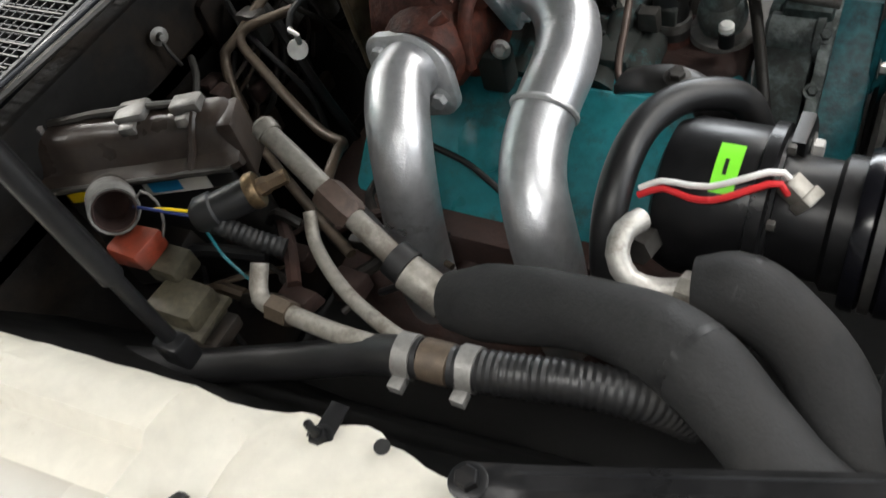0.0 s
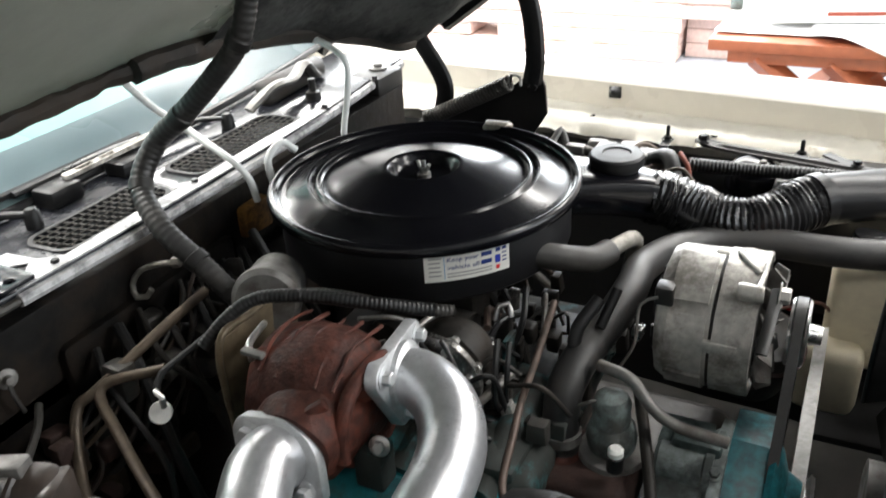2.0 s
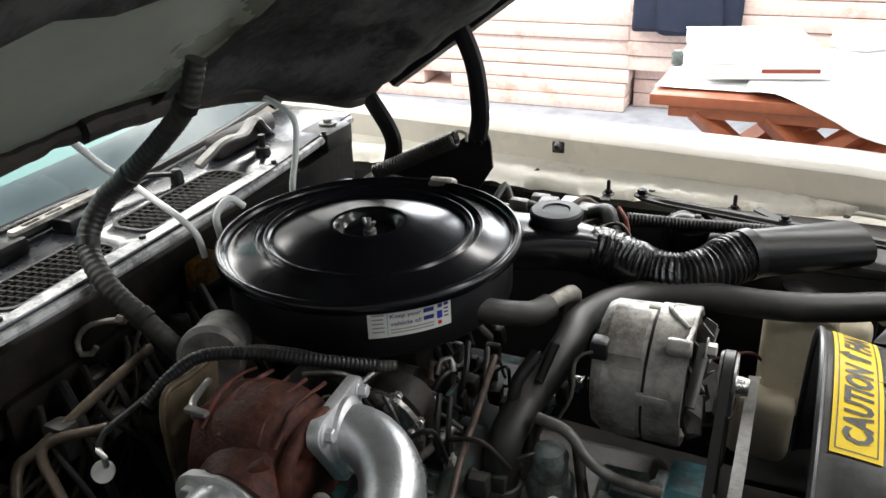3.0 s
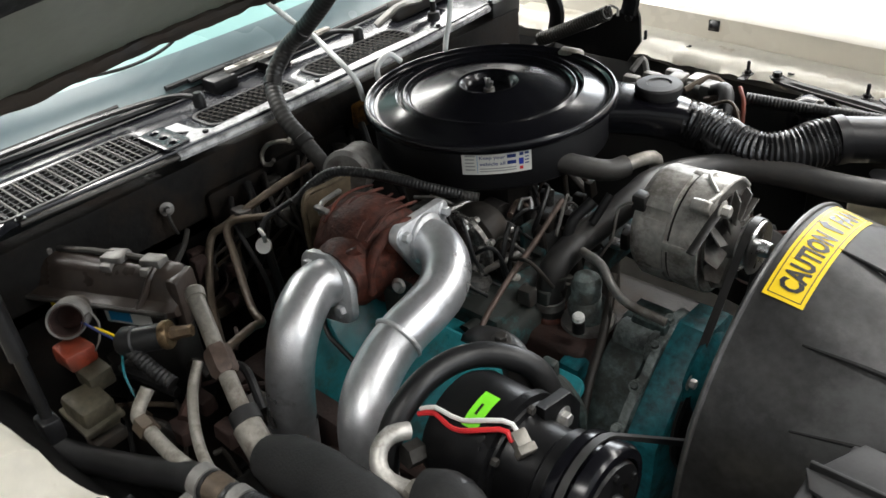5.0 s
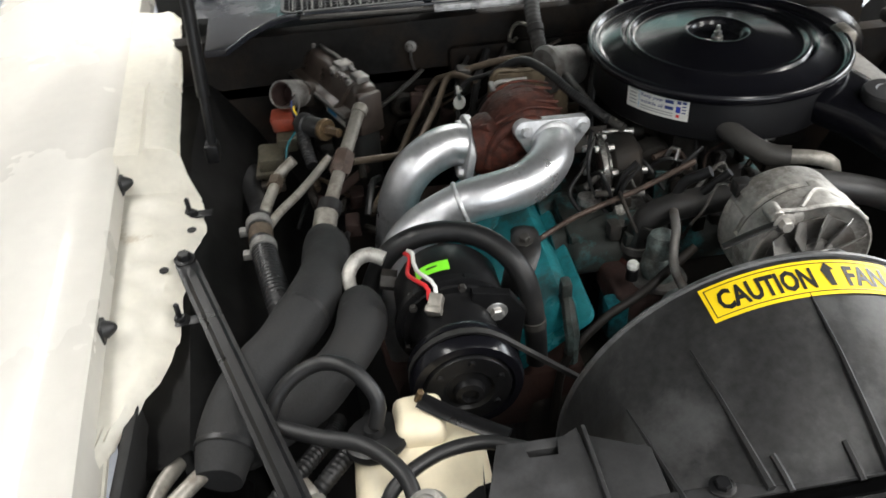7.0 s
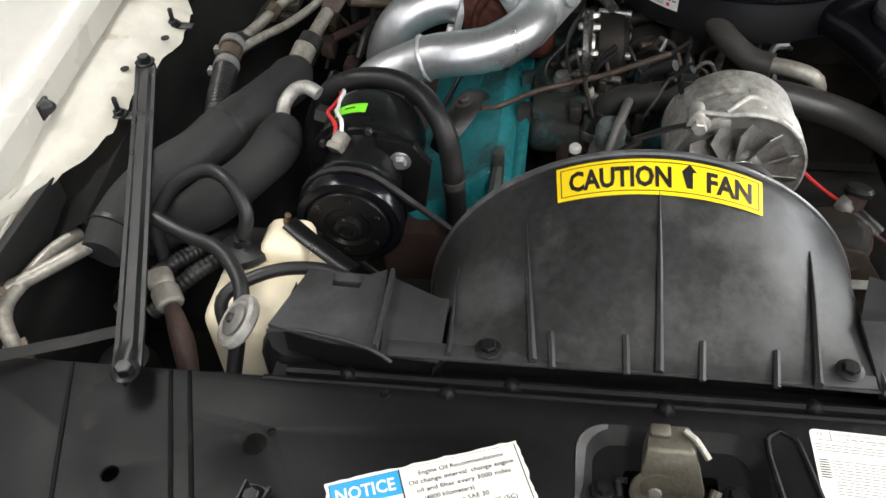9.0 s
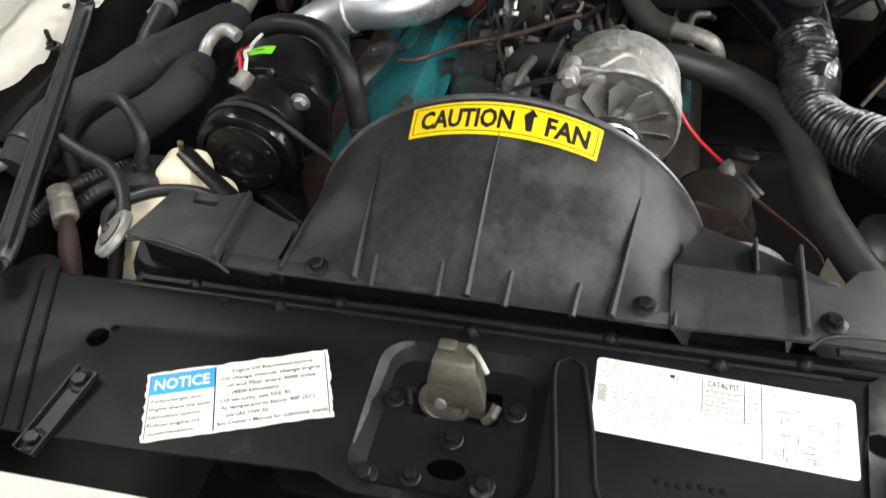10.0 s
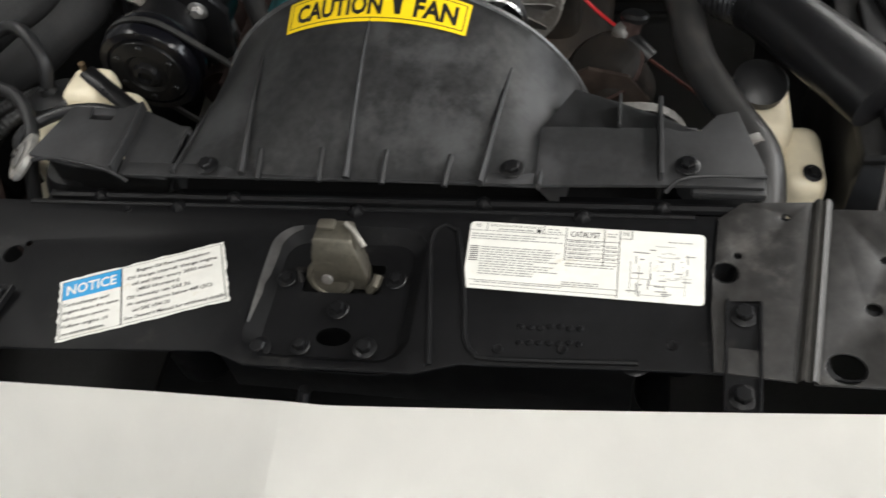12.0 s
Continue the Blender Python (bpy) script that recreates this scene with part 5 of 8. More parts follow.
part("right_shelf", join(plate(RIGHT, [], 0.004, pose(0, 0, 0.926), 0.001), box(0.690, 0.699, 0.06, 0.185, 0.86, 0.921, 0.003)), MATTE_SHADE, shroud, "flat side shelf with its shade put into a darker black")
wing = bmesh.new()
q = [wing.verts.new(p) for p in ((0.700, 0.030, 0.923), (0.700, 0.185, 0.923), (0.668, 0.150, 0.912), (0.640, 0.105, 0.905), (0.622, 0.060, 0.905))]
wing.faces.new(q)
bmesh.ops.solidify(wing, geom=list(wing.faces), thickness=0.004)
part("rear_wing", wing, MATTE_SHADE, shroud)
part("shelf_lip", tube([(0.776, 0.152, 0.919), (0.769, 0.163, 0.929), (0.766, 0.185, 0.933), (0.764, 0.215, 0.932), (0.760, 0.242, 0.928)], 0.0022, 8), MATTE_SHADE, shroud)
part("shelf_lug", box(0.752, 0.777, 0.176, 0.243, 0.912, 0.9215, 0.003), MATTE_SHADE, shroud)
part("shelf_rib", box(0.664, 0.768, 0.145, 0.149, 0.915, 0.938, 0.001), MATTE_SHADE, shroud)
part("shelf_rib", box(0.655, 0.700, 0.106, 0.109, 0.912, 0.932, 0.001), MATTE_SHADE, shroud)
for s, v0, hgt in ((-34, 0.30, 0.007), (-0.5, 0.20, 0.007), (40, 0.30, 0.007), (57, 0.4, 0.004), (-57, 0.4, 0.004)):
    pts = [dome(s, v0 + (1 - v0) * k / 8) + Vector((0, 0, hgt * min(1, k / 3) * 0.6)) for k in range(9)]
    part("rib", tube(pts, lambda u, h=hgt: 0.0010 + h * 0.42 * u, 6, flat=1.6), MATTE_SHADE, shroud)
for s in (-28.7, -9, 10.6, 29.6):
    part("rib", tube([dome(s, 0.86) + Vector((0, 0, 0.001)), dome(s, 0.95) + Vector((0, 0, 0.003)), dome(s, 1.0) + Vector((0.004, 0, 0.002))], 0.0032, 6), MATTE_SHADE, shroud)
for x, y in ((0.772, -0.308), (0.762, 0.007), (0.750, 0.172)):
    part("bolt", bolt((x, y, 0.929), (0, 0, 1), 0.0075), BLACK, shroud)


def on_dome(x, y, h):
    """A label of 0.205 by 0.045 m, curved over the crown; x along it, y towards the rear."""
    s = math.degrees((x - 0.1025) / SH_R)
    v = 0.235 - (y / 0.045) * 0.19
    return dome(s * 1.03 + 0.0, max(v, 0.012), 0.0015 + h)


caution = thing("caution_label", (0.585, SH_Y, 0.99), "yellow caution fan label on the shroud", "label")
sheet = bmesh.new()
bmesh.ops.create_grid(sheet, x_segments=26, y_segments=6, size=0.5, matrix=Matrix.Translation((0.1025, 0.0225, 0)) @ Matrix.Diagonal((0.205, 0.045, 1, 1)))
part("sheet", lifted(sheet, on_dome, 0.0002), YELLOW, caution)
part("border", lifted(outline(0.004, 0.201, 0.004, 0.041, 0.0011), on_dome, 0.0007), INK, caution)
part("word", lifted(fit_text("CAUTION", 0.0125, 0.112, 0.0100, 0.0250, 0.036), on_dome, 0.0009), INK, caution)
part("word", lifted(fit_text("FAN", 0.146, 0.1925, 0.0100, 0.0250, 0.036), on_dome, 0.0009), INK, caution)
arrow = bmesh.new()
arrow.faces.new([arrow.verts.new(p) for p in ((0.1265, 0.010, 0), (0.1325, 0.010, 0), (0.1325, 0.0305, 0), (0.1370, 0.0305, 0), (0.1295, 0.0405, 0), (0.1220, 0.0305, 0), (0.1265, 0.0305, 0))])
bmesh.ops.triangulate(arrow, faces=arrow.faces)
part("arrow", lifted(arrow, on_dome, 0.0009), INK, caution)

# ---- air cleaner ----
air = thing("air_cleaner", (0, 0, 0.90), "satin black round air cleaner with a ribbed lid", "air cleaner")
part("can", lathe([(0.13, 0.895), (0.185, 0.900), (0.191, 0.906), (0.191, 0.965), (0.188, 0.972), (0.10, 0.972)], (0, 0, 0), seg=72), CAN, air)
part("lid", lathe([(0.190, 0.964), (0.198, 0.966), (0.2035, 0.970), (0.2045, 0.977), (0.2025, 0.983), (0.199, 0.9845), (0.1955, 0.983), (0.193, 0.977), (0.190, 0.9735), (0.186, 0.973), (0.180, 0.9745), (0.158, 0.985), (0.154, 0.988), (0.1515, 0.9895), (0.149, 0.988), (0.147, 0.984), (0.145, 0.983), (0.143, 0.9845), (0.1405, 0.988), (0.138, 0.9895), (0.1355, 0.9885), (0.133, 0.984), (0.130, 0.9815), (0.126, 0.9815), (0.118, 0.983), (0.09, 0.989), (0.062, 0.9945), (0.052, 0.997), (0.0485, 0.9975), (0.046, 0.996), (0.043, 0.990), (0.038, 0.982), (0.033, 0.979), (0, 0.979)], (0, 0, 0), seg=144), SATIN, air, angle=60)
nut = part("wing_nut", join(lathe([(0, 0.979), (0.009, 0.979), (0.009, 0.985), (0.006, 0.986), (0.006, 0.993), (0.003, 0.994), (0.003, 1.001), (0, 1.002)], (0, 0, 0), seg=14), tube([(-0.010, 0.004, 0.999), (-0.006, 0.002, 0.991), (0.006, -0.002, 0.991), (0.010, -0.004, 0.999)], 0.0026, 8)), ZINC, air, "zinc wing nut")


def snorkel_ring(x, y, w, h, z, n=20):
    """A superellipse across the snorkel at (x, y)."""
    out = []
    for k in range(n):
        t = 2 * math.pi * k / n
        c, q = math.cos(t), math.sin(t)
        out.append(Vector((x, y, z + h * math.copysign(abs(q) ** 0.55, q))) + Vector((-0.40, 0.916, 0)) * (w * math.copysign(abs(c) ** 0.55, c)))
    return out


part("snorkel", loft([snorkel_ring(0.11, 0.118, 0.070, 0.028, 0.934), snorkel_ring(0.15, 0.138, 0.060, 0.029, 0.932), snorkel_ring(0.20, 0.160, 0.048, 0.030, 0.926), snorkel_ring(0.25, 0.178, 0.038, 0.031, 0.916), snorkel_ring(0.285, 0.186, 0.032, 0.031, 0.906)]), SATIN, air)
CAPC = Vector((0.208, 0.172, 0.004))
vm = part("thermostat_cap", lathe([(0.030, 0.945), (0.036, 0.952), (0.038, 0.958), (0.038, 0.966), (0.035, 0.969), (0.020, 0.970), (0.018, 0.968), (0, 0.968)], CAPC, seg=28), MATTE_SHADE, air, "round black snorkel cap")
part("clip", lumps(box(-0.004, 0.040, 0.192, 0.218, 0.945, 0.985, 0.006), 0.004, 50), PALE_LINE, air, "bright spring clip")


def on_can(x, y, h):
    a = math.atan2(-0.171, 0.085) + x / 0.191
    return Vector(((0.1915 + h) * math.cos(a), (0.1915 + h) * math.sin(a), 0.931 + y))


W, H = 0.102, 0.036
sticker = thing("air_cleaner_label", (0.12, -0.14, 0.93), "small white label on the side of the air cleaner", "label")
part("sheet", lifted(bar(0, W, 0, H), on_can, 0.0003), PAPER, sticker)
part("text_line", lifted(fit_text("Keep your", 0.026, 0.063, 0.0245, 0.0055, 0.01), on_can, 0.0007), NAVY, sticker)
part("text_line", lifted(fit_text("vehicle all", 0.026, 0.063, 0.0145, 0.0055, 0.01), on_can, 0.0007), NAVY, sticker)
part("brand_mark", lifted(join(bar(0.066, 0.079, 0.0245, 0.030), bar(0.066, 0.079, 0.0145, 0.020)), on_can, 0.0007), NAVY, sticker)
part("fine_print", lifted(join(bar(0.026, 0.079, 0.0085, 0.0102), bar(0.026, 0.079, 0.0045, 0.0062)), on_can, 0.0007), GREY_INK, sticker)
for row in print_lines(0.005, 0.020, 0.031, 0.0055, 5, 0.002, 2):
    part("fine_print", lifted(row, on_can, 0.0007), GREY_INK, sticker)
part("blue_square", lifted(bar(0.083, 0.090, 0.012, 0.022), on_can, 0.0007), CANBLUE, sticker)
part("mark", lifted(join(bar(0.084, 0.090, 0.026, 0.031), bar(0.092, 0.098, 0.022, 0.024), bar(0.092, 0.098, 0.017, 0.019), bar(0.092, 0.098, 0.012, 0.014), bar(0.092, 0.098, 0.027, 0.031)), on_can, 0.0007), NAVY, sticker)
part("mark", lifted(bar(0.084, 0.089, 0.004, 0.009), on_can, 0.0007), RED, sticker)
part("divider", lifted(bar(0.0225, 0.0232, 0.003, 0.033), on_can, 0.0007), BLUE, sticker)

# breather elbow on the can, with a pale end
elbow = thing("breather_hose", (0.22, 0.0, 0.9), "black elbow hose with a pale metal end under the air cleaner", "hose")
part("hose", tube([(0.165, -0.055, 0.925), (0.205, -0.035, 0.915), (0.232, -0.008, 0.905), (0.245, 0.018, 0.905)], 0.0165, 16), DUSTY_HOSE, elbow)
part("end_pipe", tube([(0.242, 0.012, 0.905), (0.254, 0.040, 0.907), (0.262, 0.066, 0.902), (0.262, 0.078, 0.885), (0.255, 0.085, 0.84)], 0.0108, 14), PALE_LINE, elbow)

# intake duct to the nose
duct = thing("intake_duct", (0.40, 0.25, 0.86), "black intake duct with a taped joint and crinkled hose", "duct")
part("crinkled_hose", lumps(tube([(0.272, 0.184, 0.910), (0.30, 0.187, 0.899), (0.335, 0.188, 0.889), (0.375, 0.193, 0.886), (0.415, 0.215, 0.890), (0.450, 0.250, 0.897), (0.472, 0.272, 0.900)], lambda u: 0.0315 + 0.003 * math.sin(9 * u), 32, ribs=(0.0076, 0.0034)), 0.0028, 34), WRAP, duct)
part("taped_joint", lumps(tube([(0.255, 0.179, 0.914), (0.285, 0.186, 0.905), (0.318, 0.188, 0.893)], 0.0350, 48, 0.0018, ribs=(0.0072, 0.0030)), 0.0065, 40), WRAP, duct, "wrinkled black tape")
part("crumpled_tape", lumps(tube([(0.262, 0.182, 0.912), (0.285, 0.185, 0.905), (0.31, 0.1875, 0.896), (0.338, 0.1885, 0.889)], lambda u: 0.0345 + 0.0025 * math.sin(11 * u), 40), 0.0055, 55), WRAP, duct, "crumpled shiny black tape")
part("clamp", tube([(0.458, 0.257, 0.899), (0.470, 0.269, 0.900)], 0.038, 24), BLACK, duct)
part("air_box", loft([[Vector((0.462 + 0.62 * d, 0.262 + 0.50 * d, 0.900 - 0.05 * d)) + Vector((-0.62 * a, 0.78 * a, b)) for a, b in [((0.036 + 0.05 * d) * math.cos(2 * math.pi * k / 20), (0.036 - 0.02 * d) * math.sin(2 * math.pi * k / 20)) for k in range(20)]] for d in (0.0, 0.06, 0.12, 0.18, 0.235)]), BLACK, duct, "smooth black plastic intake")

# ---- turbo, its silver pipes ----
turbo = thing("turbocharger", (0.05, -0.33, 0.80), "rusty brown turbine casting between silver pipes", "turbocharger")
part("housing", lumps(join(lathe([(0, -0.070), (0.045, -0.070), (0.062, -0.055), (0.070, -0.02), (0.068, 0.02), (0.058, 0.045), (0.045, 0.055), (0, 0.056)], (0.045, -0.325, 0.880), (1, 0, 0.1), 36), lathe([(0, -0.03), (0.05, -0.03), (0.055, 0.0), (0.050, 0.045), (0.042, 0.060), (0, 0.060)], (0.055, -0.350, 0.872), (0.05, -1, 0.0), 28), box(-0.02, 0.10, -0.36, -0.27, 0.80, 0.86, 0.02, 3)), 0.0045, 26), RUST, turbo)
part("ribs", lumps(join(*[tube([(0.0 + 0.022 * k, -0.275, 0.937), (0.0 + 0.022 * k, -0.33, 0.946), (0.004 + 0.022 * k, -0.375, 0.926)], 0.0022, 8) for k in range(5)]), 0.003, 40), RUST, turbo)
part("clip", lumps(box(-0.022, 0.004, -0.368, -0.358, 0.934, 0.940, 0.002), 0.002, 50), DULL, turbo, "pale bent metal tab")
for p, d, r in (((0.015, -0.368, 0.902), (-0.1, -0.8, 0.6), 0.020), ((0.090, -0.372, 0.895), (0.2, -0.9, 0.5), 0.015), ((0.105, -0.345, 0.920), (0.3, -0.6, 0.8), 0.012), ((0.060, -0.388, 0.878), (0.1, -1, 0.2), 0.017), ((0.070, -0.350, 0.925), (0.0, -0.5, 0.9), 0.011), ((-0.005, -0.350, 0.925), (-0.2, -0.4, 0.9), 0.010)):
    part("casting_boss", lumps(lathe([(r * 1.4, -0.012), (r * 1.15, -0.002), (r, 0.004), (r * 0.75, 0.009), (r * 0.3, 0.0105), (0, 0.010)], p, d, 18), 0.003, 45), RUST, turbo)
part("casting_ridge", lumps(tube([(0.115, -0.285, 0.915), (0.112, -0.325, 0.938), (0.105, -0.360, 0.925), (0.104, -0.385, 0.895), (0.106, -0.392, 0.86)], 0.0075, 10), 0.003, 40), RUST, turbo)
part("casting_ridge", lumps(tube([(0.030, -0.392, 0.868), (0.062, -0.400, 0.900), (0.088, -0.385, 0.918)], 0.007, 10), 0.003, 40), RUST, turbo)
part("stud", tube([(0.075, -0.335, 0.915), (0.108, -0.336, 0.921)], 0.004, 8), BRASS, turbo)
part("bolt", bolt((0.128, -0.362, 0.862), (0.2, -1, 0.3), 0.007), ZINC, turbo)
part("bracket", box(0.095, 0.128, -0.365, -0.335, 0.80, 0.850, 0.004), TEAL_OLD, turbo, "small teal bracket")

P1 = [(0.052, -0.408, 0.868), (0.050, -0.440, 0.874), (0.062, -0.472, 0.871), (0.078, -0.502, 0.860), (0.087, -0.522, 0.838), (0.091, -0.535, 0.808), (0.090, -0.542, 0.770), (0.088, -0.547, 0.725), (0.085, -0.549, 0.67), (0.085, -0.54, 0.58), (0.09, -0.50, 0.48)]
pipe = thing("exhaust_pipe", (0.07, -0.5, 0.48), "silver painted exhaust pipe with a two-bolt flange", "exhaust pipe", "silver exhaust pipes")
part("tube", tube(P1, lambda u: 0.0325 + 0.0010 * math.sin(14 * u) + 0.0015 * max(0.0, 1 - u / 0.10) ** 1.5, 28), SILVER, pipe)
B1, B2 = Vector((0.084, -0.418, 0.840)), Vector((0.018, -0.409, 0.885))
ax = (B1 - B2).normalized()
FN = ax.cross(Vector((-0.3, 0.25, 1))).normalized()
FN = FN if FN.y < 0 else -FN


def hull_of(pts):
    """The convex outline round flat points."""
    pts = sorted(set((round(x, 5), round(y, 5)) for x, y in pts))
    hull = []
    for seq in (pts, pts[::-1]):
        side = []
        for p in seq:
            while len(side) > 1 and (side[-1][0] - side[-2][0]) * (p[1] - side[-2][1]) - (side[-1][1] - side[-2][1]) * (p[0] - side[-2][0]) <= 0:
                side.pop()
            side.append(p)
        hull += side[:-1]
    return hull


def flange(b1, b2, n, big, t, ear=0.019):
    """A flat plate drawn round two bolt ears and the bore between them, with straight flanks."""
    m = frame_of((b1 + b2) / 2, n, b2 - b1)
    d = (b1 - b2).length / 2
    pts = []
    for k in range(48):
        a = 2 * math.pi * k / 48
        c, s = math.cos(a), math.sin(a)
        pts += [(ear * c, d + ear * s), (ear * c, -d + ear * s), (big * c, big * s)]
    return plate(hull_of(pts), [], t, m @ pose(0, 0, t), 0.003)
part("flange", flange(B1, B2, FN, 0.047, 0.012), SILVER_CAST, pipe, "cast silver flange")
for b in (B1, B2):
    part("bolt", bolt(b + FN * 0.011, FN, 0.0085, True, 0.009), SILVER_CAST, pipe)
P2 = [(0.112, -0.297, 0.900), (0.150, -0.302, 0.902), (0.185, -0.325, 0.897), (0.206, -0.358, 0.888), (0.216, -0.398, 0.885), (0.217, -0.440, 0.878), (0.217, -0.478, 0.862), (0.227, -0.516, 0.845), (0.242, -0.543, 0.820), (0.249, -0.552, 0.770), (0.250, -0.555, 0.70), (0.25, -0.54, 0.60), (0.25, -0.50, 0.50)]
pipe = thing("exhaust_pipe", (0.2, -0.45, 0.50), "silver painted bent exhaust pipe welded below its flange", "exhaust pipe", "silver exhaust pipes")
part("tube", tube(P2, lambda u: 0.0325 + 0.0010 * math.sin(11 * u + 1) - 0.0035 * max(0.0, 1 - u / 0.16), 28), SILVER, pipe)
W2 = Vector((0.217, -0.452, 0.875))
part("weld_seam", lumps(lathe([(0.0325, -0.003), (0.0345, -0.001), (0.0345, 0.001), (0.0325, 0.003)], W2, (0.02, -0.95, -0.32), 36), 0.0012, 120), SILVER_CAST, pipe)
FB1, FB2, FB3 = Vector((0.118, -0.341, 0.927)), Vector((0.106, -0.251, 0.918)), Vector((0.115, -0.299, 0.855))
FC2 = (FB1 + FB2 + FB3) / 3
FN2 = (FB2 - FB1).cross(FB3 - FB1).normalized()
FN2 = FN2 if FN2.x > 0 else -FN2
FM = frame_of(FC2, FN2, (0, 0, 1))
ears = [FM.inverted() @ p for p in (FB1, FB2, FB3)]
part("flange", plate(hull_of([(p.x + 0.0155 * math.cos(2 * math.pi * k / 24), p.y + 0.0155 * math.sin(2 * math.pi * k / 24)) for p in ears for k in range(24)]), [], 0.013, FM @ pose(0, 0, 0.008), 0.003), SILVER_CAST, pipe, "cast silver three-bolt flange")
part("collar", lathe([(0.036, 0.007), (0.036, 0.013), (0.032, 0.018), (0.030, 0.019)], FC2, FN2, 32), SILVER_CAST, pipe)
for b in (FB1, FB2, FB3):
    part("bolt", bolt(b + FN2 * 0.008, FN2, 0.0075, True, 0.009), SILVER_CAST, pipe)

# cold side of the turbocharger under the air cleaner
cold = thing("compressor_housing", (0.125, -0.18, 0.80), "greasy bright compressor housing beside the rusty turbine", "turbocharger")
CC = Vector((0.122, -0.226, 0.848))
part("flange", lumps(lathe([(0, 0), (0.050, 0), (0.053, 0.002), (0.053, 0.009), (0.049, 0.012), (0.036, 0.014), (0.034, 0.022), (0, 0.022)], CC, (0.05, 1, 0.06), 40), 0.0008, 60), BRIGHT_GRIME, cold)
part("scroll", lumps(lathe([(0.034, 0.018), (0.044, 0.026), (0.048, 0.042), (0.044, 0.058), (0.032, 0.066), (0, 0.066)], CC, (0.05, 1, 0.06), 36), 0.003, 40), GRIME, cold, "oily dark scroll")
part("outlet", lumps(tube([CC + Vector((-0.01, 0.044, -0.03)), CC + Vector((0.03, 0.048, -0.045)), CC + Vector((0.075, 0.040, -0.040))], 0.020, 16), 0.0012, 50), BRIGHT_GRIME, cold)
for k in range(7):
    a = 2 * math.pi * k / 7 + 0.3
    part("bolt", join(bolt(CC + Vector((0.044 * math.cos(a), 0.010, 0.044 * math.sin(a))), (0, 1, 0), 0.0055, True, 0.010), bolt(CC + Vector((0.044 * math.cos(a), 0.0, 0.044 * math.sin(a))), (0, -1, 0), 0.0055, True, 0.008)), ZINC, cold)
for o in (0.0, 0.016, 0.030):
    part("stud", lathe([(0, 0), (0.0045, 0), (0.0045, 0.040), (0.006, 0.041), (0.006, 0.048), (0, 0.049)], CC + Vector((-0.040 + 2.4 * o, 0.020, 0.036 - 0.9 * o)), (0.15, 1, 0.0), 10), ZINC, cold)
for dx, r in ((0.0, 0.0040), (0.014, 0.0032)):
    part("hose", tube([CC + Vector((0.055 + dx, 0.045, 0.035)), CC + Vector((0.062 + dx, 0.020, 0.010)), CC + Vector((0.066 + dx, 0.012, -0.030)), CC + Vector((0.090 + dx, 0.030, -0.055))], r, 8), RUBBER, cold)

# wastegate actuator and its harness
act = thing("wastegate_actuator", (-0.09, -0.22, 0.90), "dull grey round actuator canister behind the turbo", "actuator")
part("canister", lathe([(0, 0), (0.034, 0), (0.040, 0.006), (0.040, 0.014), (0.036, 0.020), (0.034, 0.070), (0.030, 0.058), (0, 0.058)], (-0.070, -0.265, 0.925), (-0.35, 0.75, -0.12), 28), DULL, act)
part("rod", tube([(-0.045, -0.30, 0.925), (-0.025, -0.350, 0.935), (-0.01, -0.365, 0.93)], 0.004, 8), ZINC, act)
hs = thing("heat_shield", (-0.064, -0.29, 0.79), "dull tan heat shield plate beside the turbo", "heat shield")
part("plate", lumps(box(-0.070, -0.062, -0.352, -0.22, 0.79, 0.930, 0.003), 0.004, 14), SHIELD, hs)
part("folded_edge", lumps(tube([(-0.064, -0.354, 0.80), (-0.064, -0.353, 0.926), (-0.064, -0.30, 0.932), (-0.064, -0.225, 0.932)], 0.004, 8), 0.001, 30), SHIELD, hs)
har = thing("loom_hose", (-0.05, -0.3, 0.9), "ribbed black wiring loom arching over the turbo", "wiring loom")
part("conduit", tube([(0.115, -0.21, 0.925), (0.06, -0.25, 0.945), (0.0, -0.275, 0.955), (-0.05, -0.30, 0.955), (-0.075, -0.325, 0.938), (-0.09, -0.35, 0.915)], 0.0070, 10, ribs=(0.005, 0.0009)), RUBBER, har)
part("second_conduit", tube([(0.13, -0.19, 0.915), (0.08, -0.22, 0.925), (0.02, -0.235, 0.935), (-0.04, -0.235, 0.925), (-0.09, -0.24, 0.895)], 0.0065, 10, ribs=(0.005, 0.0008)), DUSTY_HOSE, har)
part("wire", tube([(-0.075, -0.325, 0.938), (-0.10, -0.35, 0.915), (-0.122, -0.385, 0.895), (-0.120, -0.398, 0.880)], 0.004, 8), RUBBER, har)
lug = thing("ring_terminal", (-0.117, -0.400, 0.85), "white ring terminal hanging on a black wire", "terminal")
part("ring", join(lathe([(0.004, -0.003), (0.012, -0.003), (0.0125, 0), (0.012, 0.003), (0.004, 0.003)], (-0.117, -0.402, 0.858), (0.45, -0.75, 0.45), 20)), WIRE_WHITE, lug)
part("loop", tube([(-0.120, -0.398, 0.880), (-0.112, -0.405, 0.890), (-0.106, -0.405, 0.882), (-0.110, -0.402, 0.868)], 0.0035, 8), ZINC, lug)

# ---- engine ----
eng = thing("engine", (0.15, -0.15, 0.45), "teal painted engine with oily castings", "engine")
part("block", lumps(join(box(-0.15, 0.41, -0.40, 0.10, 0.40, 0.655, 0.03, 3), box(-0.10, 0.232, -0.28, 0.05, 0.63, 0.80, 0.03, 3)), 0.006, 12), GRIME, eng, "oily dark block")
VM = Matrix.Translation((0.155, -0.405, 0.752)) @ pose(0, 0, 0, 38, 0, 0)
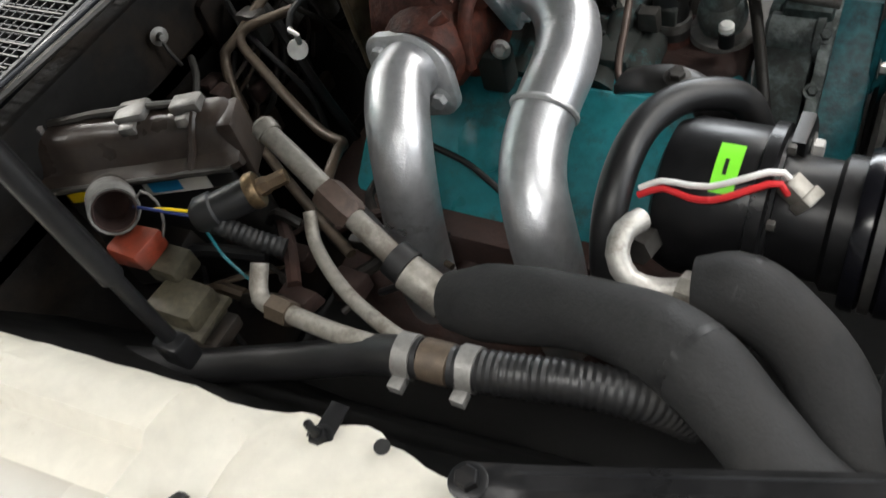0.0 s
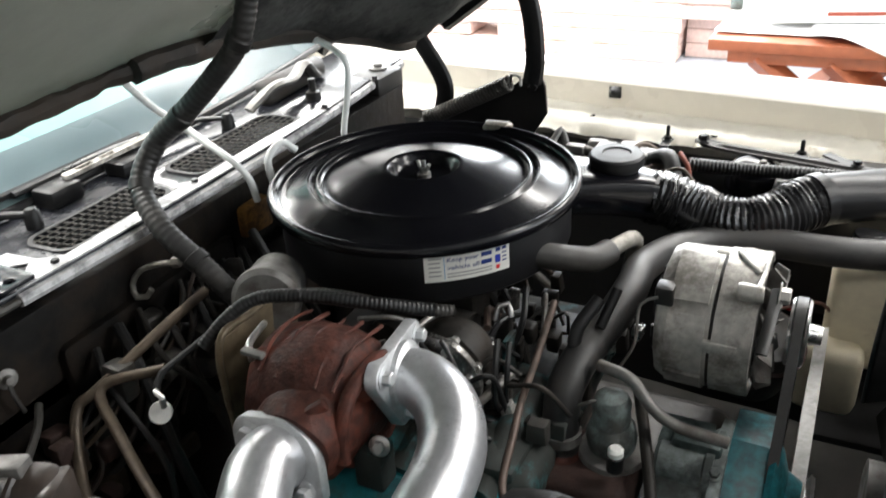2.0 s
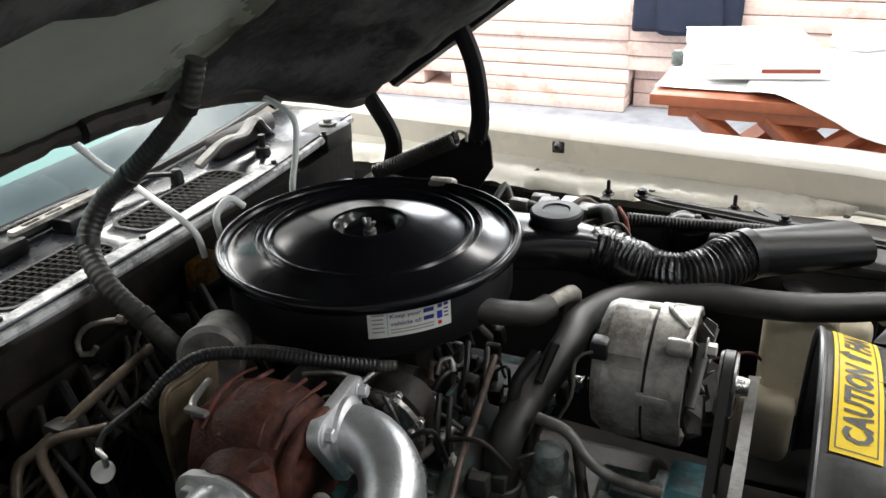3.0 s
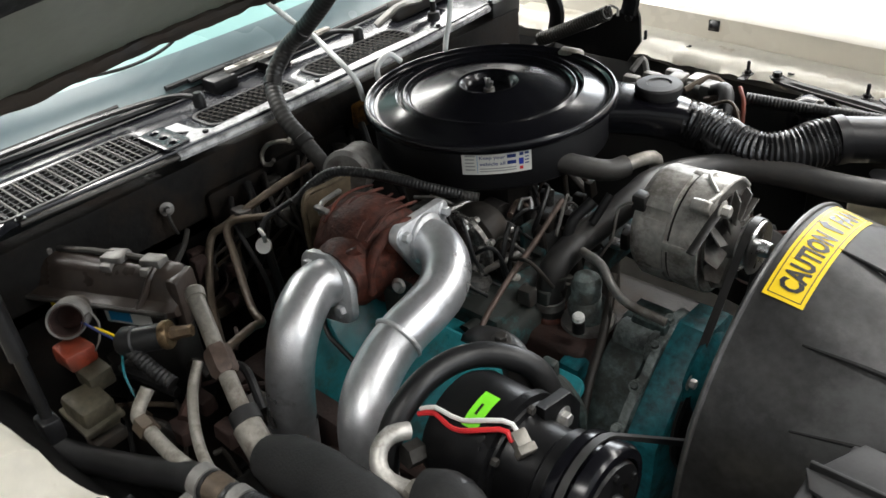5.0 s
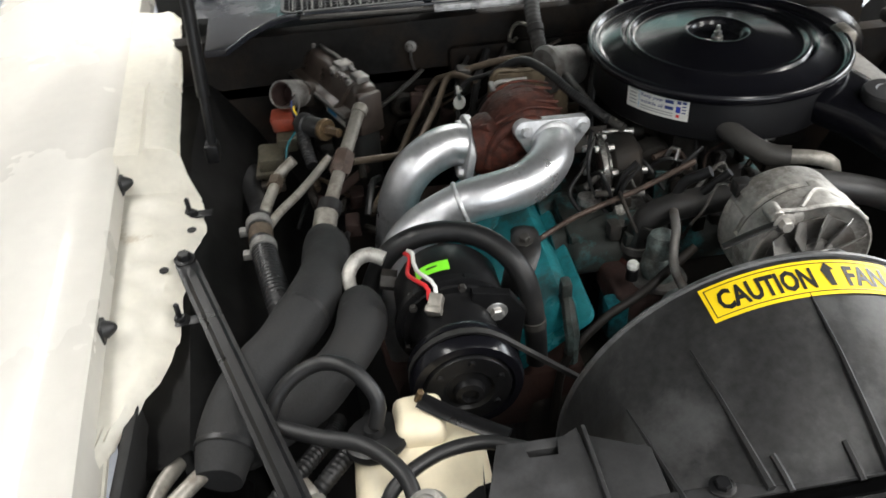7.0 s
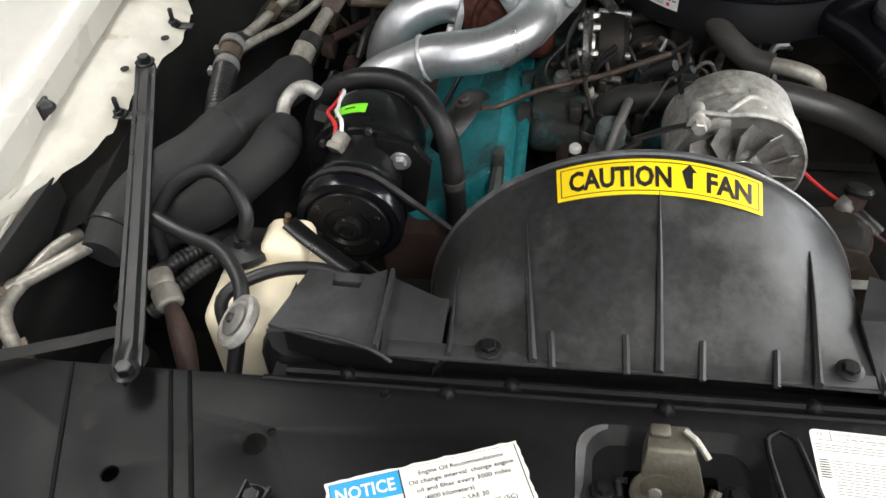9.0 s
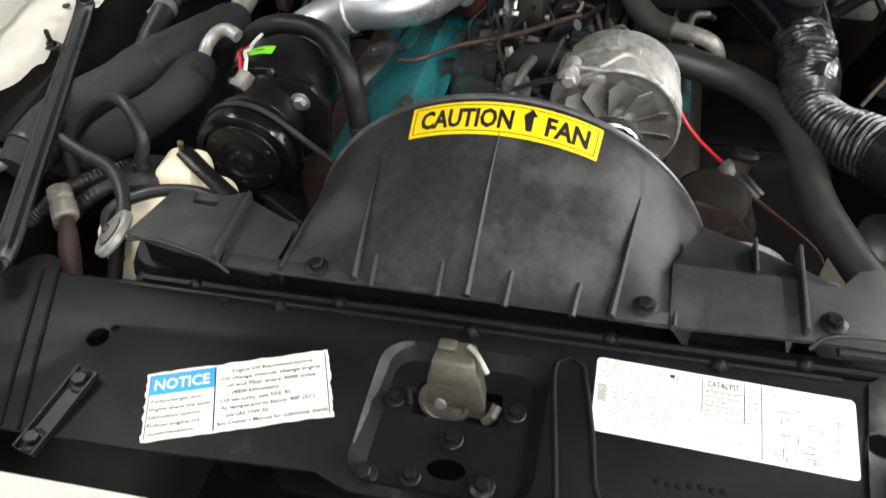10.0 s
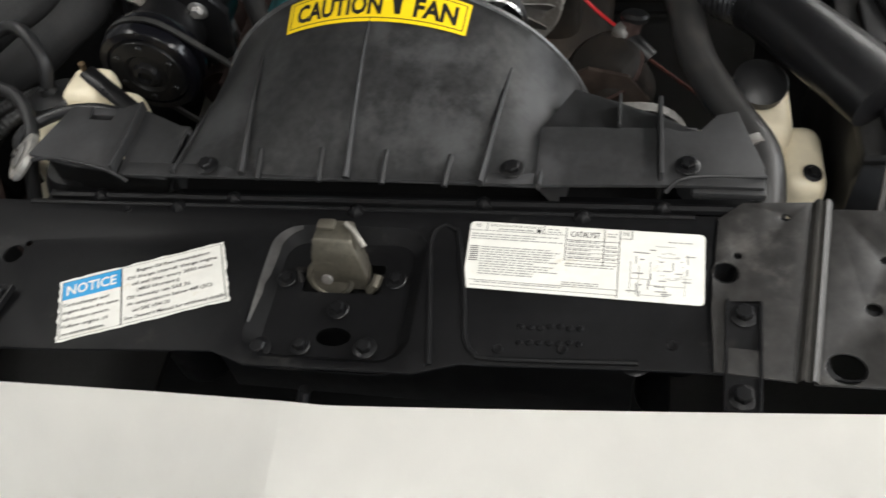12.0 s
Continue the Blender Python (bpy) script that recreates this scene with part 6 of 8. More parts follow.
part("valve_cover", lumps(join(plate(rounded(-0.215, 0.215, -0.085, 0.085, 0.02), [], 0.045, VM @ pose(0, 0, 0.0), 0.012)), 0.0, 1), TEAL, eng, "smooth teal valve cover")
part("valve_cover_flange", plate(rounded(-0.232, 0.232, -0.102, 0.102, 0.015), [], 0.008, VM @ pose(0, 0, -0.036), 0.002), TEAL, eng)
part("cover_boss", lathe([(0.034, -0.002), (0.034, 0.002), (0.030, 0.0045), (0, 0.005)], VM @ Vector((-0.05, 0.005, 0)), VM.to_3x3() @ Vector((0, 0, 1)), 28), TEAL, eng)
part("cylinder_head", lumps(join(box(-0.11, 0.40, -0.50, -0.31, 0.60, 0.70, 0.01)), 0.004, 20), RUST_DARK, eng, "dark rusty cylinder head edge")
part("exhaust_manifold", lumps(tube([(-0.05, -0.54, 0.62), (0.15, -0.56, 0.60), (0.33, -0.54, 0.62)], 0.035, 14), 0.006, 22), RUST_DARK, eng, "rusty exhaust manifold")
for x in (0.0, 0.11, 0.22, 0.32):
    part("manifold_runner", lumps(tube([(x, -0.47, 0.64), (x, -0.55, 0.61)], 0.026, 12), 0.006, 22), RUST_DARK, eng)
part("intake_manifold", lumps(box(-0.06, 0.262, -0.30, 0.06, 0.74, 0.800, 0.02, 3), 0.006, 20), TEAL_OLD, eng, "teal intake manifold streaked with grime")
for x in (0.02, 0.11, 0.20):
    part("intake_runner", lumps(tube([(x, -0.13, 0.785), (x + 0.012, -0.22, 0.792), (x + 0.004, -0.31, 0.770)], 0.024, 12), 0.004, 30), TEAL_OLD, eng, "teal runner under grime")
part("valley_cover", lumps(box(0.13, 0.24, -0.295, -0.215, 0.785, 0.806, 0.008, 2), 0.004, 25), TEAL_OLD, eng)
part("teal_tab", lumps(box(0.168, 0.176, -0.150, -0.118, 0.80, 0.858, 0.003), 0.002, 40), TEAL_OLD, eng)
part("choke_rod", tube([(0.135, -0.235, 0.905), (0.155, -0.248, 0.890), (0.168, -0.250, 0.855), (0.180, -0.232, 0.812), (0.205, -0.215, 0.800)], 0.0028, 8), RUBBER, eng)
part("black_loop", tube([(0.164, -0.166, 0.812), (0.162, -0.135, 0.815), (0.176, -0.125, 0.845), (0.180, -0.110, 0.870), (0.172, -0.08, 0.892)], 0.004, 8), RUBBER, eng)
part("black_loop", tube([(0.150, -0.16, 0.82), (0.150, -0.15, 0.85), (0.160, -0.13, 0.872), (0.17, -0.10, 0.865)], 0.0035, 8), RUBBER, eng)
part("silver_hook", tube([(0.150, -0.125, 0.868), (0.152, -0.118, 0.884), (0.162, -0.112, 0.886), (0.168, -0.118, 0.872)], 0.0035, 8), STEEL, eng)
part("carburettor", lumps(join(box(-0.07, 0.07, -0.07, 0.07, 0.81, 0.895, 0.012), box(0.05, 0.11, -0.10, -0.02, 0.83, 0.88, 0.008), lathe([(0, 0), (0.03, 0), (0.03, 0.03), (0, 0.03)], (0.09, -0.13, 0.84), (1, 0, 0), 16), lathe([(0, 0), (0.022, 0), (0.022, 0.05), (0, 0.05)], (0.02, -0.12, 0.84), (0, -1, 0), 16)), 0.003, 30), DUSTY, eng, "dull grey carburettor body")
TURN = Matrix(((0, 0, 1, 0), (1, 0, 0, 0), (0, 1, 0, 0), (0, 0, 0, 1)))
part("timing_cover", lumps(plate([(-0.29, 0.55), (-0.02, 0.55), (-0.03, 0.74), (-0.09, 0.795), (-0.15, 0.800), (-0.215, 0.752), (-0.275, 0.69)], [], 0.045, Matrix.Translation((0.475, 0, 0)) @ TURN, 0.005), 0.003, 30), TEAL_DIM, eng, "teal timing cover")
part("front_face", lumps(plate([(-0.315, 0.60), (-0.300, 0.66), (-0.222, 0.752), (-0.165, 0.790), (-0.12, 0.79), (-0.12, 0.60)], [], 0.055, Matrix.Translation((0.412, 0, 0)) @ TURN, 0.004), 0.002, 30), PALE_TEAL, eng, "chalky grey-teal front face")
part("cover_flange", lumps(plate([(-0.318, 0.652), (-0.300, 0.690), (-0.284, 0.694), (-0.262, 0.726), (-0.240, 0.752), (-0.222, 0.754), (-0.190, 0.786), (-0.168, 0.790), (-0.150, 0.806), (-0.12, 0.80), (-0.12, 0.790), (-0.195, 0.768), (-0.245, 0.724), (-0.300, 0.655)], [], 0.013, Matrix.Translation((0.430, 0, 0)) @ TURN, 0.003), 0.0015, 40), PALE_CAST, eng, "bare aluminium bolted flange")
part("neck_base", lumps(box(0.245, 0.340, -0.250, -0.150, 0.60, 0.725, 0.010, 2), 0.003, 30), TEAL_DIM, eng)
for y, z in ((-0.155, 0.803), (-0.192, 0.784), (-0.240, 0.748), (-0.282, 0.704)):
    part("bolt", join(bolt((0.421, y, z), (0.1, -0.6, 0.8), 0.0058, True, 0.009), lathe([(0, -0.03), (0.0085, -0.03), (0.0075, 0.0), (0, 0.0)], (0.421, y, z), (0.1, -0.6, 0.8), 10)), PALE_CAST, eng)
part("outlet_stub", lumps(lathe([(0, 0), (0.020, 0), (0.024, 0.004), (0.024, 0.05), (0.027, 0.052), (0.027, 0.06), (0, 0.06)], (0.358, -0.176, 0.768), CA, 22), 0.001, 40), PALE_CAST, eng)
part("outlet_arm", lumps(box(0.372, 0.424, -0.175, -0.145, 0.782, 0.802, 0.006), 0.002, 30), PALE_TEAL, eng)
part("water_pump", lumps(lathe([(0, 0), (0.058, 0), (0.062, 0.006), (0.055, 0.012), (0.034, 0.02), (0.026, 0.035), (0, 0.035)], (0.470, -0.155, 0.735), CA, 28), 0.001, 30), TEAL_DIM, eng, "teal water pump body")
part("pump_bolt", bolt((0.478, -0.205, 0.760), CA, 0.007, True, 0.008), ZINC, eng)
part("bracket", lumps(join(box(0.342, 0.366, -0.342, -0.326, 0.760, 0.826, 0.005), tube([(0.352, -0.334, 0.80), (0.376, -0.334, 0.792), (0.394, -0.334, 0.765), (0.398, -0.334, 0.72)], 0.010, 8)), 0.002, 40), PALE_TEAL, eng, "pale teal bracket ear")
part("bracket", lumps(join(tube([(0.265, -0.372, 0.850), (0.30, -0.378, 0.866), (0.335, -0.386, 0.868), (0.36, -0.40, 0.858), (0.37, -0.41, 0.83)], 0.020, 8, flat=0.45)), 0.002, 40), CASE, eng, "black compressor bracket")
part("bolt", bolt((0.322, -0.384, 0.877), (0, -0.1, 1), 0.008, True, 0.007), DUSTY, eng)
part("thermostat_housing", lumps(box(0.232, 0.345, -0.255, -0.150, 0.715, 0.768, 0.014, 3), 0.005, 30), RUST_DARK, eng, "rusty brown thermostat housing")
part("housing_lug", lumps(box(0.318, 0.352, -0.270, -0.238, 0.70, 0.760, 0.008, 2), 0.002, 30), TEAL_DIM, eng)
part("neck_flange", lumps(lathe([(0, 0), (0.037, 0), (0.039, 0.003), (0.037, 0.008), (0.026, 0.009), (0, 0.009)], (0.312, -0.184, 0.769), (0, -0.05, 1), 30), 0.0015, 40), DULL, eng, "dull worn flange")
neck = part("water_neck", lumps(lathe([(0.024, 0.0), (0.0265, 0.008), (0.0275, 0.018), (0.026, 0.028), (0.021, 0.036), (0, 0.036)], (0.311, -0.184, 0.778), (-0.02, -0.05, 1), 28), 0.001, 40), NECK, eng, "domed water neck with worn teal paint")
part("neck_top", lumps(lathe([(0.021, 0.0), (0.0205, 0.018), (0.021, 0.026), (0.017, 0.036), (0.009, 0.041), (0, 0.042)], (0.310, -0.186, 0.810), (-0.05, 0.05, 1), 24), 0.001, 40), NECK, eng)
part("sensor", join(lathe([(0, 0), (0.009, 0), (0.009, 0.018), (0.007, 0.02), (0, 0.02)], (0.327, -0.231, 0.790), seg=12)), RUBBER, eng)
part("sensor_cap", lathe([(0, 0), (0.0085, 0), (0.0085, 0.006), (0.006, 0.009), (0, 0.0095)], (0.327, -0.231, 0.810), seg=12), WIRE_WHITE, eng, "pale sensor cap")
part("pipe_stub", lathe([(0, 0), (0.022, 0), (0.024, 0.01), (0.018, 0.02), (0.018, 0.03), (0, 0.03)], (0.259, -0.203, 0.757), seg=16), RUST, eng, "rusty pipe stub")
rnd = random.Random(11)
for k in range(34):
    a = Vector((rnd.uniform(0.04, 0.29), rnd.uniform(-0.25, 0.06), rnd.uniform(0.79, 0.84)))
    b = a + Vector((rnd.uniform(-0.07, 0.07), rnd.uniform(-0.07, 0.07), rnd.uniform(0.0, 0.05)))
    part("small_line", tube([a, (a + b) / 2 + Vector((rnd.uniform(-0.02, 0.02), rnd.uniform(-0.02, 0.02), rnd.uniform(0.01, 0.045))), b], rnd.choice((0.0022, 0.003, 0.0045, 0.006)), 8), rnd.choice((RUBBER, RUBBER, GRIME, GRIME, DUSTY, COPPER, DULL)), eng)
for k in range(44):
    p = Vector((rnd.uniform(0.05, 0.29), rnd.uniform(-0.235, 0.04), rnd.uniform(0.79, 0.83)))
    part("linkage", lumps(box(p.x - rnd.uniform(0.004, 0.016), p.x + 0.008, p.y - rnd.uniform(0.004, 0.012), p.y + 0.008, p.z, p.z + rnd.uniform(0.008, 0.034), 0.003), 0.003, 60), rnd.choice((DUSTY, GRIME, GRIME, BRIGHT_GRIME, TEAL_OLD, GRIME, GRIME, DUSTY)), eng)
for k in range(10):
    p = Vector((rnd.uniform(0.06, 0.28), rnd.uniform(-0.235, 0.0), rnd.uniform(0.79, 0.82)))
    part("fitting", bolt(p, (rnd.uniform(-1, 1), rnd.uniform(-1, 0.2), 0.8), rnd.choice((0.005, 0.007)), True, rnd.uniform(0.006, 0.014)), rnd.choice((ZINC, DUSTY, ALU)), eng)
dip = thing("vacuum_line", (0.24, -0.32, 0.78), "brown metal line rising from the valve cover", "line")
part("line", tube([(0.285, -0.365, 0.842), (0.252, -0.345, 0.822), (0.240, -0.322, 0.826), (0.235, -0.285, 0.842), (0.226, -0.235, 0.853), (0.223, -0.19, 0.867), (0.220, -0.14, 0.888), (0.218, -0.11, 0.90)], 0.0042, 10), COPPER, dip)

solo("plug_wire", tube([(-0.03, -0.385, 0.775), (0.011, -0.410, 0.757), (0.05, -0.419, 0.751), (0.093, -0.427, 0.744), (0.14, -0.445, 0.73)], 0.004, 8), RUBBER, "black ignition wire lying across the valve cover", "wire")

# compressor with its clutch
comp = thing("ac_compressor", (0.44, -0.497, 0.77), "gloss black air conditioning compressor with clutch pulley", "compressor")
CA = (1, 0, 0)
part("body", join(lathe([(0, 0), (0.045, 0), (0.062, 0.006), (0.068, 0.02), (0.068, 0.088), (0.064, 0.096), (0, 0.096)], (0.345, -0.497, 0.850), CA, 40)), BLACK, comp)
part("front_band", lathe([(0.066, 0), (0.073, 0.002), (0.073, 0.012), (0.066, 0.014)], (0.424, -0.497, 0.850), CA, 40), BLACK, comp)
pul = part("clutch_pulley", lathe([(0.050, 0), (0.064, 0.0), (0.066, 0.004), (0.066, 0.012), (0.056, 0.017), (0.056, 0.021), (0.066, 0.027), (0.066, 0.038), (0.063, 0.043), (0.054, 0.044), (0.052, 0.040), (0.050, 0.040)], (0.498, -0.497, 0.848), CA, 44), SATIN, comp, "grooved black pulley")
part("clutch_plate", lathe([(0.052, 0.038), (0.049, 0.046), (0.030, 0.048), (0.026, 0.044), (0.018, 0.046), (0.016, 0.054), (0.010, 0.056), (0.009, 0.050), (0, 0.050)], (0.498, -0.497, 0.848), CA, 36), BLACK, comp)
part("coil_housing", lathe([(0, 0), (0.056, 0), (0.050, 0.012), (0.050, 0.040), (0.056, 0.044), (0.056, 0.060), (0, 0.060)], (0.440, -0.497, 0.850), CA, 36), BLACK, comp)
for k in range(6):
    a = 2 * math.pi * k / 6 + 0.4
    part("bolt", bolt((0.543, -0.497 + 0.040 * math.cos(a), 0.850 + 0.040 * math.sin(a)), CA, 0.004, False, 0.004), BLACK, comp)
for k in range(5):
    a = radians(20 + 60 * k)
    part("case_bolt", bolt((0.4390, -0.497 + 0.064 * math.cos(a), 0.850 + 0.064 * math.sin(a)), CA, 0.005, False, 0.006), DUSTY, comp)
ear = part("mounting_ear", lumps(join(plate([(-0.475, 0.91), (-0.43, 0.90), (-0.41, 0.87), (-0.42, 0.80), (-0.46, 0.78), (-0.48, 0.86)], [], 0.012, Matrix(((0, 0, 1, 0.452), (1, 0, 0, 0), (0, 1, 0, 0), (0, 0, 0, 1))), 0.003)), 0.001, 40), BLACK, comp)
part("bolt", bolt((0.453, -0.447, 0.878), CA, 0.0085, True, 0.008), ZINC, ear)
tag = bmesh.new()
tv = [[tag.verts.new((x, -0.497 - 0.0688 * math.sin(a), 0.850 + 0.0688 * math.cos(a))) for x in (0.393, 0.412)] for a in [-0.02 + 0.64 * k / 8 for k in range(9)]]
for a, b in zip(tv, tv[1:]):
    tag.faces.new((a[0], a[1], b[1], b[0]))
tg = part("tag", tag, LIME, comp, "lime green inspection tag")
tagbar = bmesh.new()
tv = [[tagbar.verts.new((x, -0.497 - 0.0692 * math.sin(a), 0.850 + 0.0692 * math.cos(a))) for x in (0.400, 0.403)] for a in (0.20, 0.25, 0.30, 0.35, 0.40)]
for a, b in zip(tv, tv[1:]):
    tagbar.faces.new((a[0], a[1], b[1], b[0]))
part("tag_print", tagbar, INK, tg)
part("red_wire", tube([(0.340, -0.545, 0.895), (0.359, -0.540, 0.903), (0.381, -0.5445, 0.903), (0.399, -0.5465, 0.908), (0.416, -0.541, 0.914), (0.436, -0.529, 0.918), (0.444, -0.526, 0.917), (0.450, -0.527, 0.908)], 0.0028, 8), RED, comp)
part("white_wire", tube([(0.340, -0.541, 0.899), (0.357, -0.536, 0.907), (0.379, -0.537, 0.909), (0.394, -0.535, 0.9095), (0.414, -0.532, 0.919), (0.434, -0.521, 0.922), (0.444, -0.518, 0.921), (0.454, -0.518, 0.910)], 0.0026, 8), WIRE_WHITE, comp)
part("connector", lumps(turned(join(box(-0.012, 0.012, -0.008, 0.008, -0.009, 0.009, 0.002), box(0.004, 0.013, -0.0095, 0.0095, -0.0105, 0.0105, 0.0015)), pose(0.4560, -0.520, 0.9045, 0, 30, -22)), 0.0005, 80), PALE_LINE, comp, "pale grey plug")
part("fitting", lumps(join(lathe([(0, 0), (0.014, 0), (0.014, 0.02), (0, 0.02)], (0.352, -0.560, 0.862), (-0.2, -1, 0.2), 6)), 0.001, 50), DUSTY, comp)

# hose that loops over the compressor
loop = thing("loop_hose", (0.35, -0.48, 0.78), "black rubber hose looping over the compressor", "hose")
part("hose", tube([(0.335, -0.600, 0.79), (0.326, -0.590, 0.840), (0.322, -0.566, 0.883), (0.321, -0.530, 0.904), (0.324, -0.490, 0.910), (0.335, -0.455, 0.908), (0.354, -0.430, 0.902), (0.378, -0.408, 0.886), (0.393, -0.395, 0.858), (0.405, -0.388, 0.80), (0.41, -0.385, 0.74)], 0.0145, 18), RUBBER, loop)
part("clamp", lathe([(0.0145, -0.006), (0.0158, -0.005), (0.0158, 0.005), (0.0145, 0.006)], (0.404, -0.3885, 0.805), (0.1, 0.1, -1), 20), DUSTY, loop)
suction = thing("aluminium_elbow_line", (0.37, -0.6, 0.86), "bright aluminium refrigerant elbow at the compressor", "line")
part("line", tube([(0.352, -0.572, 0.900), (0.345, -0.590, 0.905), (0.345, -0.608, 0.898), (0.358, -0.620, 0.885), (0.380, -0.618, 0.878), (0.402, -0.613, 0.882)], 0.0095, 14), ALU, suction)
part("crimp", lathe([(0, 0), (0.0145, 0), (0.0155, 0.004), (0.0155, 0.018), (0.014, 0.022), (0, 0.022)], (0.395, -0.613, 0.880), (1, -0.15, 0.02), 8), PALE_LINE, suction, "crimped ferrule")


def foam(name_pts, r, label, bands):
    f = thing("insulated_hose", name_pts[0], label, "insulated hose", "foam insulated hoses")
    part("sleeve", lumps(tube(name_pts, lambda u: r * (1 + 0.05 * math.sin(17 * u)) * (0.82 + 0.18 * min(1, 14 * u, 14 * (1 - u))), 24), 0.0015, 25), FOAM, f)
    c = spline(name_pts)
    for b in bands:
        i = int(b * (len(c) - 2))
        part("tie", lathe([(r * 1.0, -0.004), (r * 1.05, -0.003), (r * 1.05, 0.003), (r * 1.0, 0.004)], c[i], c[i + 1] - c[i], 24), RUBBER, f, "black tape joint")
    return f


FA = [(0.205, -0.652, 0.835), (0.250, -0.649, 0.846), (0.295, -0.650, 0.862), (0.340, -0.654, 0.876), (0.390, -0.663, 0.886), (0.430, -0.680, 0.888), (0.470, -0.708, 0.882), (0.510, -0.738, 0.876), (0.560, -0.758, 0.868), (0.625, -0.770, 0.855)]
foam(FA, 0.0315, "thick black foam sleeve over a refrigerant hose", (0.50, 0.955))
FB = [(0.405, -0.610, 0.882), (0.440, -0.607, 0.884), (0.470, -0.618, 0.878), (0.500, -0.640, 0.868), (0.530, -0.685, 0.848), (0.555, -0.745, 0.828), (0.580, -0.815, 0.830)]
foam(FB, 0.029, "black foam sleeve from the compressor to the dryer", (0.12,))

line1 = thing("refrigerant_line", (0.08, -0.61, 0.85), "pale aluminium refrigerant line with brown nuts", "line")
part("upper_tube", tube([(-0.016, -0.577, 0.922), (0.030, -0.594, 0.905), (0.080, -0.614, 0.884)], 0.0105, 14), PALE_LINE, line1)
part("nut", lathe([(0, -0.018), (0.015, -0.018), (0.017, -0.012), (0.017, 0.016), (0.0135, 0.022), (0, 0.022)], (0.080, -0.614, 0.884), (0.85, -0.30, -0.38), 6), COPPER, line1, "brown brass nut")
part("lower_tube", tube([(0.080, -0.614, 0.884), (0.135, -0.634, 0.862), (0.178, -0.648, 0.842)], 0.0105, 14), PALE_LINE, line1)
part("ferrule", lathe([(0.010, -0.024), (0.0175, -0.022), (0.0175, 0.022), (0.014, 0.024)], (0.182, -0.650, 0.842), (0.85, -0.20, -0.35), 20), PALE_LINE, line1, "white plastic ferrule")
part("sleeve", lathe([(0.010, -0.012), (0.018, -0.012), (0.018, 0.006), (0.012, 0.008)], (0.156, -0.641, 0.852), (0.85, -0.25, -0.35), 20), RUBBER, line1)
part("top_end", lathe([(0, 0), (0.0125, 0), (0.0125, 0.012), (0.009, 0.016), (0, 0.016)], (-0.006, -0.580, 0.918), (-0.8, 0.4, 0.4), 14), PALE_LINE, line1)
sw = thing("pressure_switch", (0.02, -0.65, 0.90), "black pressure switch with a brass ring", "switch")
SD = (0.70, 0.62, 0.12)
part("brass_ring", lathe([(0, -0.005), (0.0165, -0.005), (0.018, -0.002), (0.018, 0.004), (0.0165, 0.006), (0, 0.006)], (0.006, -0.636, 0.903), SD, 22), BRASS, sw)
part("stem", lathe([(0, 0), (0.009, 0), (0.009, 0.014), (0.0075, 0.016), (0.0075, 0.034), (0, 0.034)], (0.006, -0.636, 0.903), SD, 6), BRASS, sw)
part("body", lathe([(0, 0), (0.0155, 0), (0.0165, -0.006), (0.0165, -0.034), (0.0190, -0.036), (0.0190, -0.050), (0.013, -0.058), (0, -0.058)], (0.003, -0.639, 0.902), SD, 18), RUBBER, sw)
part("boot", tube([(-0.036, -0.674, 0.895), (-0.01, -0.672, 0.885), (0.015, -0.668, 0.872), (0.04, -0.662, 0.86)], 0.009, 12, ribs=(0.006, 0.0012)), RUBBER, sw)
for pts, r, mt, nm in (([(-0.19, -0.235, 0.897), (-0.180, -0.325, 0.897), (-0.195, -0.41, 0.872), (-0.205, -0.437, 0.855), (-0.16, -0.485, 0.80), (-0.08, -0.53, 0.76), (0.02, -0.58, 0.74)], 0.0064, TAN, "brown"), ([(-0.13, -0.37, 0.89), (-0.192, -0.408, 0.873), (-0.14, -0.44, 0.845), (-0.05, -0.485, 0.825), (-0.006, -0.500, 0.828), (0.004, -0.52, 0.838), (0.025, -0.567, 0.850), (0.05, -0.60, 0.865)], 0.006, TAN, "tan"), ([(0.035, -0.690, 0.872), (0.045, -0.715, 0.855), (0.085, -0.722, 0.858), (0.15, -0.730, 0.868), (0.235, -0.735, 0.885)], 0.0085, PALE_LINE, "pale"), ([(0.06, -0.632, 0.885), (0.075, -0.655, 0.868), (0.12, -0.685, 0.862), (0.18, -0.712, 0.872), (0.245, -0.732, 0.882)], 0.0065, PALE_LINE, "pale")):
    ln = thing("metal_line", pts[0], nm + " weathered metal line beside the heater box", "line", "metal lines")
    part("line", tube(pts, r, 12), mt, ln)
    if r > 0.008 and mt is PALE_LINE:
        part("fitting", lathe([(0, -0.012), (0.0125, -0.012), (0.0125, 0.012), (0, 0.012)], (0.075, -0.721, 0.857), (1, -0.1, 0.05), 6), TAN, ln)

hh = thing("heater_hose", (0.2, -0.73, 0.8), "black rubber heater hose with two steel clamps", "hose")
part("hose", tube([(-0.20, -0.795, 0.745), (-0.057, -0.778, 0.780), (0.086, -0.750, 0.822), (0.17, -0.738, 0.860), (0.215, -0.736, 0.880), (0.235, -0.734, 0.884)], 0.0168, 18), RUBBER, hh)
part("hose", tube([(0.258, -0.732, 0.882), (0.30, -0.724, 0.880), (0.35, -0.714, 0.880), (0.395, -0.704, 0.868), (0.43, -0.690, 0.83)], 0.0162, 18, ribs=(0.006, 0.0012)), RUBBER, hh)
part("tee", lathe([(0.014, -0.014), (0.017, -0.012), (0.017, 0.012), (0.014, 0.014)], (0.246, -0.733, 0.883), (1, 0.06, -0.02), 14), TAN, hh, "rusty steel tee")
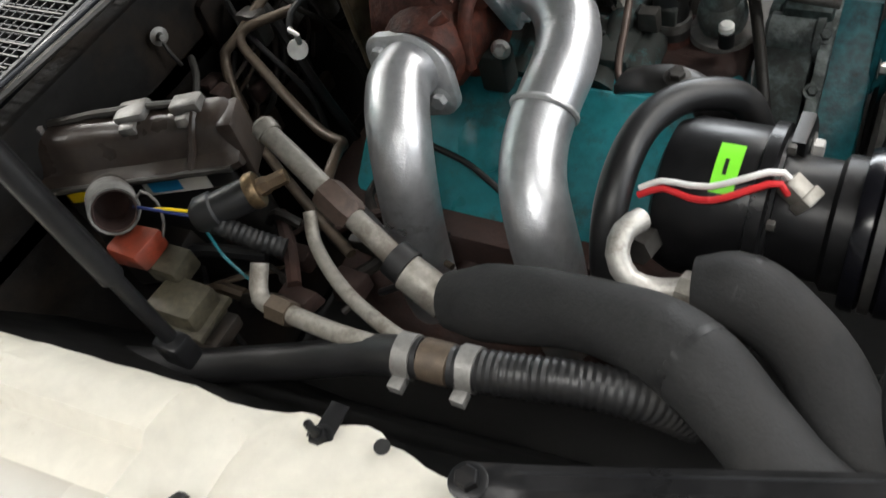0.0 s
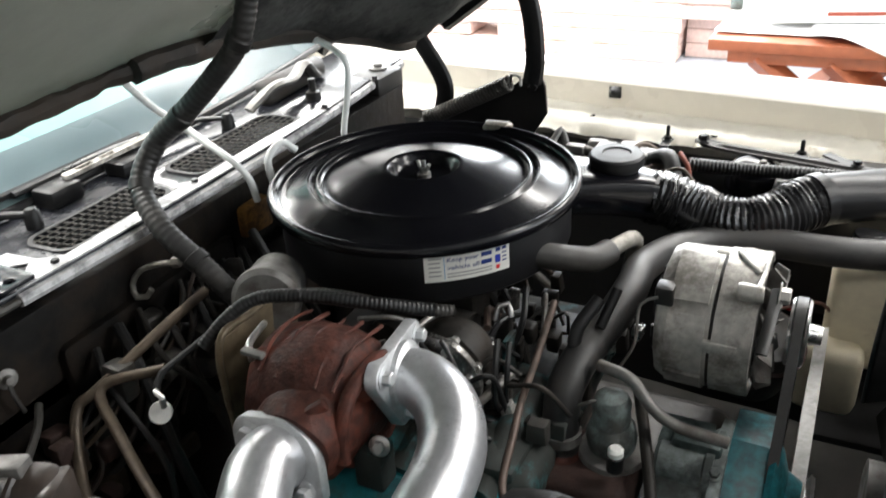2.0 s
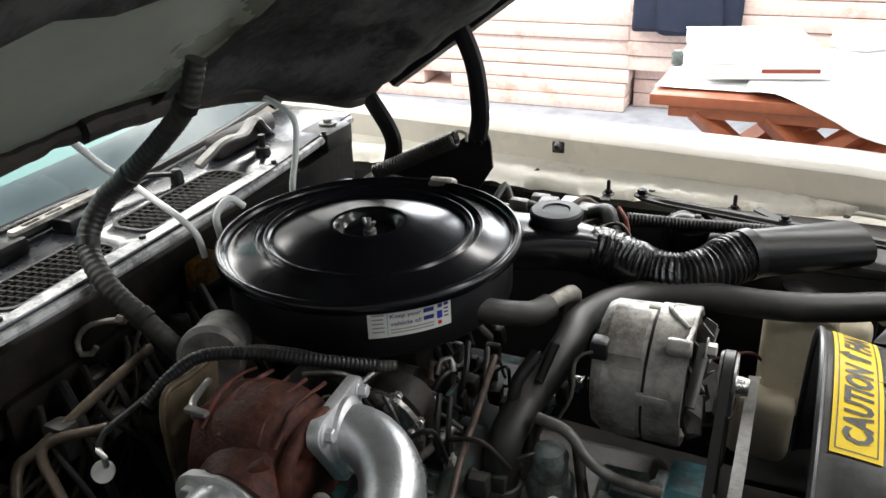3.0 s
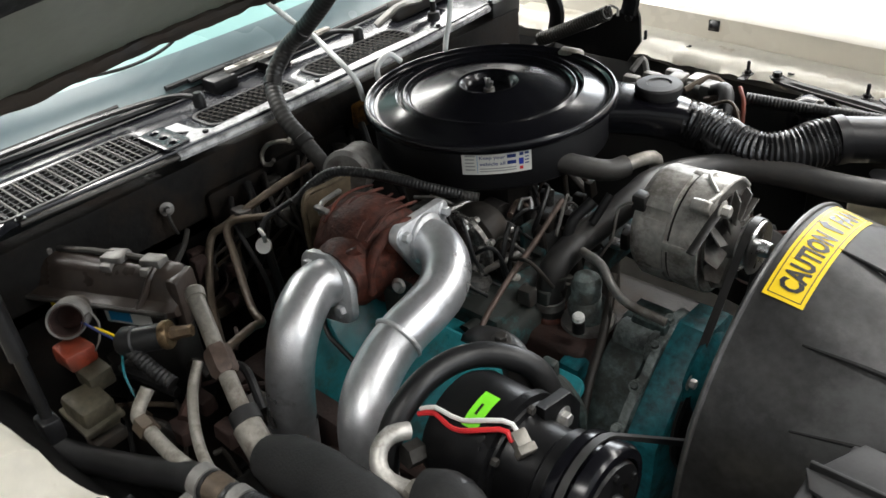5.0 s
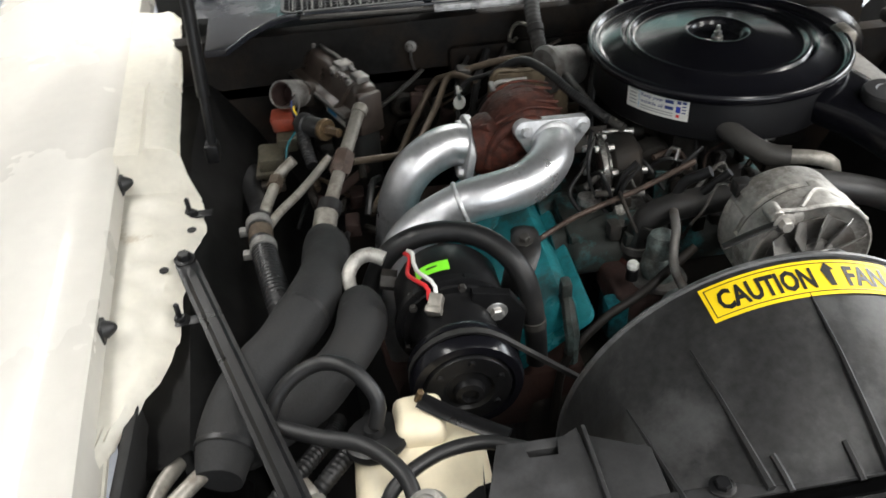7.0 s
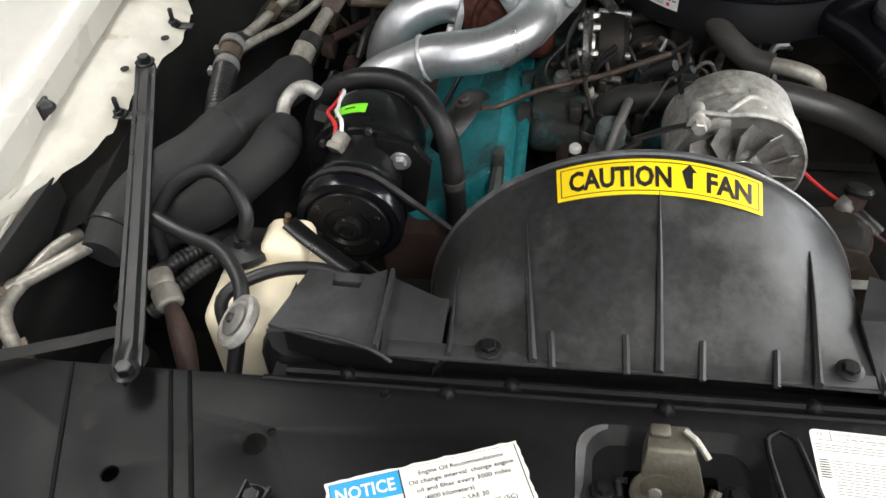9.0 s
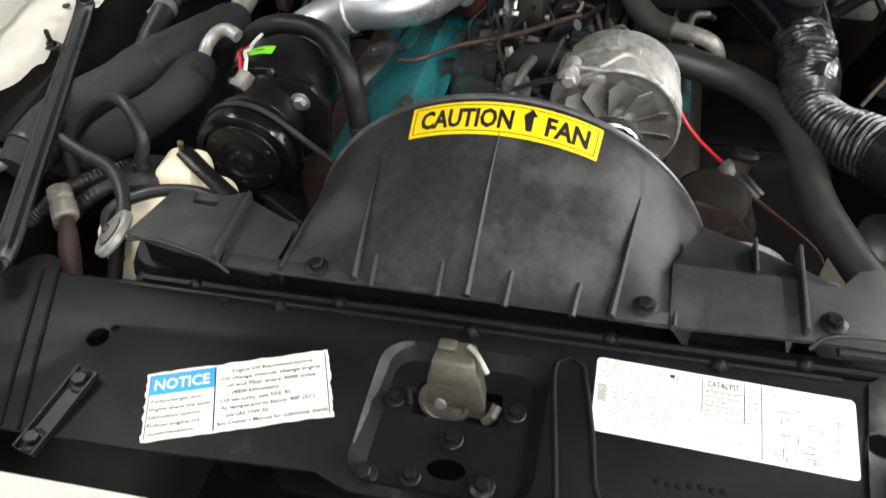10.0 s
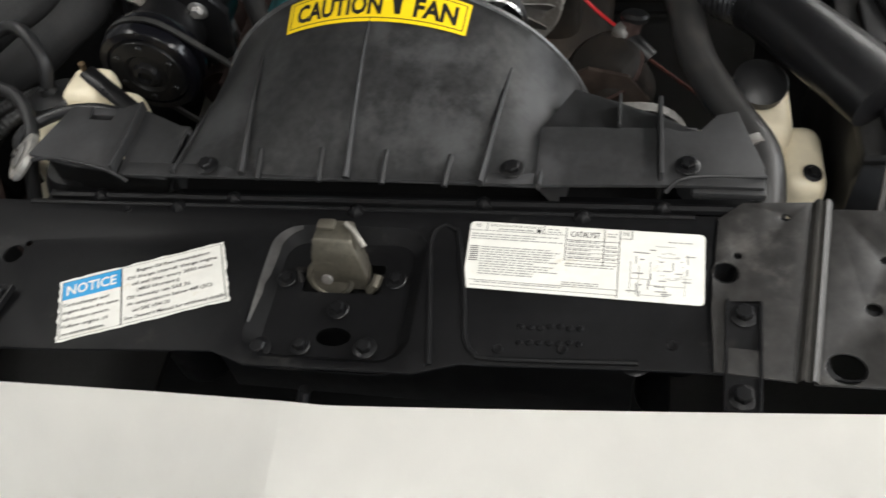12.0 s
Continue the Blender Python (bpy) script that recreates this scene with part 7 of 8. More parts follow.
for p in ((0.222, -0.736, 0.884), (0.272, -0.729, 0.881)):
    part("clamp", join(lathe([(0.0170, -0.007), (0.0183, -0.007), (0.0183, 0.007), (0.0170, 0.007)], p, (1, 0.08, 0.0), 22), box(p[0] - 0.006, p[0] + 0.006, p[1] - 0.028, p[1] - 0.016, p[2] - 0.012, p[2] - 0.002, 0.001)), DULL, hh, "steel worm clamp")

# heater and evaporator box
hb = thing("heater_box", (-0.14, -0.55, 0.75), "dirty brown-black evaporator box on the firewall", "heater box")
BM = Matrix.Translation((-0.073, -0.598, 0.0)) @ pose(0, 0, 0, 0, 0, 24)
FACE = BM @ Matrix(((1, 0, 0, 0), (0, 0, -1, 0.006), (0, 1, 0, 0), (0, 0, 0, 1)))


def moulded(x0, x1, profile, rounded_end, n=36):
    """A moulding of one profile (y, z) drawn along x, its far end rounded off in plan and height."""
    bm = bmesh.new()
    rows = []
    for i in range(n + 1):
        x = x0 + (x1 - x0) * i / n
        e = max(0.0, (x - (x1 - rounded_end)) / rounded_end)
        k = math.sqrt(max(0.0, 1 - e * e * 0.93))
        rows.append([bm.verts.new((x, 0.045 + (y - 0.045) * (0.72 + 0.28 * k), 0.86 + (z - 0.86) * (0.80 + 0.20 * k))) for y, z in profile])
    for a, b in zip(rows, rows[1:]):
        for k in range(len(profile) - 1):
            bm.faces.new((a[k], a[k + 1], b[k + 1], b[k]))
    bm.faces.new(rows[0])
    bm.faces.new(rows[-1][::-1])
    return bm


part("upper_case", turned(lumps(moulded(-0.235, 0.016, [(0.008, 0.868), (-0.004, 0.872), (-0.009, 0.878), (-0.009, 0.884), (-0.003, 0.887), (0.006, 0.889), (0.012, 0.898), (0.017, 0.912), (0.025, 0.921), (0.034, 0.924), (0.045, 0.925), (0.054, 0.921), (0.058, 0.90), (0.058, 0.84), (0.008, 0.84)], 0.014), 0.0022, 26), BM), BOX, hb)
part("ridge", turned(lumps(tube([(-0.23, 0.046, 0.925), (-0.12, 0.046, 0.929), (-0.04, 0.046, 0.927), (-0.012, 0.047, 0.920)], 0.0045, 8), 0.002, 40), BM), DUSTY, hb, "worn flange edge")
part("lower_case", turned(lumps(box(-0.23, 0.0, 0.010, 0.060, 0.68, 0.868, 0.012, 3), 0.003, 14), BM), CASE, hb)
part("flange_edge", turned(lumps(tube([(-0.232, -0.010, 0.881), (-0.12, -0.011, 0.882), (0.010, -0.009, 0.880)], 0.004, 8), 0.0015, 40), BM), DUSTY, hb, "worn lower flange")
part("end_cap", turned(lumps(box(0.004, 0.022, 0.012, 0.058, 0.845, 0.918, 0.006, 2), 0.003, 30), BM), BOX, hb)
part("end_rib", turned(lumps(tube([(-0.034, -0.006, 0.882), (-0.028, 0.008, 0.896), (-0.022, 0.018, 0.914), (-0.020, 0.034, 0.924)], 0.0045, 8), 0.001, 30), BM), BOX, hb)
for x in (-0.205, -0.085, -0.025):
    part("clip", turned(lumps(join(box(x - 0.020, x + 0.014, 0.030, 0.056, 0.921, 0.934, 0.004), box(x - 0.014, x + 0.004, 0.020, 0.034, 0.914, 0.926, 0.003)), 0.004, 60), BM), DULL, hb, "bent bright clip")
part("label", turned(bar(-0.105, -0.030, 0.842, 0.866), FACE), PAPER, hb, "white and blue sticker")
part("label_print", turned(bar(-0.098, -0.062, 0.846, 0.862), FACE @ pose(0, 0, 0.0008)), BLUE, hb)
part("yellow_label", turned(bar(-0.195, -0.160, 0.846, 0.868), FACE), YELLOW, hb, "yellow sticker")
mot = thing("blower_socket", (-0.09, -0.70, 0.90), "coiled bare wires round a round socket by the heater box", "wiring")
CO, CD = Vector((-0.118, -0.699, 0.910)), Vector((0.80, -0.42, 0.42)).normalized()
m = frame_of(CO, CD, (0, 0, 1))
part("coil", tube([m @ Vector((0.0225 * math.cos(2 * math.pi * j / 20), 0.0225 * math.sin(2 * math.pi * j / 20), 0.012 - 0.00030 * j)) for j in range(201)], 0.0018, 6, straight=True), DULL, mot, "bare wire coil")
part("coil_end", tube([m @ Vector(p) for p in ((0.0225, 0, 0.012), (0.030, 0.004, 0.016), (0.036, -0.012, 0.014), (0.030, -0.034, 0.010), (0.018, -0.05, 0.004))], 0.0016, 6), DULL, mot)
part("cup", lathe([(0.0195, -0.06), (0.0205, 0.010), (0.0195, 0.0105), (0.0185, 0.010), (0.0165, -0.03), (0, -0.034)], CO, CD, 28), RUST_DARK, mot)
part("sleeve", tube([CO - CD * 0.055, CO - CD * 0.09 + Vector((0, 0, -0.004)), CO - CD * 0.15 + Vector((0, 0, -0.02))], 0.0205, 20, ribs=(0.007, 0.0015)), GRIME, mot, "black hose end")
for a, b, mt in (((-0.105, -0.688, 0.905), (-0.030, -0.676, 0.898), NAVY), ((-0.08, -0.684, 0.905), (-0.028, -0.672, 0.901), YELLOW), ((-0.025, -0.683, 0.89), (0.035, -0.705, 0.855), TEAL_DIM)):
    part("wire", tube([a, (Vector(a) + Vector(b)) / 2 + Vector((0, -0.005, 0.008)), b], 0.0016, 6), mt, mot)
solo("orange_relay", lumps(box(-0.130, -0.086, -0.728, -0.690, 0.855, 0.880, 0.005, 2), 0.003, 35), ORANGE, "orange-red plastic relay cover", "relay")
rel = thing("relay_block", (-0.06, -0.71, 0.78), "olive-grey relay block below the heater box", "relay")
part("case", lumps(join(box(-0.082, -0.022, -0.755, -0.712, 0.800, 0.842, 0.006, 2), box(-0.090, -0.014, -0.760, -0.708, 0.812, 0.820, 0.002)), 0.003, 40), OLIVE, rel)
part("step", lumps(box(-0.100, -0.060, -0.722, -0.688, 0.830, 0.856, 0.004), 0.002, 40), OLIVE, rel)
part("plug", lumps(box(-0.045, -0.010, -0.755, -0.715, 0.785, 0.803, 0.004), 0.002, 40), GRIME, rel)

# greasy lines and brackets low beside the heater box
rnd = random.Random(17)
for k in range(22):
    p = Vector((rnd.uniform(-0.20, 0.12), rnd.uniform(-0.68, -0.50), rnd.uniform(0.70, 0.79)))
    q = p + Vector((rnd.uniform(-0.10, 0.12), rnd.uniform(-0.08, 0.06), rnd.uniform(-0.05, 0.03)))
    solo("greasy_line", tube([p, (p + q) / 2 + Vector((rnd.uniform(-0.02, 0.02), 0, rnd.uniform(0.0, 0.03))), q], rnd.choice((0.003, 0.004, 0.006, 0.008)), 8), rnd.choice((GRIME, RUST_DARK, RUBBER, TAN, GRIME, DUSTY)), "greasy dark line low beside the engine", "line", "greasy lines")
for k in range(8):
    p = Vector((rnd.uniform(-0.18, 0.10), rnd.uniform(-0.68, -0.52), rnd.uniform(0.70, 0.77)))
    solo("greasy_bracket", lumps(box(p.x - 0.02, p.x + 0.02, p.y - 0.012, p.y + 0.012, p.z, p.z + 0.025, 0.004), 0.005, 40), rnd.choice((GRIME, RUST_DARK, RUST_DARK)), "small rusty bracket low beside the engine", "bracket", "greasy brackets")

# alternator, pulleys and belts
alt = thing("alternator", (0.40, -0.06, 0.82), "dull cast aluminium alternator with a finned fan", "alternator")
AY, AZ, AR = -0.045, 0.880, 0.081
part("rear_housing", lumps(lathe([(0, 0), (0.060, 0), (0.073, 0.004), (0.0775, 0.012), (0.079, 0.060), (0, 0.060)], (0.330, AY, AZ), CA, 64), 0.0008, 45), ALU, alt)
part("seam", lathe([(0.060, 0), (0.0785, 0.0005), (0.0785, 0.0035), (0.060, 0.004)], (0.390, AY, AZ), CA, 64), GRIME, alt)
part("front_housing", lumps(lathe([(0, 0), (AR, 0), (AR, 0.034), (0.0805, 0.040), (0.0775, 0.041), (0.074, 0.036), (0.064, 0.030), (0.03, 0.030), (0, 0.030)], (0.394, AY, AZ), CA, 64), 0.0006, 45), ALU, alt)
for a in (80, 172, 262, 350):
    t = radians(a)
    c = (AY + 0.0735 * math.cos(t), AZ + 0.0735 * math.sin(t))
    part("lug", lumps(box(0.378, 0.422, c[0] - 0.009, c[0] + 0.009, c[1] - 0.008, c[1] + 0.008, 0.005), 0.0008, 60), ALU, alt)
    part("through_bolt", bolt((0.378, *c), (-1, 0, 0), 0.005, False, 0.005), DULL, alt)
for a, b in ((95, 140), (150, 200), (205, 250)):
    rows = []
    bm = bmesh.new()
    for k in range(9):
        t = radians(a + (b - a) * k / 8)
        rows.append([bm.verts.new((x, AY + r * math.cos(t), AZ + r * math.sin(t))) for x, r in ((0.346, 0.078), (0.346, 0.0815), (0.386, 0.0825), (0.386, 0.078))])
    for q, w in zip(rows, rows[1:]):
        for k in range(3):
            bm.faces.new((q[k], q[k + 1], w[k + 1], w[k]))
    bm.faces.new(rows[0])
    bm.faces.new(rows[-1][::-1])
    part("casting_pad", bm, ALU, alt)
for k in range(10):
    t = radians(40 + 36 * k)
    c, w = Vector((0.3288, AY + 0.048 * math.cos(t), AZ + 0.048 * math.sin(t))), Vector((0, -math.sin(t), math.cos(t)))
    part("vent_slot", tube([c - w * 0.008, c + w * 0.008], 0.004, 6), GRIME, alt)
part("bolt_boss", lumps(join(lathe([(0, 0), (0.0085, 0), (0.0095, 0.003), (0.0095, 0.024), (0.008, 0.026), (0, 0.026)], (0.412, -0.101, 0.951), CA, 20), box(0.412, 0.430, -0.100, -0.060, 0.925, 0.948, 0.006)), 0.0008, 50), ALU, alt)
part("rim_web", lumps(join(tube([(0.432, -0.100, 0.958), (0.434, -0.070, 0.957), (0.434, -0.040, 0.9595), (0.434, -0.008, 0.951), (0.434, 0.018, 0.929)], 0.003, 8), tube([(0.430, -0.070, 0.957), (0.404, -0.036, 0.9625), (0.432, 0.004, 0.944)], 0.003, 8)), 0.0006, 60), ALU, alt)
part("plug", lumps(box(0.330, 0.350, -0.112, -0.090, 0.922, 0.944, 0.003), 0.0005, 50), CASE, alt)
fan = part("fan", lathe([(0, 0), (0.060, 0), (0.060, 0.002), (0.030, 0.002), (0.030, 0.010), (0.024, 0.014), (0, 0.014)], (0.432, AY, AZ), CA, 36), DULL, alt)
for k in range(12):
    t = 2 * math.pi * k / 12
    u, w = Vector((0, math.cos(t), math.sin(t))), Vector((0, -math.sin(t), math.cos(t)))
    c = Vector((0.436, AY, AZ))
    bm = bmesh.new()
    bm.faces.new([bm.verts.new(p) for p in (c + u * 0.026 - w * 0.005, c + u * 0.060 - w * 0.015, c + u * 0.071 - w * 0.005 + Vector((0.006, 0, 0)), c + u * 0.064 + w * 0.009 + Vector((0.020, 0, 0)), c + u * 0.026 + w * 0.007 + Vector((0.016, 0, 0)))])
    bmesh.ops.triangulate(bm, faces=bm.faces)
    bmesh.ops.solidify(bm, geom=list(bm.faces), thickness=0.0015)
    part("fan_blade", bm, DULL, fan)
part("pulley", lathe([(0, 0), (0.036, 0), (0.038, 0.003), (0.030, 0.010), (0.038, 0.017), (0.036, 0.020), (0.012, 0.021), (0.010, 0.034), (0, 0.035)], (0.464, AY, AZ), CA, 32), STEEL, alt)
part("adjusting_arm", tube([(0.450, -0.095, 0.957), (0.449, -0.135, 0.944), (0.447, -0.170, 0.926)], 0.006, 8, flat=0.35), CASE, alt, "black adjusting strap")
part("bolt", bolt((0.452, -0.102, 0.955), CA, 0.0085, True, 0.010), ALU, alt)
for r, c in ((0.0016, COPPER), (0.0020, DULL)):
    part("wire", tube([(0.335, -0.112 - 2 * r, 0.935), (0.318, -0.122, 0.925), (0.318, -0.135 - r, 0.885), (0.305, -0.145, 0.855)], r, 6), c, alt)


def belt(wheels, x, w, name, label, material=RUBBER_OLD):
    """A belt round two wheels (y, z, r) in the plane x."""
    (y0, z0, r0), (y1, z1, r1) = wheels
    d = Vector((y1 - y0, z1 - z0))
    a, off = math.atan2(d.y, d.x), math.acos((r0 - r1) / d.length)
    pts = []
    for k in range(13):
        t = a + off + (2 * math.pi - 2 * off) * k / 12
        pts.append((y0 + r0 * math.cos(t), z0 + r0 * math.sin(t)))
    for k in range(13):
        t = a - off + 2 * off * k / 12
        pts.append((y1 + r1 * math.cos(t), z1 + r1 * math.sin(t)))
    inner = [(y0 + (p[0] - y0) * 0.93, z0 + (p[1] - z0) * 0.93) if i < 13 else (y1 + (p[0] - y1) * 0.85, z1 + (p[1] - z1) * 0.85) for i, p in enumerate(pts)]
    bm = bmesh.new()
    rows = [[bm.verts.new((x + s * w / 2, *q)) for s, q in ((-1, o), (1, o), (0.6, i), (-0.6, i))] for o, i in zip(pts, inner)]
    for a_, b_ in zip(rows, rows[1:] + rows[:1]):
        for k in range(4):
            bm.faces.new((a_[k], a_[(k + 1) % 4], b_[(k + 1) % 4], b_[k]))
    return solo(name, bm, material, label, "belt", "drive belts")


belt(((AY, AZ, 0.039), (-0.155, 0.674, 0.085)), 0.474, 0.011, "drive_belt", "worn black alternator drive belt")
belt(((-0.497, 0.850, 0.066), (-0.155, 0.525, 0.08)), 0.5175, 0.008, "drive_belt", "worn black compressor drive belt")
belt(((0.14, 0.705, 0.062), (-0.155, 0.674, 0.082)), 0.500, 0.015, "drive_belt", "drive belt behind the shroud, its shine painted pale grey", BELT_SHINE)
crank = thing("crank_pulley", (0.48, -0.155, 0.674), "dark steel pulleys on the engine front", "pulley")
part("outer_wheel", lathe([(0, 0), (0.080, 0), (0.083, 0.004), (0.072, 0.010), (0.083, 0.016), (0.080, 0.02), (0.05, 0.021), (0.045, 0.03), (0, 0.03)], (0.497, -0.155, 0.674), CA, 40), STEEL, crank)
part("inner_wheel", lathe([(0, 0), (0.085, 0), (0.088, 0.004), (0.076, 0.010), (0.088, 0.016), (0.085, 0.02), (0, 0.02)], (0.463, -0.155, 0.674), CA, 40), BLACK, crank)
fanw = thing("cooling_fan", (0.60, -0.155, 0.60), "black engine cooling fan inside the shroud", "fan")
part("hub", lathe([(0, 0), (0.05, 0), (0.05, 0.02), (0.03, 0.05), (0, 0.05)], (0.56, -0.155, 0.757), CA, 24), DULL, fanw)
for k in range(7):
    t = 2 * math.pi * k / 7
    u, w = Vector((0, math.cos(t), math.sin(t))), Vector((0, -math.sin(t), math.cos(t)))
    c = Vector((0.59, -0.155, 0.757))
    bm = bmesh.new()
    bm.faces.new([bm.verts.new(p) for p in (c + u * 0.04 - w * 0.02, c + u * 0.21 - w * 0.04 + Vector((-0.015, 0, 0)), c + u * 0.215 + w * 0.03 + Vector((0.015, 0, 0)), c + u * 0.04 + w * 0.02)])
    bmesh.ops.solidify(bm, geom=list(bm.faces), thickness=0.002)
    part("blade", bm, BLACK, fanw)

# upper radiator hose
rh = thing("radiator_hose", (0.4, 0.0, 0.8), "thick black upper radiator hose behind the alternator", "hose")
part("hose", tube([(0.259, -0.202, 0.770), (0.257, -0.198, 0.805), (0.256, -0.186, 0.836), (0.260, -0.158, 0.853), (0.266, -0.125, 0.862), (0.280, -0.069, 0.877), (0.285, -0.02, 0.884), (0.285, 0.03, 0.884), (0.305, 0.105, 0.874), (0.35, 0.155, 0.870), (0.42, 0.180, 0.867), (0.49, 0.190, 0.863), (0.54, 0.203, 0.860), (0.60, 0.230, 0.856), (0.66, 0.258, 0.852), (0.715, 0.262, 0.83), (0.73, 0.262, 0.80)], 0.0205, 20), RUBBER_OLD, rh)
part("clamp", lathe([(0.0205, -0.006), (0.022, -0.006), (0.022, 0.006), (0.0205, 0.006)], (0.259, -0.202, 0.793), (0, 0, 1), 22), DULL, rh)
part("clamp", join(lathe([(0.0205, -0.006), (0.022, -0.006), (0.022, 0.006), (0.0205, 0.006)], (0.655, 0.248, 0.853), (0.85, 0.4, -0.1), 22)), DULL, rh)
pl = thing("transfer_pipe", (0.38, -0.15, 0.82), "bent steel heater pipe in front of the alternator", "line")
part("pipe", tube([(0.288, -0.165, 0.868), (0.325, -0.175, 0.866), (0.350, -0.185, 0.845), (0.378, -0.190, 0.832), (0.43, -0.185, 0.822)], 0.0065, 10), DULL, pl)
rod = thing("dipstick_tube", (0.40, -0.30, 0.6), "thin dark dipstick tube", "tube")
part("tube", tube([(0.328, -0.145, 0.832), (0.346, -0.188, 0.811), (0.363, -0.231, 0.790), (0.382, -0.288, 0.770), (0.405, -0.345, 0.72), (0.415, -0.36, 0.62)], 0.0065, 10), GRIME, rod)
for pts, r in (([(0.10, -0.23, 0.90), (0.145, -0.25, 0.87), (0.17, -0.28, 0.84), (0.205, -0.27, 0.82)], 0.003), ([(0.27, -0.11, 0.915), (0.255, -0.14, 0.89), (0.255, -0.15, 0.86)], 0.008), ([(0.285, -0.09, 0.92), (0.275, -0.12, 0.885)], 0.006)):
    solo("vacuum_hose", tube(pts, r, 10), RUBBER, "small black vacuum hose by the carburettor", "hose", "vacuum hoses")
purge = thing("bright_valve", (0.16, -0.20, 0.83), "bright metal valve and fittings beside the turbo", "valve")
part("body", lumps(lathe([(0, 0), (0.020, 0), (0.022, 0.008), (0.018, 0.014), (0.016, 0.035), (0.020, 0.040), (0.018, 0.05), (0, 0.052)], (0.172, -0.252, 0.775), (-0.1, 0.1, 1), 20), 0.001, 60), BRIGHT_GRIME, purge)
part("pipe", tube([(0.165, -0.255, 0.84), (0.158, -0.235, 0.855), (0.135, -0.215, 0.850)], 0.006, 12), DUSTY, purge)
part("side_pipe", tube([(0.17, -0.245, 0.83), (0.185, -0.20, 0.835), (0.19, -0.17, 0.835)], 0.005, 12), DULL, purge)

# coolant and washer bottles
bt = thing("washer_bottle", (0.62, -0.57, 0.70), "cream plastic washer bottle with a black cap", "bottle")
part("body", lumps(join(box(0.565, 0.70, -0.635, -0.49, 0.70, 0.850, 0.028, 4), box(0.555, 0.615, -0.585, -0.53, 0.83, 0.872, 0.014, 3)), 0.004, 14), CREAM, bt)
part("cap", lathe([(0, 0), (0.034, 0), (0.036, 0.004), (0.034, 0.010), (0.012, 0.014), (0.010, 0.022), (0, 0.022)], (0.598, -0.605, 0.848), (-0.1, -0.15, 1), 24), RUBBER, bt)
part("strap", tube([(0.577, -0.555, 0.880), (0.60, -0.52, 0.872), (0.635, -0.47, 0.870)], 0.011, 8, flat=0.35), BLACK, bt, "black steel hold-down strap")
part("screw", lathe([(0, 0), (0.004, 0), (0.004, 0.016), (0, 0.017)], (0.577, -0.558, 0.880), (0.2, 0.3, 1), 8), BRASS, bt)
for pts, r in (([(0.598, -0.605, 0.872), (0.585, -0.600, 0.900), (0.560, -0.625, 0.925), (0.545, -0.66, 0.922), (0.555, -0.70, 0.90), (0.58, -0.72, 0.86), (0.60, -0.71, 0.80)], 0.0085), ([(0.60, -0.705, 0.895), (0.620, -0.66, 0.892), (0.640, -0.615, 0.893), (0.680, -0.580, 0.885), (0.72, -0.575, 0.86), (0.75, -0.585, 0.80)], 0.0085), ([(0.715, -0.59, 0.82), (0.690, -0.600, 0.870), (0.660, -0.555, 0.885), (0.650, -0.50, 0.885), (0.665, -0.45, 0.88)], 0.0075)):
    solo("washer_hose", tube(pts, r, 12), RUBBER, "thin black rubber hose by the washer bottle", "hose", "washer hoses")
for y in (-0.70, -0.66):
    solo("ribbed_hose", tube([(0.52, y + 0.05, 0.80), (0.57, y + 0.04, 0.83), (0.63, y, 0.84), (0.66, y - 0.05, 0.80)], 0.009, 10, ribs=(0.006, 0.0012)), RUBBER, "ribbed black wiring conduit", "conduit", "conduits")
dr = thing("receiver_window", (0.727, -0.565, 0.87), "round clear sight glass in a white ring", "sight glass")
part("ring", lathe([(0, 0), (0.028, 0), (0.030, 0.003), (0.029, 0.009), (0.024, 0.011), (0.022, 0.009), (0, 0.009)], (0.727, -0.565, 0.878), (0.14, -0.57, 0.70), 28), ALU, dr)
part("glass", lathe([(0, 0.0112), (0.018, 0.0112), (0.014, 0.014), (0, 0.015)], (0.727, -0.565, 0.878), (0.14, -0.57, 0.70), 24), DULL, dr)
part("centre", lathe([(0, 0.0145), (0.006, 0.0145), (0.005, 0.018), (0, 0.018)], (0.727, -0.565, 0.878), (0.14, -0.57, 0.70), 12), DUSTY, dr)
pf = thing("pipe_fitting", (0.69, -0.67, 0.8), "aluminium hex fitting with a brown rubber boot", "fitting")
part("fitting", lathe([(0, 0), (0.013, 0), (0.016, 0.003), (0.016, 0.022), (0.013, 0.026), (0.015, 0.03), (0.015, 0.045), (0, 0.046)], (0.688, -0.664, 0.848), (-0.75, -0.55, 0.25), 12), PALE_LINE, pf)
part("boot", tube([(0.686, -0.665, 0.848), (0.712, -0.648, 0.846), (0.735, -0.634, 0.842), (0.760, -0.625, 0.80), (0.765, -0.62, 0.74)], lambda u: 0.0085 + 0.004 * math.sin(math.pi * min(1, 1.6 * u)), 12), RUST_DARK, pf)
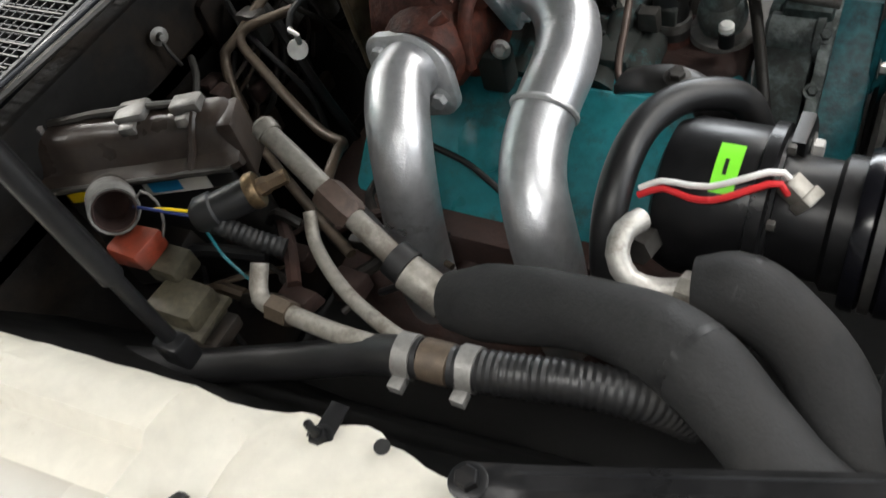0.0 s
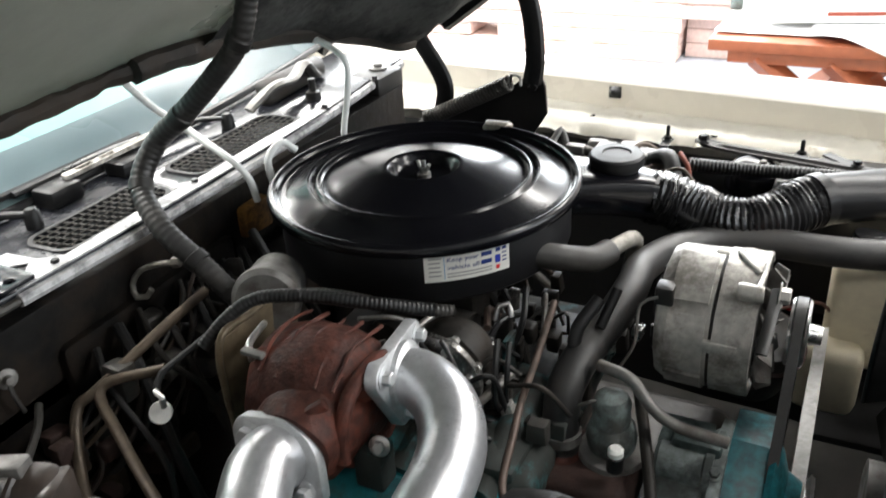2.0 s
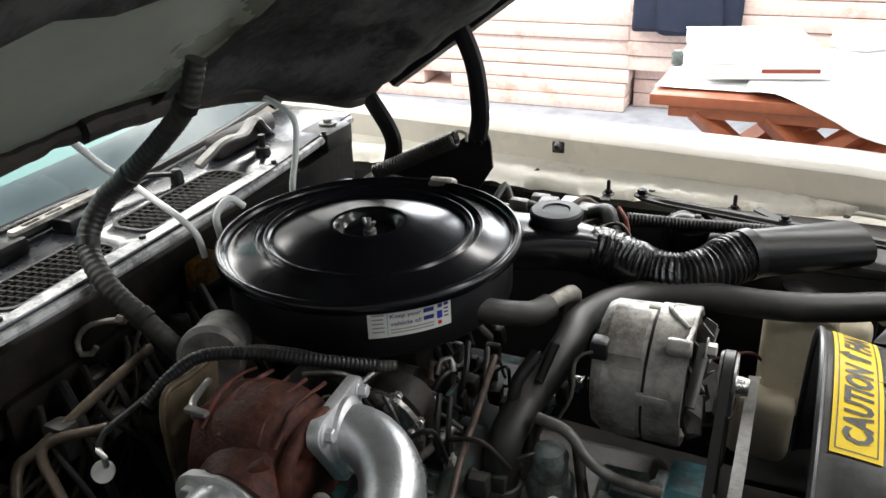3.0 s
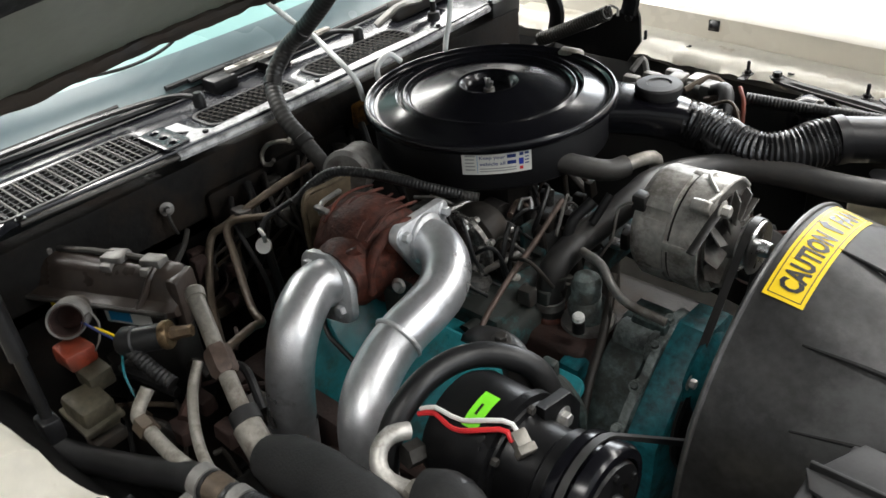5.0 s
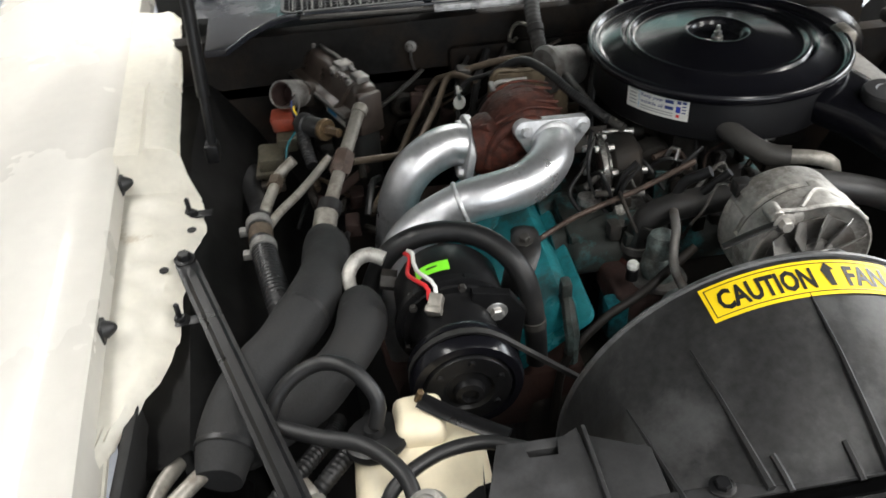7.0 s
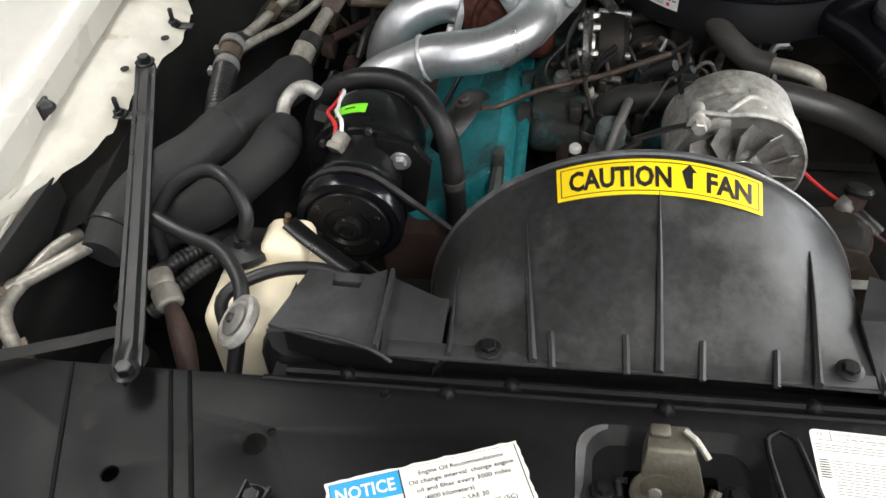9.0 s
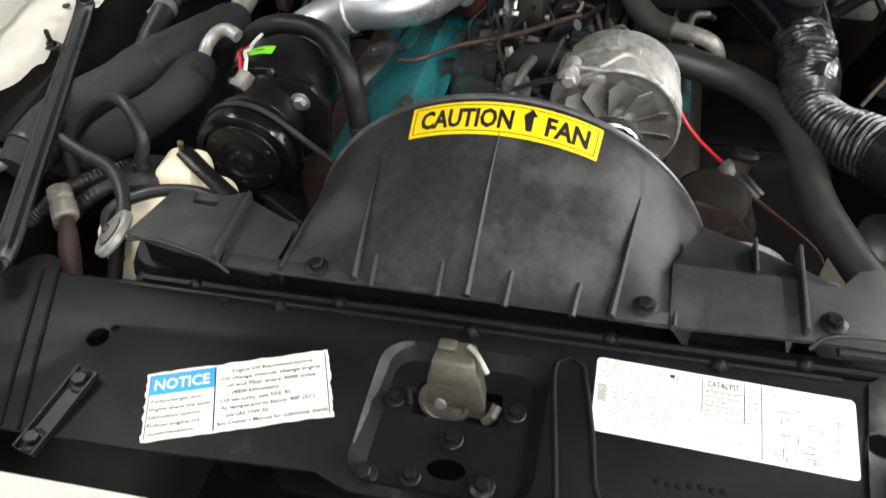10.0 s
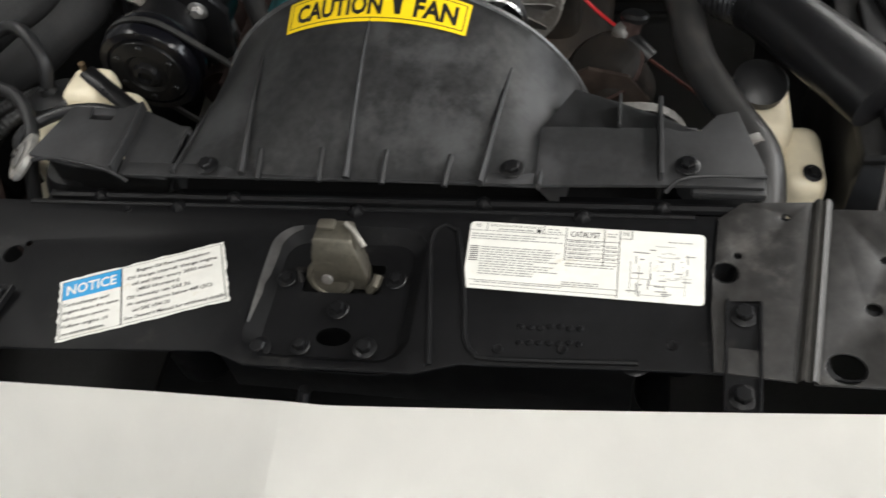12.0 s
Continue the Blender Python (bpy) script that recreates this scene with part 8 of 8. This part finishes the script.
for o, z in ((0.0, 0.0), (0.02, -0.02)):
    pp = thing("condenser_line", (0.66, -0.78, 0.8), "pale aluminium line to the condenser", "line", "condenser lines")
    part("line", tube([(0.600, -0.770, 0.862), (0.635, -0.801, 0.860), (0.687, -0.845, 0.860), (0.713, -0.877, 0.858), (0.74, -0.91, 0.85)] if o == 0 else [(0.590, -0.815, 0.850), (0.625, -0.829, 0.856), (0.672, -0.838, 0.858), (0.712, -0.843, 0.856), (0.745, -0.825, 0.85), (0.77, -0.80, 0.80)], 0.0088, 12), PALE_LINE, pp)
    part("nut", lathe([(0, -0.012), (0.015, -0.012), (0.015, 0.012), (0, 0.012)], (0.700, -0.860, 0.859) if o == 0 else (0.755, -0.815, 0.83), (0.6, -0.75, 0.0), 6), TAN, pp)
solo("receiver_dryer", lathe([(0, 0), (0.035, 0), (0.037, 0.01), (0.037, 0.17), (0.03, 0.19), (0, 0.192)], (0.68, -0.76, 0.54), seg=24), DARK, "black receiver dryer canister", "dryer")

tk = thing("coolant_bottle", (0.60, 0.28, 0.70), "cream plastic coolant bottle with a black cap", "bottle")
part("body", lumps(join(box(0.500, 0.60, 0.225, 0.305, 0.66, 0.830, 0.02, 4), box(0.55, 0.650, 0.292, 0.345, 0.66, 0.795, 0.02, 4), box(0.47, 0.56, 0.185, 0.25, 0.60, 0.71, 0.02, 3)), 0.003, 14), CREAM, tk)
part("cap", lathe([(0, 0), (0.030, 0), (0.031, 0.012), (0.024, 0.016), (0.008, 0.020), (0, 0.020)], (0.545, 0.264, 0.842), (0.25, 0.1, 1), 24), RUBBER, tk)
part("neck", lathe([(0, 0), (0.026, 0), (0.022, 0.016), (0, 0.016)], (0.540, 0.263, 0.826), (0.25, 0.1, 1), 24), CREAM, tk)
part("screw", bolt((0.632, 0.325, 0.795), (0.2, 0.2, 1), 0.007), BLACK, tk)

# braces from the support back to the aprons
for s in (-1, 1):
    m = (lambda y: y) if s < 0 else (lambda y: 2 * CY - y)
    br = thing("brace_bar", (0.59, m(-0.72), 0.90), "black pressed steel brace bar bolted from support to fender", "brace", "brace bars")
    a, b = (Vector((0.322, -0.820, 0.914)), Vector((0.822, -0.640, 0.910))) if s < 0 else (Vector((0.270, 0.500, 0.874)), Vector((0.822, 0.345, 0.896)))
    d = (b - a).normalized()
    w = d.cross(Vector((0, 0, 1))).normalized()
    up = w.cross(d)
    bm = bmesh.new()
    rows = []
    prof = [(-0.0135, -0.002), (-0.0135, 0.003), (-0.009, 0.003), (-0.005, 0.0075), (0.005, 0.0075), (0.009, 0.003), (0.0135, 0.003), (0.0135, -0.002)]
    n = 30
    for i in range(n + 1):
        u = i / n
        f = min(1, 9 * u, 9 * (1 - u))
        e = math.sqrt(max(0.02, min(1, u * 40, (1 - u) * 40)))
        p = a + (b - a) * (-0.025 + 1.05 * u) + Vector((0, 0, -0.004 * f))
        rows.append([bm.verts.new(p + w * (x * e) + up * (h if h < 0.004 else 0.003 + (h - 0.003) * f)) for x, h in prof])
    for r0, r1 in zip(rows, rows[1:]):
        for k in range(len(prof)):
            bm.faces.new((r0[k], r0[(k + 1) % 8], r1[(k + 1) % 8], r1[k]))
    bm.faces.new(rows[0])
    bm.faces.new(rows[-1][::-1])
    # the far bar's reflected light is put into a paler paint
    part("bar", bm, BLACK if s < 0 else END_PAINT, br)
    part("bolt", bolt(a + up * 0.003, up, 0.0085, True, 0.009), BLACK, br)
    part("bolt", bolt(b + up * 0.003, up, 0.0085, True, 0.009), BLACK, br)

strap = thing("apron_strap", (0.47, 0.45, 0.885), "small dark strap bolted beside the far apron", "bracket")
part("strap", turned(plate(rounded(-0.034, 0.034, -0.009, 0.009, 0.004), [], 0.003), pose(0.487, 0.455, 0.886, 0, 0, -42)), END_PAINT, strap)
part("bolt", bolt((0.508, 0.437, 0.888), (0, 0, 1), 0.006), BLACK, strap)
cover = thing("solenoid_cover", (0.36, 0.43, 0.84), "glossy black pressed cover beside the far apron", "cover")
part("shell", lumps(lathe([(0, 0.020), (0.020, 0.019), (0.036, 0.012), (0.044, 0.0), (0.046, -0.03), (0, -0.03)], (0.365, 0.452, 0.853), (0.1, -0.15, 1), 30), 0.002, 20), SATIN, cover)
part("stud", bolt((0.375, 0.435, 0.872), (0, 0, 1), 0.006), DULL, cover)

# engine bay hoses at the firewall
wl = thing("windshield_loom", (-0.25, -0.13, 0.9), "thick taped wiring loom rising from the firewall to the hood", "wiring loom")
LOOM = [(-0.105, -0.225, 0.85), (-0.130, -0.250, 0.915), (-0.170, -0.255, 0.955), (-0.220, -0.250, 0.988), (-0.268, -0.222, 1.022), (-0.262, -0.190, 1.065), (-0.222, -0.180, 1.100), (-0.165, -0.175, 1.150), (-0.120, -0.175, 1.195), (-0.100, -0.170, 1.245)]
part("loom", tube(LOOM, lambda u: 0.0112 + 0.002 * math.sin(math.pi * u), 16, ribs=(0.0085, 0.0010)), RUBBER_OLD, wl)
for i in (2, 4, 6, 8):
    part("tape_band", lathe([(0.0120, -0.008), (0.0150, -0.006), (0.0150, 0.006), (0.0120, 0.008)], LOOM[i], Vector(LOOM[i + 1]) - Vector(LOOM[i - 1]), 14), CASE, wl)
hw = thing("hood_cable", (-0.36, -0.4, 1.09), "two thin black cables hanging below the hood edge", "cable")
for o in (0.0, 0.012):
    part("cable", tube([(-0.36, -0.62, 1.125 + o), (-0.36, -0.50, 1.106 + o), (-0.36, -0.413, 1.095 + o), (-0.36, -0.345, 1.101 + o), (-0.36, -0.298, 1.122 + o), (-0.35, -0.27, 1.15 + o)], 0.0028, 8), RUBBER, hw)
ht = thing("hook_tube", (-0.22, -0.26, 0.9), "bare metal tube end bent into a hook", "tube")
part("tube", tube([(-0.198, -0.255, 0.946), (-0.222, -0.262, 0.944), (-0.248, -0.272, 0.935), (-0.258, -0.280, 0.918), (-0.250, -0.285, 0.904), (-0.238, -0.280, 0.905), (-0.232, -0.276, 0.914)], 0.0036, 10), PALE_LINE, ht)
part("nut", lathe([(0, 0), (0.0065, 0), (0.0065, 0.010), (0, 0.010)], (-0.208, -0.257, 0.946), (1, 0.3, 0.1), 6), PALE_LINE, ht)
wh = thing("washer_tube", (-0.3, 0.0, 1.0), "pale translucent washer tube running over the cowl", "tube")
part("tube", tube([(-0.212, -0.085, 0.950), (-0.214, -0.092, 0.985), (-0.232, -0.098, 1.010), (-0.280, -0.088, 1.026), (-0.328, -0.080, 1.044), (-0.335, -0.110, 1.075), (-0.318, -0.160, 1.122), (-0.310, -0.18, 1.14)], 0.0048, 10), CLEAR, wh)
part("tube", tube([(-0.195, 0.110, 0.955), (-0.192, 0.112, 0.990), (-0.186, 0.122, 1.040), (-0.190, 0.130, 1.085), (-0.250, 0.150, 1.105), (-0.320, 0.179, 1.101)], 0.0048, 10), CLEAR, wh)
part("elbow", tube([(-0.225, -0.03, 0.945), (-0.230, -0.028, 0.985), (-0.222, -0.005, 1.003), (-0.214, 0.015, 0.985)], 0.0052, 10), CLEAR, wh)
solo("yellow_connector", lumps(box(-0.275, -0.245, -0.075, -0.02, 0.88, 0.925, 0.005), 0.004, 50), mat("amber_plastic", (0.26, 0.12, 0.02), 0.6, var=0.6, dirt=(0.05, 0.03, 0.015), amount=0.5, dirt_scale=30), "amber plastic connector on the firewall", "connector")
rnd = random.Random(3)
for k in range(9):
    y = -0.36 + 0.035 * k + rnd.uniform(-0.01, 0.01)
    solo("firewall_hose", tube([(-0.24, y, 0.90 - 0.03 * rnd.random()), (-0.20 + 0.02 * rnd.random(), y - 0.03, 0.86), (-0.16 + 0.05 * rnd.random(), y - 0.06 * rnd.random(), 0.78), (-0.12 + 0.05 * rnd.random(), y - 0.05, 0.66), (-0.1, y, 0.5)], rnd.choice((0.004, 0.005, 0.007)), 8), rnd.choice((RUBBER, RUBBER_OLD, GRIME)), "dark hose hanging along the firewall", "hose", "firewall hoses")
booster = thing("brake_booster", (-0.16, 0.33, 0.80), "black brake booster by the far fender", "brake booster")
part("drum", lathe([(0, 0), (0.10, 0), (0.115, 0.015), (0.115, 0.03), (0.10, 0.05), (0.06, 0.075), (0, 0.08)], (-0.25, 0.30, 0.80), (1, 0, 0), 36), BLACK, booster)
part("master_cylinder", lumps(box(-0.17, 0.0, 0.265, 0.335, 0.80, 0.87, 0.01), 0.002, 30), DULL, booster)
sol = thing("solenoid_bracket", (0.22, 0.36, 0.88), "metal solenoid valves with plugs by the far apron", "solenoid")
for x, y in ((0.12, 0.36), (0.155, 0.37), (0.19, 0.35)):
    part("valve", lumps(join(box(x, x + 0.03, y, y + 0.035, 0.86, 0.90, 0.004), lathe([(0, 0), (0.008, 0), (0.008, 0.03), (0, 0.03)], (x, y + 0.01, 0.885), (-1, 0.2, 0.1), 12)), 0.001, 50), rnd.choice((DULL, ALU, ZINC)), sol)
part("plug_hose", tube([(0.215, 0.36, 0.89), (0.245, 0.34, 0.905), (0.26, 0.31, 0.885), (0.262, 0.29, 0.85)], 0.013, 12), RUBBER, sol)
part("orange_wire", tube([(0.255, 0.375, 0.90), (0.275, 0.35, 0.885), (0.285, 0.33, 0.84)], 0.004, 8), ORANGE, sol)
solo("ribbed_conduit", tube([(0.27, 0.37, 0.885), (0.36, 0.40, 0.875), (0.44, 0.41, 0.875), (0.52, 0.43, 0.87)], 0.010, 10, ribs=(0.006, 0.0012)), RUBBER, "ribbed black conduit along the far apron", "conduit", "conduits")
bat = thing("battery", (0.53, 0.445, 0.66), "black battery in the far corner", "battery")
part("case", lumps(box(0.40, 0.66, 0.36, 0.53, 0.66, 0.842, 0.006), 0.0, 1), RUBBER, bat)
part("lid", box(0.397, 0.663, 0.357, 0.533, 0.842, 0.86, 0.005), CASE, bat)
for x in (0.42, 0.55):
    part("vent_cap", box(x, x + 0.08, 0.38, 0.42, 0.8602, 0.872, 0.004), RUBBER, bat)
solo("battery_cable", tube([(0.445, 0.365, 0.66), (0.47, 0.372, 0.70), (0.503, 0.377, 0.716), (0.565, 0.412, 0.715), (0.62, 0.44, 0.70)], 0.0065, 10), RED, "thick red battery cable beside the coolant bottle", "cable")
for pts, m_ in (([(0.335, 0.030, 0.86), (0.345, 0.045, 0.835), (0.358, 0.065, 0.817), (0.375, 0.088, 0.806), (0.392, 0.108, 0.801)], RED),):
    solo("battery_cable", tube(pts, 0.0024, 8), m_, "thin red battery cable behind the shroud", "cable")
sm = thing("power_steering_pump", (0.45, 0.10, 0.66), "rusty brown steering pump can with a pale plug", "pump")
PA = Vector((0.425, 0.100, 0.742))
part("can", lumps(lathe([(0, -0.05), (0.044, -0.05), (0.050, -0.04), (0.050, 0.030), (0.052, 0.034), (0.050, 0.040), (0.040, 0.050), (0, 0.052)], PA, (0.25, -0.35, 0.9), 32), 0.002, 30), GRIME, sm)
part("seam", lathe([(0.050, 0.030), (0.0545, 0.032), (0.0545, 0.036), (0.050, 0.038)], PA, (0.25, -0.35, 0.9), 32), RUST_DARK, sm, "rusty crimped seam")
part("neck", tube([PA + Vector((-0.01, 0.01, 0.03)), PA + Vector((-0.03, 0.02, 0.062)), PA + Vector((-0.04, 0.025, 0.075))], 0.014, 14), RUST_DARK, sm)
part("cap", lathe([(0, 0), (0.018, 0), (0.019, 0.006), (0.015, 0.010), (0, 0.011)], PA + Vector((-0.04, 0.025, 0.070)), (-0.3, 0.1, 1), 20), RUBBER, sm)
part("bracket", lumps(plate([(0.035, 0.70), (0.150, 0.68), (0.150, 0.755), (0.120, 0.795), (0.070, 0.808), (0.040, 0.79)], [], 0.006, Matrix.Translation((0.478, 0, 0)) @ TURN, 0.001), 0.002, 30), BOX, sm, "brown bracket with a bare edge")
wp = thing("wire_plug", (0.40, 0.112, 0.80), "smoky grey plug on the red battery wire", "plug")
part("shell", lumps(lathe([(0, 0), (0.013, 0), (0.016, 0.006), (0.016, 0.014), (0.011, 0.022), (0, 0.024)], (0.390, 0.104, 0.800), (0.55, 0.6, -0.1), 18), 0.001, 60), DULL, wp)
part("boot", lumps(tube([(0.398, 0.114, 0.796), (0.413, 0.130, 0.790), (0.425, 0.147, 0.780)], 0.013, 12), 0.0015, 40), RUBBER, wp)
part("wire", tube([(0.424, 0.146, 0.780), (0.46, 0.185, 0.774), (0.49, 0.22, 0.765), (0.51, 0.24, 0.74)], 0.0024, 8), RUST, wp)

solo("stay_bar", lumps(tube([(0.812, -0.80, 0.896), (0.780, -0.735, 0.889), (0.748, -0.675, 0.882)], 0.008, 8, flat=0.22), 0.001, 40), DARK, "flat black stay from the support to the brace", "stay")

# hoses and plugs along the far apron
rnd = random.Random(29)
for k in range(10):
    p = Vector((rnd.uniform(0.02, 0.24), rnd.uniform(0.30, 0.44), rnd.uniform(0.86, 0.89)))
    q = p + Vector((rnd.uniform(-0.06, 0.10), rnd.uniform(-0.06, 0.06), rnd.uniform(-0.03, 0.01)))
    solo("apron_hose", tube([p, (p + q) / 2 + Vector((0, rnd.uniform(-0.02, 0.02), rnd.uniform(0.01, 0.03))), q], rnd.choice((0.003, 0.0045, 0.006, 0.009)), 8), rnd.choice((TAN, RUBBER, DULL, RUBBER, COPPER)), "small hose or wire along the far apron", "hose", "apron hoses")
for x, y in ((0.07, 0.36), (0.10, 0.39), (0.045, 0.33)):
    solo("wire_plug", lumps(box(x, x + 0.032, y, y + 0.018, 0.875, 0.897, 0.004), 0.001, 60), DULL, "grey plastic wire plug beside the far apron", "plug", "wire plugs")

STUD = Vector((-0.25, -0.469, 0.912))
stud = thing("firewall_stud", STUD, "dull washer and wire clip on the firewall", "stud")
part("washer", lathe([(0, 0), (0.010, 0), (0.011, 0.002), (0.005, 0.004), (0.004, 0.012), (0, 0.012)], STUD, (1, -0.3, 0.2), 18), DULL, stud)
part("wire", tube([STUD, STUD + Vector((0.006, -0.002, -0.02)), STUD + Vector((0.004, 0.004, -0.045))], 0.0025, 8), DUSTY, stud)

# grimy clutter on the firewall behind the turbocharger
rnd = random.Random(41)
for k in range(28):
    p = Vector((-0.235 + rnd.uniform(0, 0.05), rnd.uniform(-0.50, -0.14), rnd.uniform(0.70, 0.88)))
    w, h, d = rnd.uniform(0.006, 0.020), rnd.uniform(0.008, 0.026), rnd.uniform(0.006, 0.016)
    solo("firewall_fitting", lumps(box(p.x - d, p.x + d, p.y - w, p.y + w, p.z - h, p.z + h, 0.005), 0.004, 45), rnd.choice((BOX, DUSTY, DULL, RUST_DARK, TAN, DUSTY)), "grimy small fitting on the firewall", "fitting", "firewall fittings")
for k in range(16):
    y = rnd.uniform(-0.48, -0.16)
    z = rnd.uniform(0.80, 0.90)
    solo("firewall_wire", tube([(-0.24, y, z), (-0.215, y - rnd.uniform(0.02, 0.05), z - 0.01), (-0.20, y - rnd.uniform(0.05, 0.09), z - rnd.uniform(0.03, 0.07)), (-0.225, y - rnd.uniform(0.08, 0.14), z - rnd.uniform(0.06, 0.12))], rnd.choice((0.0025, 0.003, 0.0045)), 8), rnd.choice((DUSTY_HOSE, RUBBER_OLD, BOX, TAN)), "dirty wire looping along the firewall", "wire", "firewall wires")
for k in range(5):
    p = (-0.25, rnd.uniform(-0.52, -0.16), rnd.uniform(0.72, 0.86))
    solo("firewall_grommet", lathe([(0.010, 0), (0.024, 0.0), (0.026, 0.006), (0.020, 0.012), (0.012, 0.013), (0.010, 0.006), (0, 0.006)], p, (1, 0, 0), 20), rnd.choice((GRIME, RUBBER_OLD)), "round rubber grommet in the firewall", "grommet", "firewall grommets")
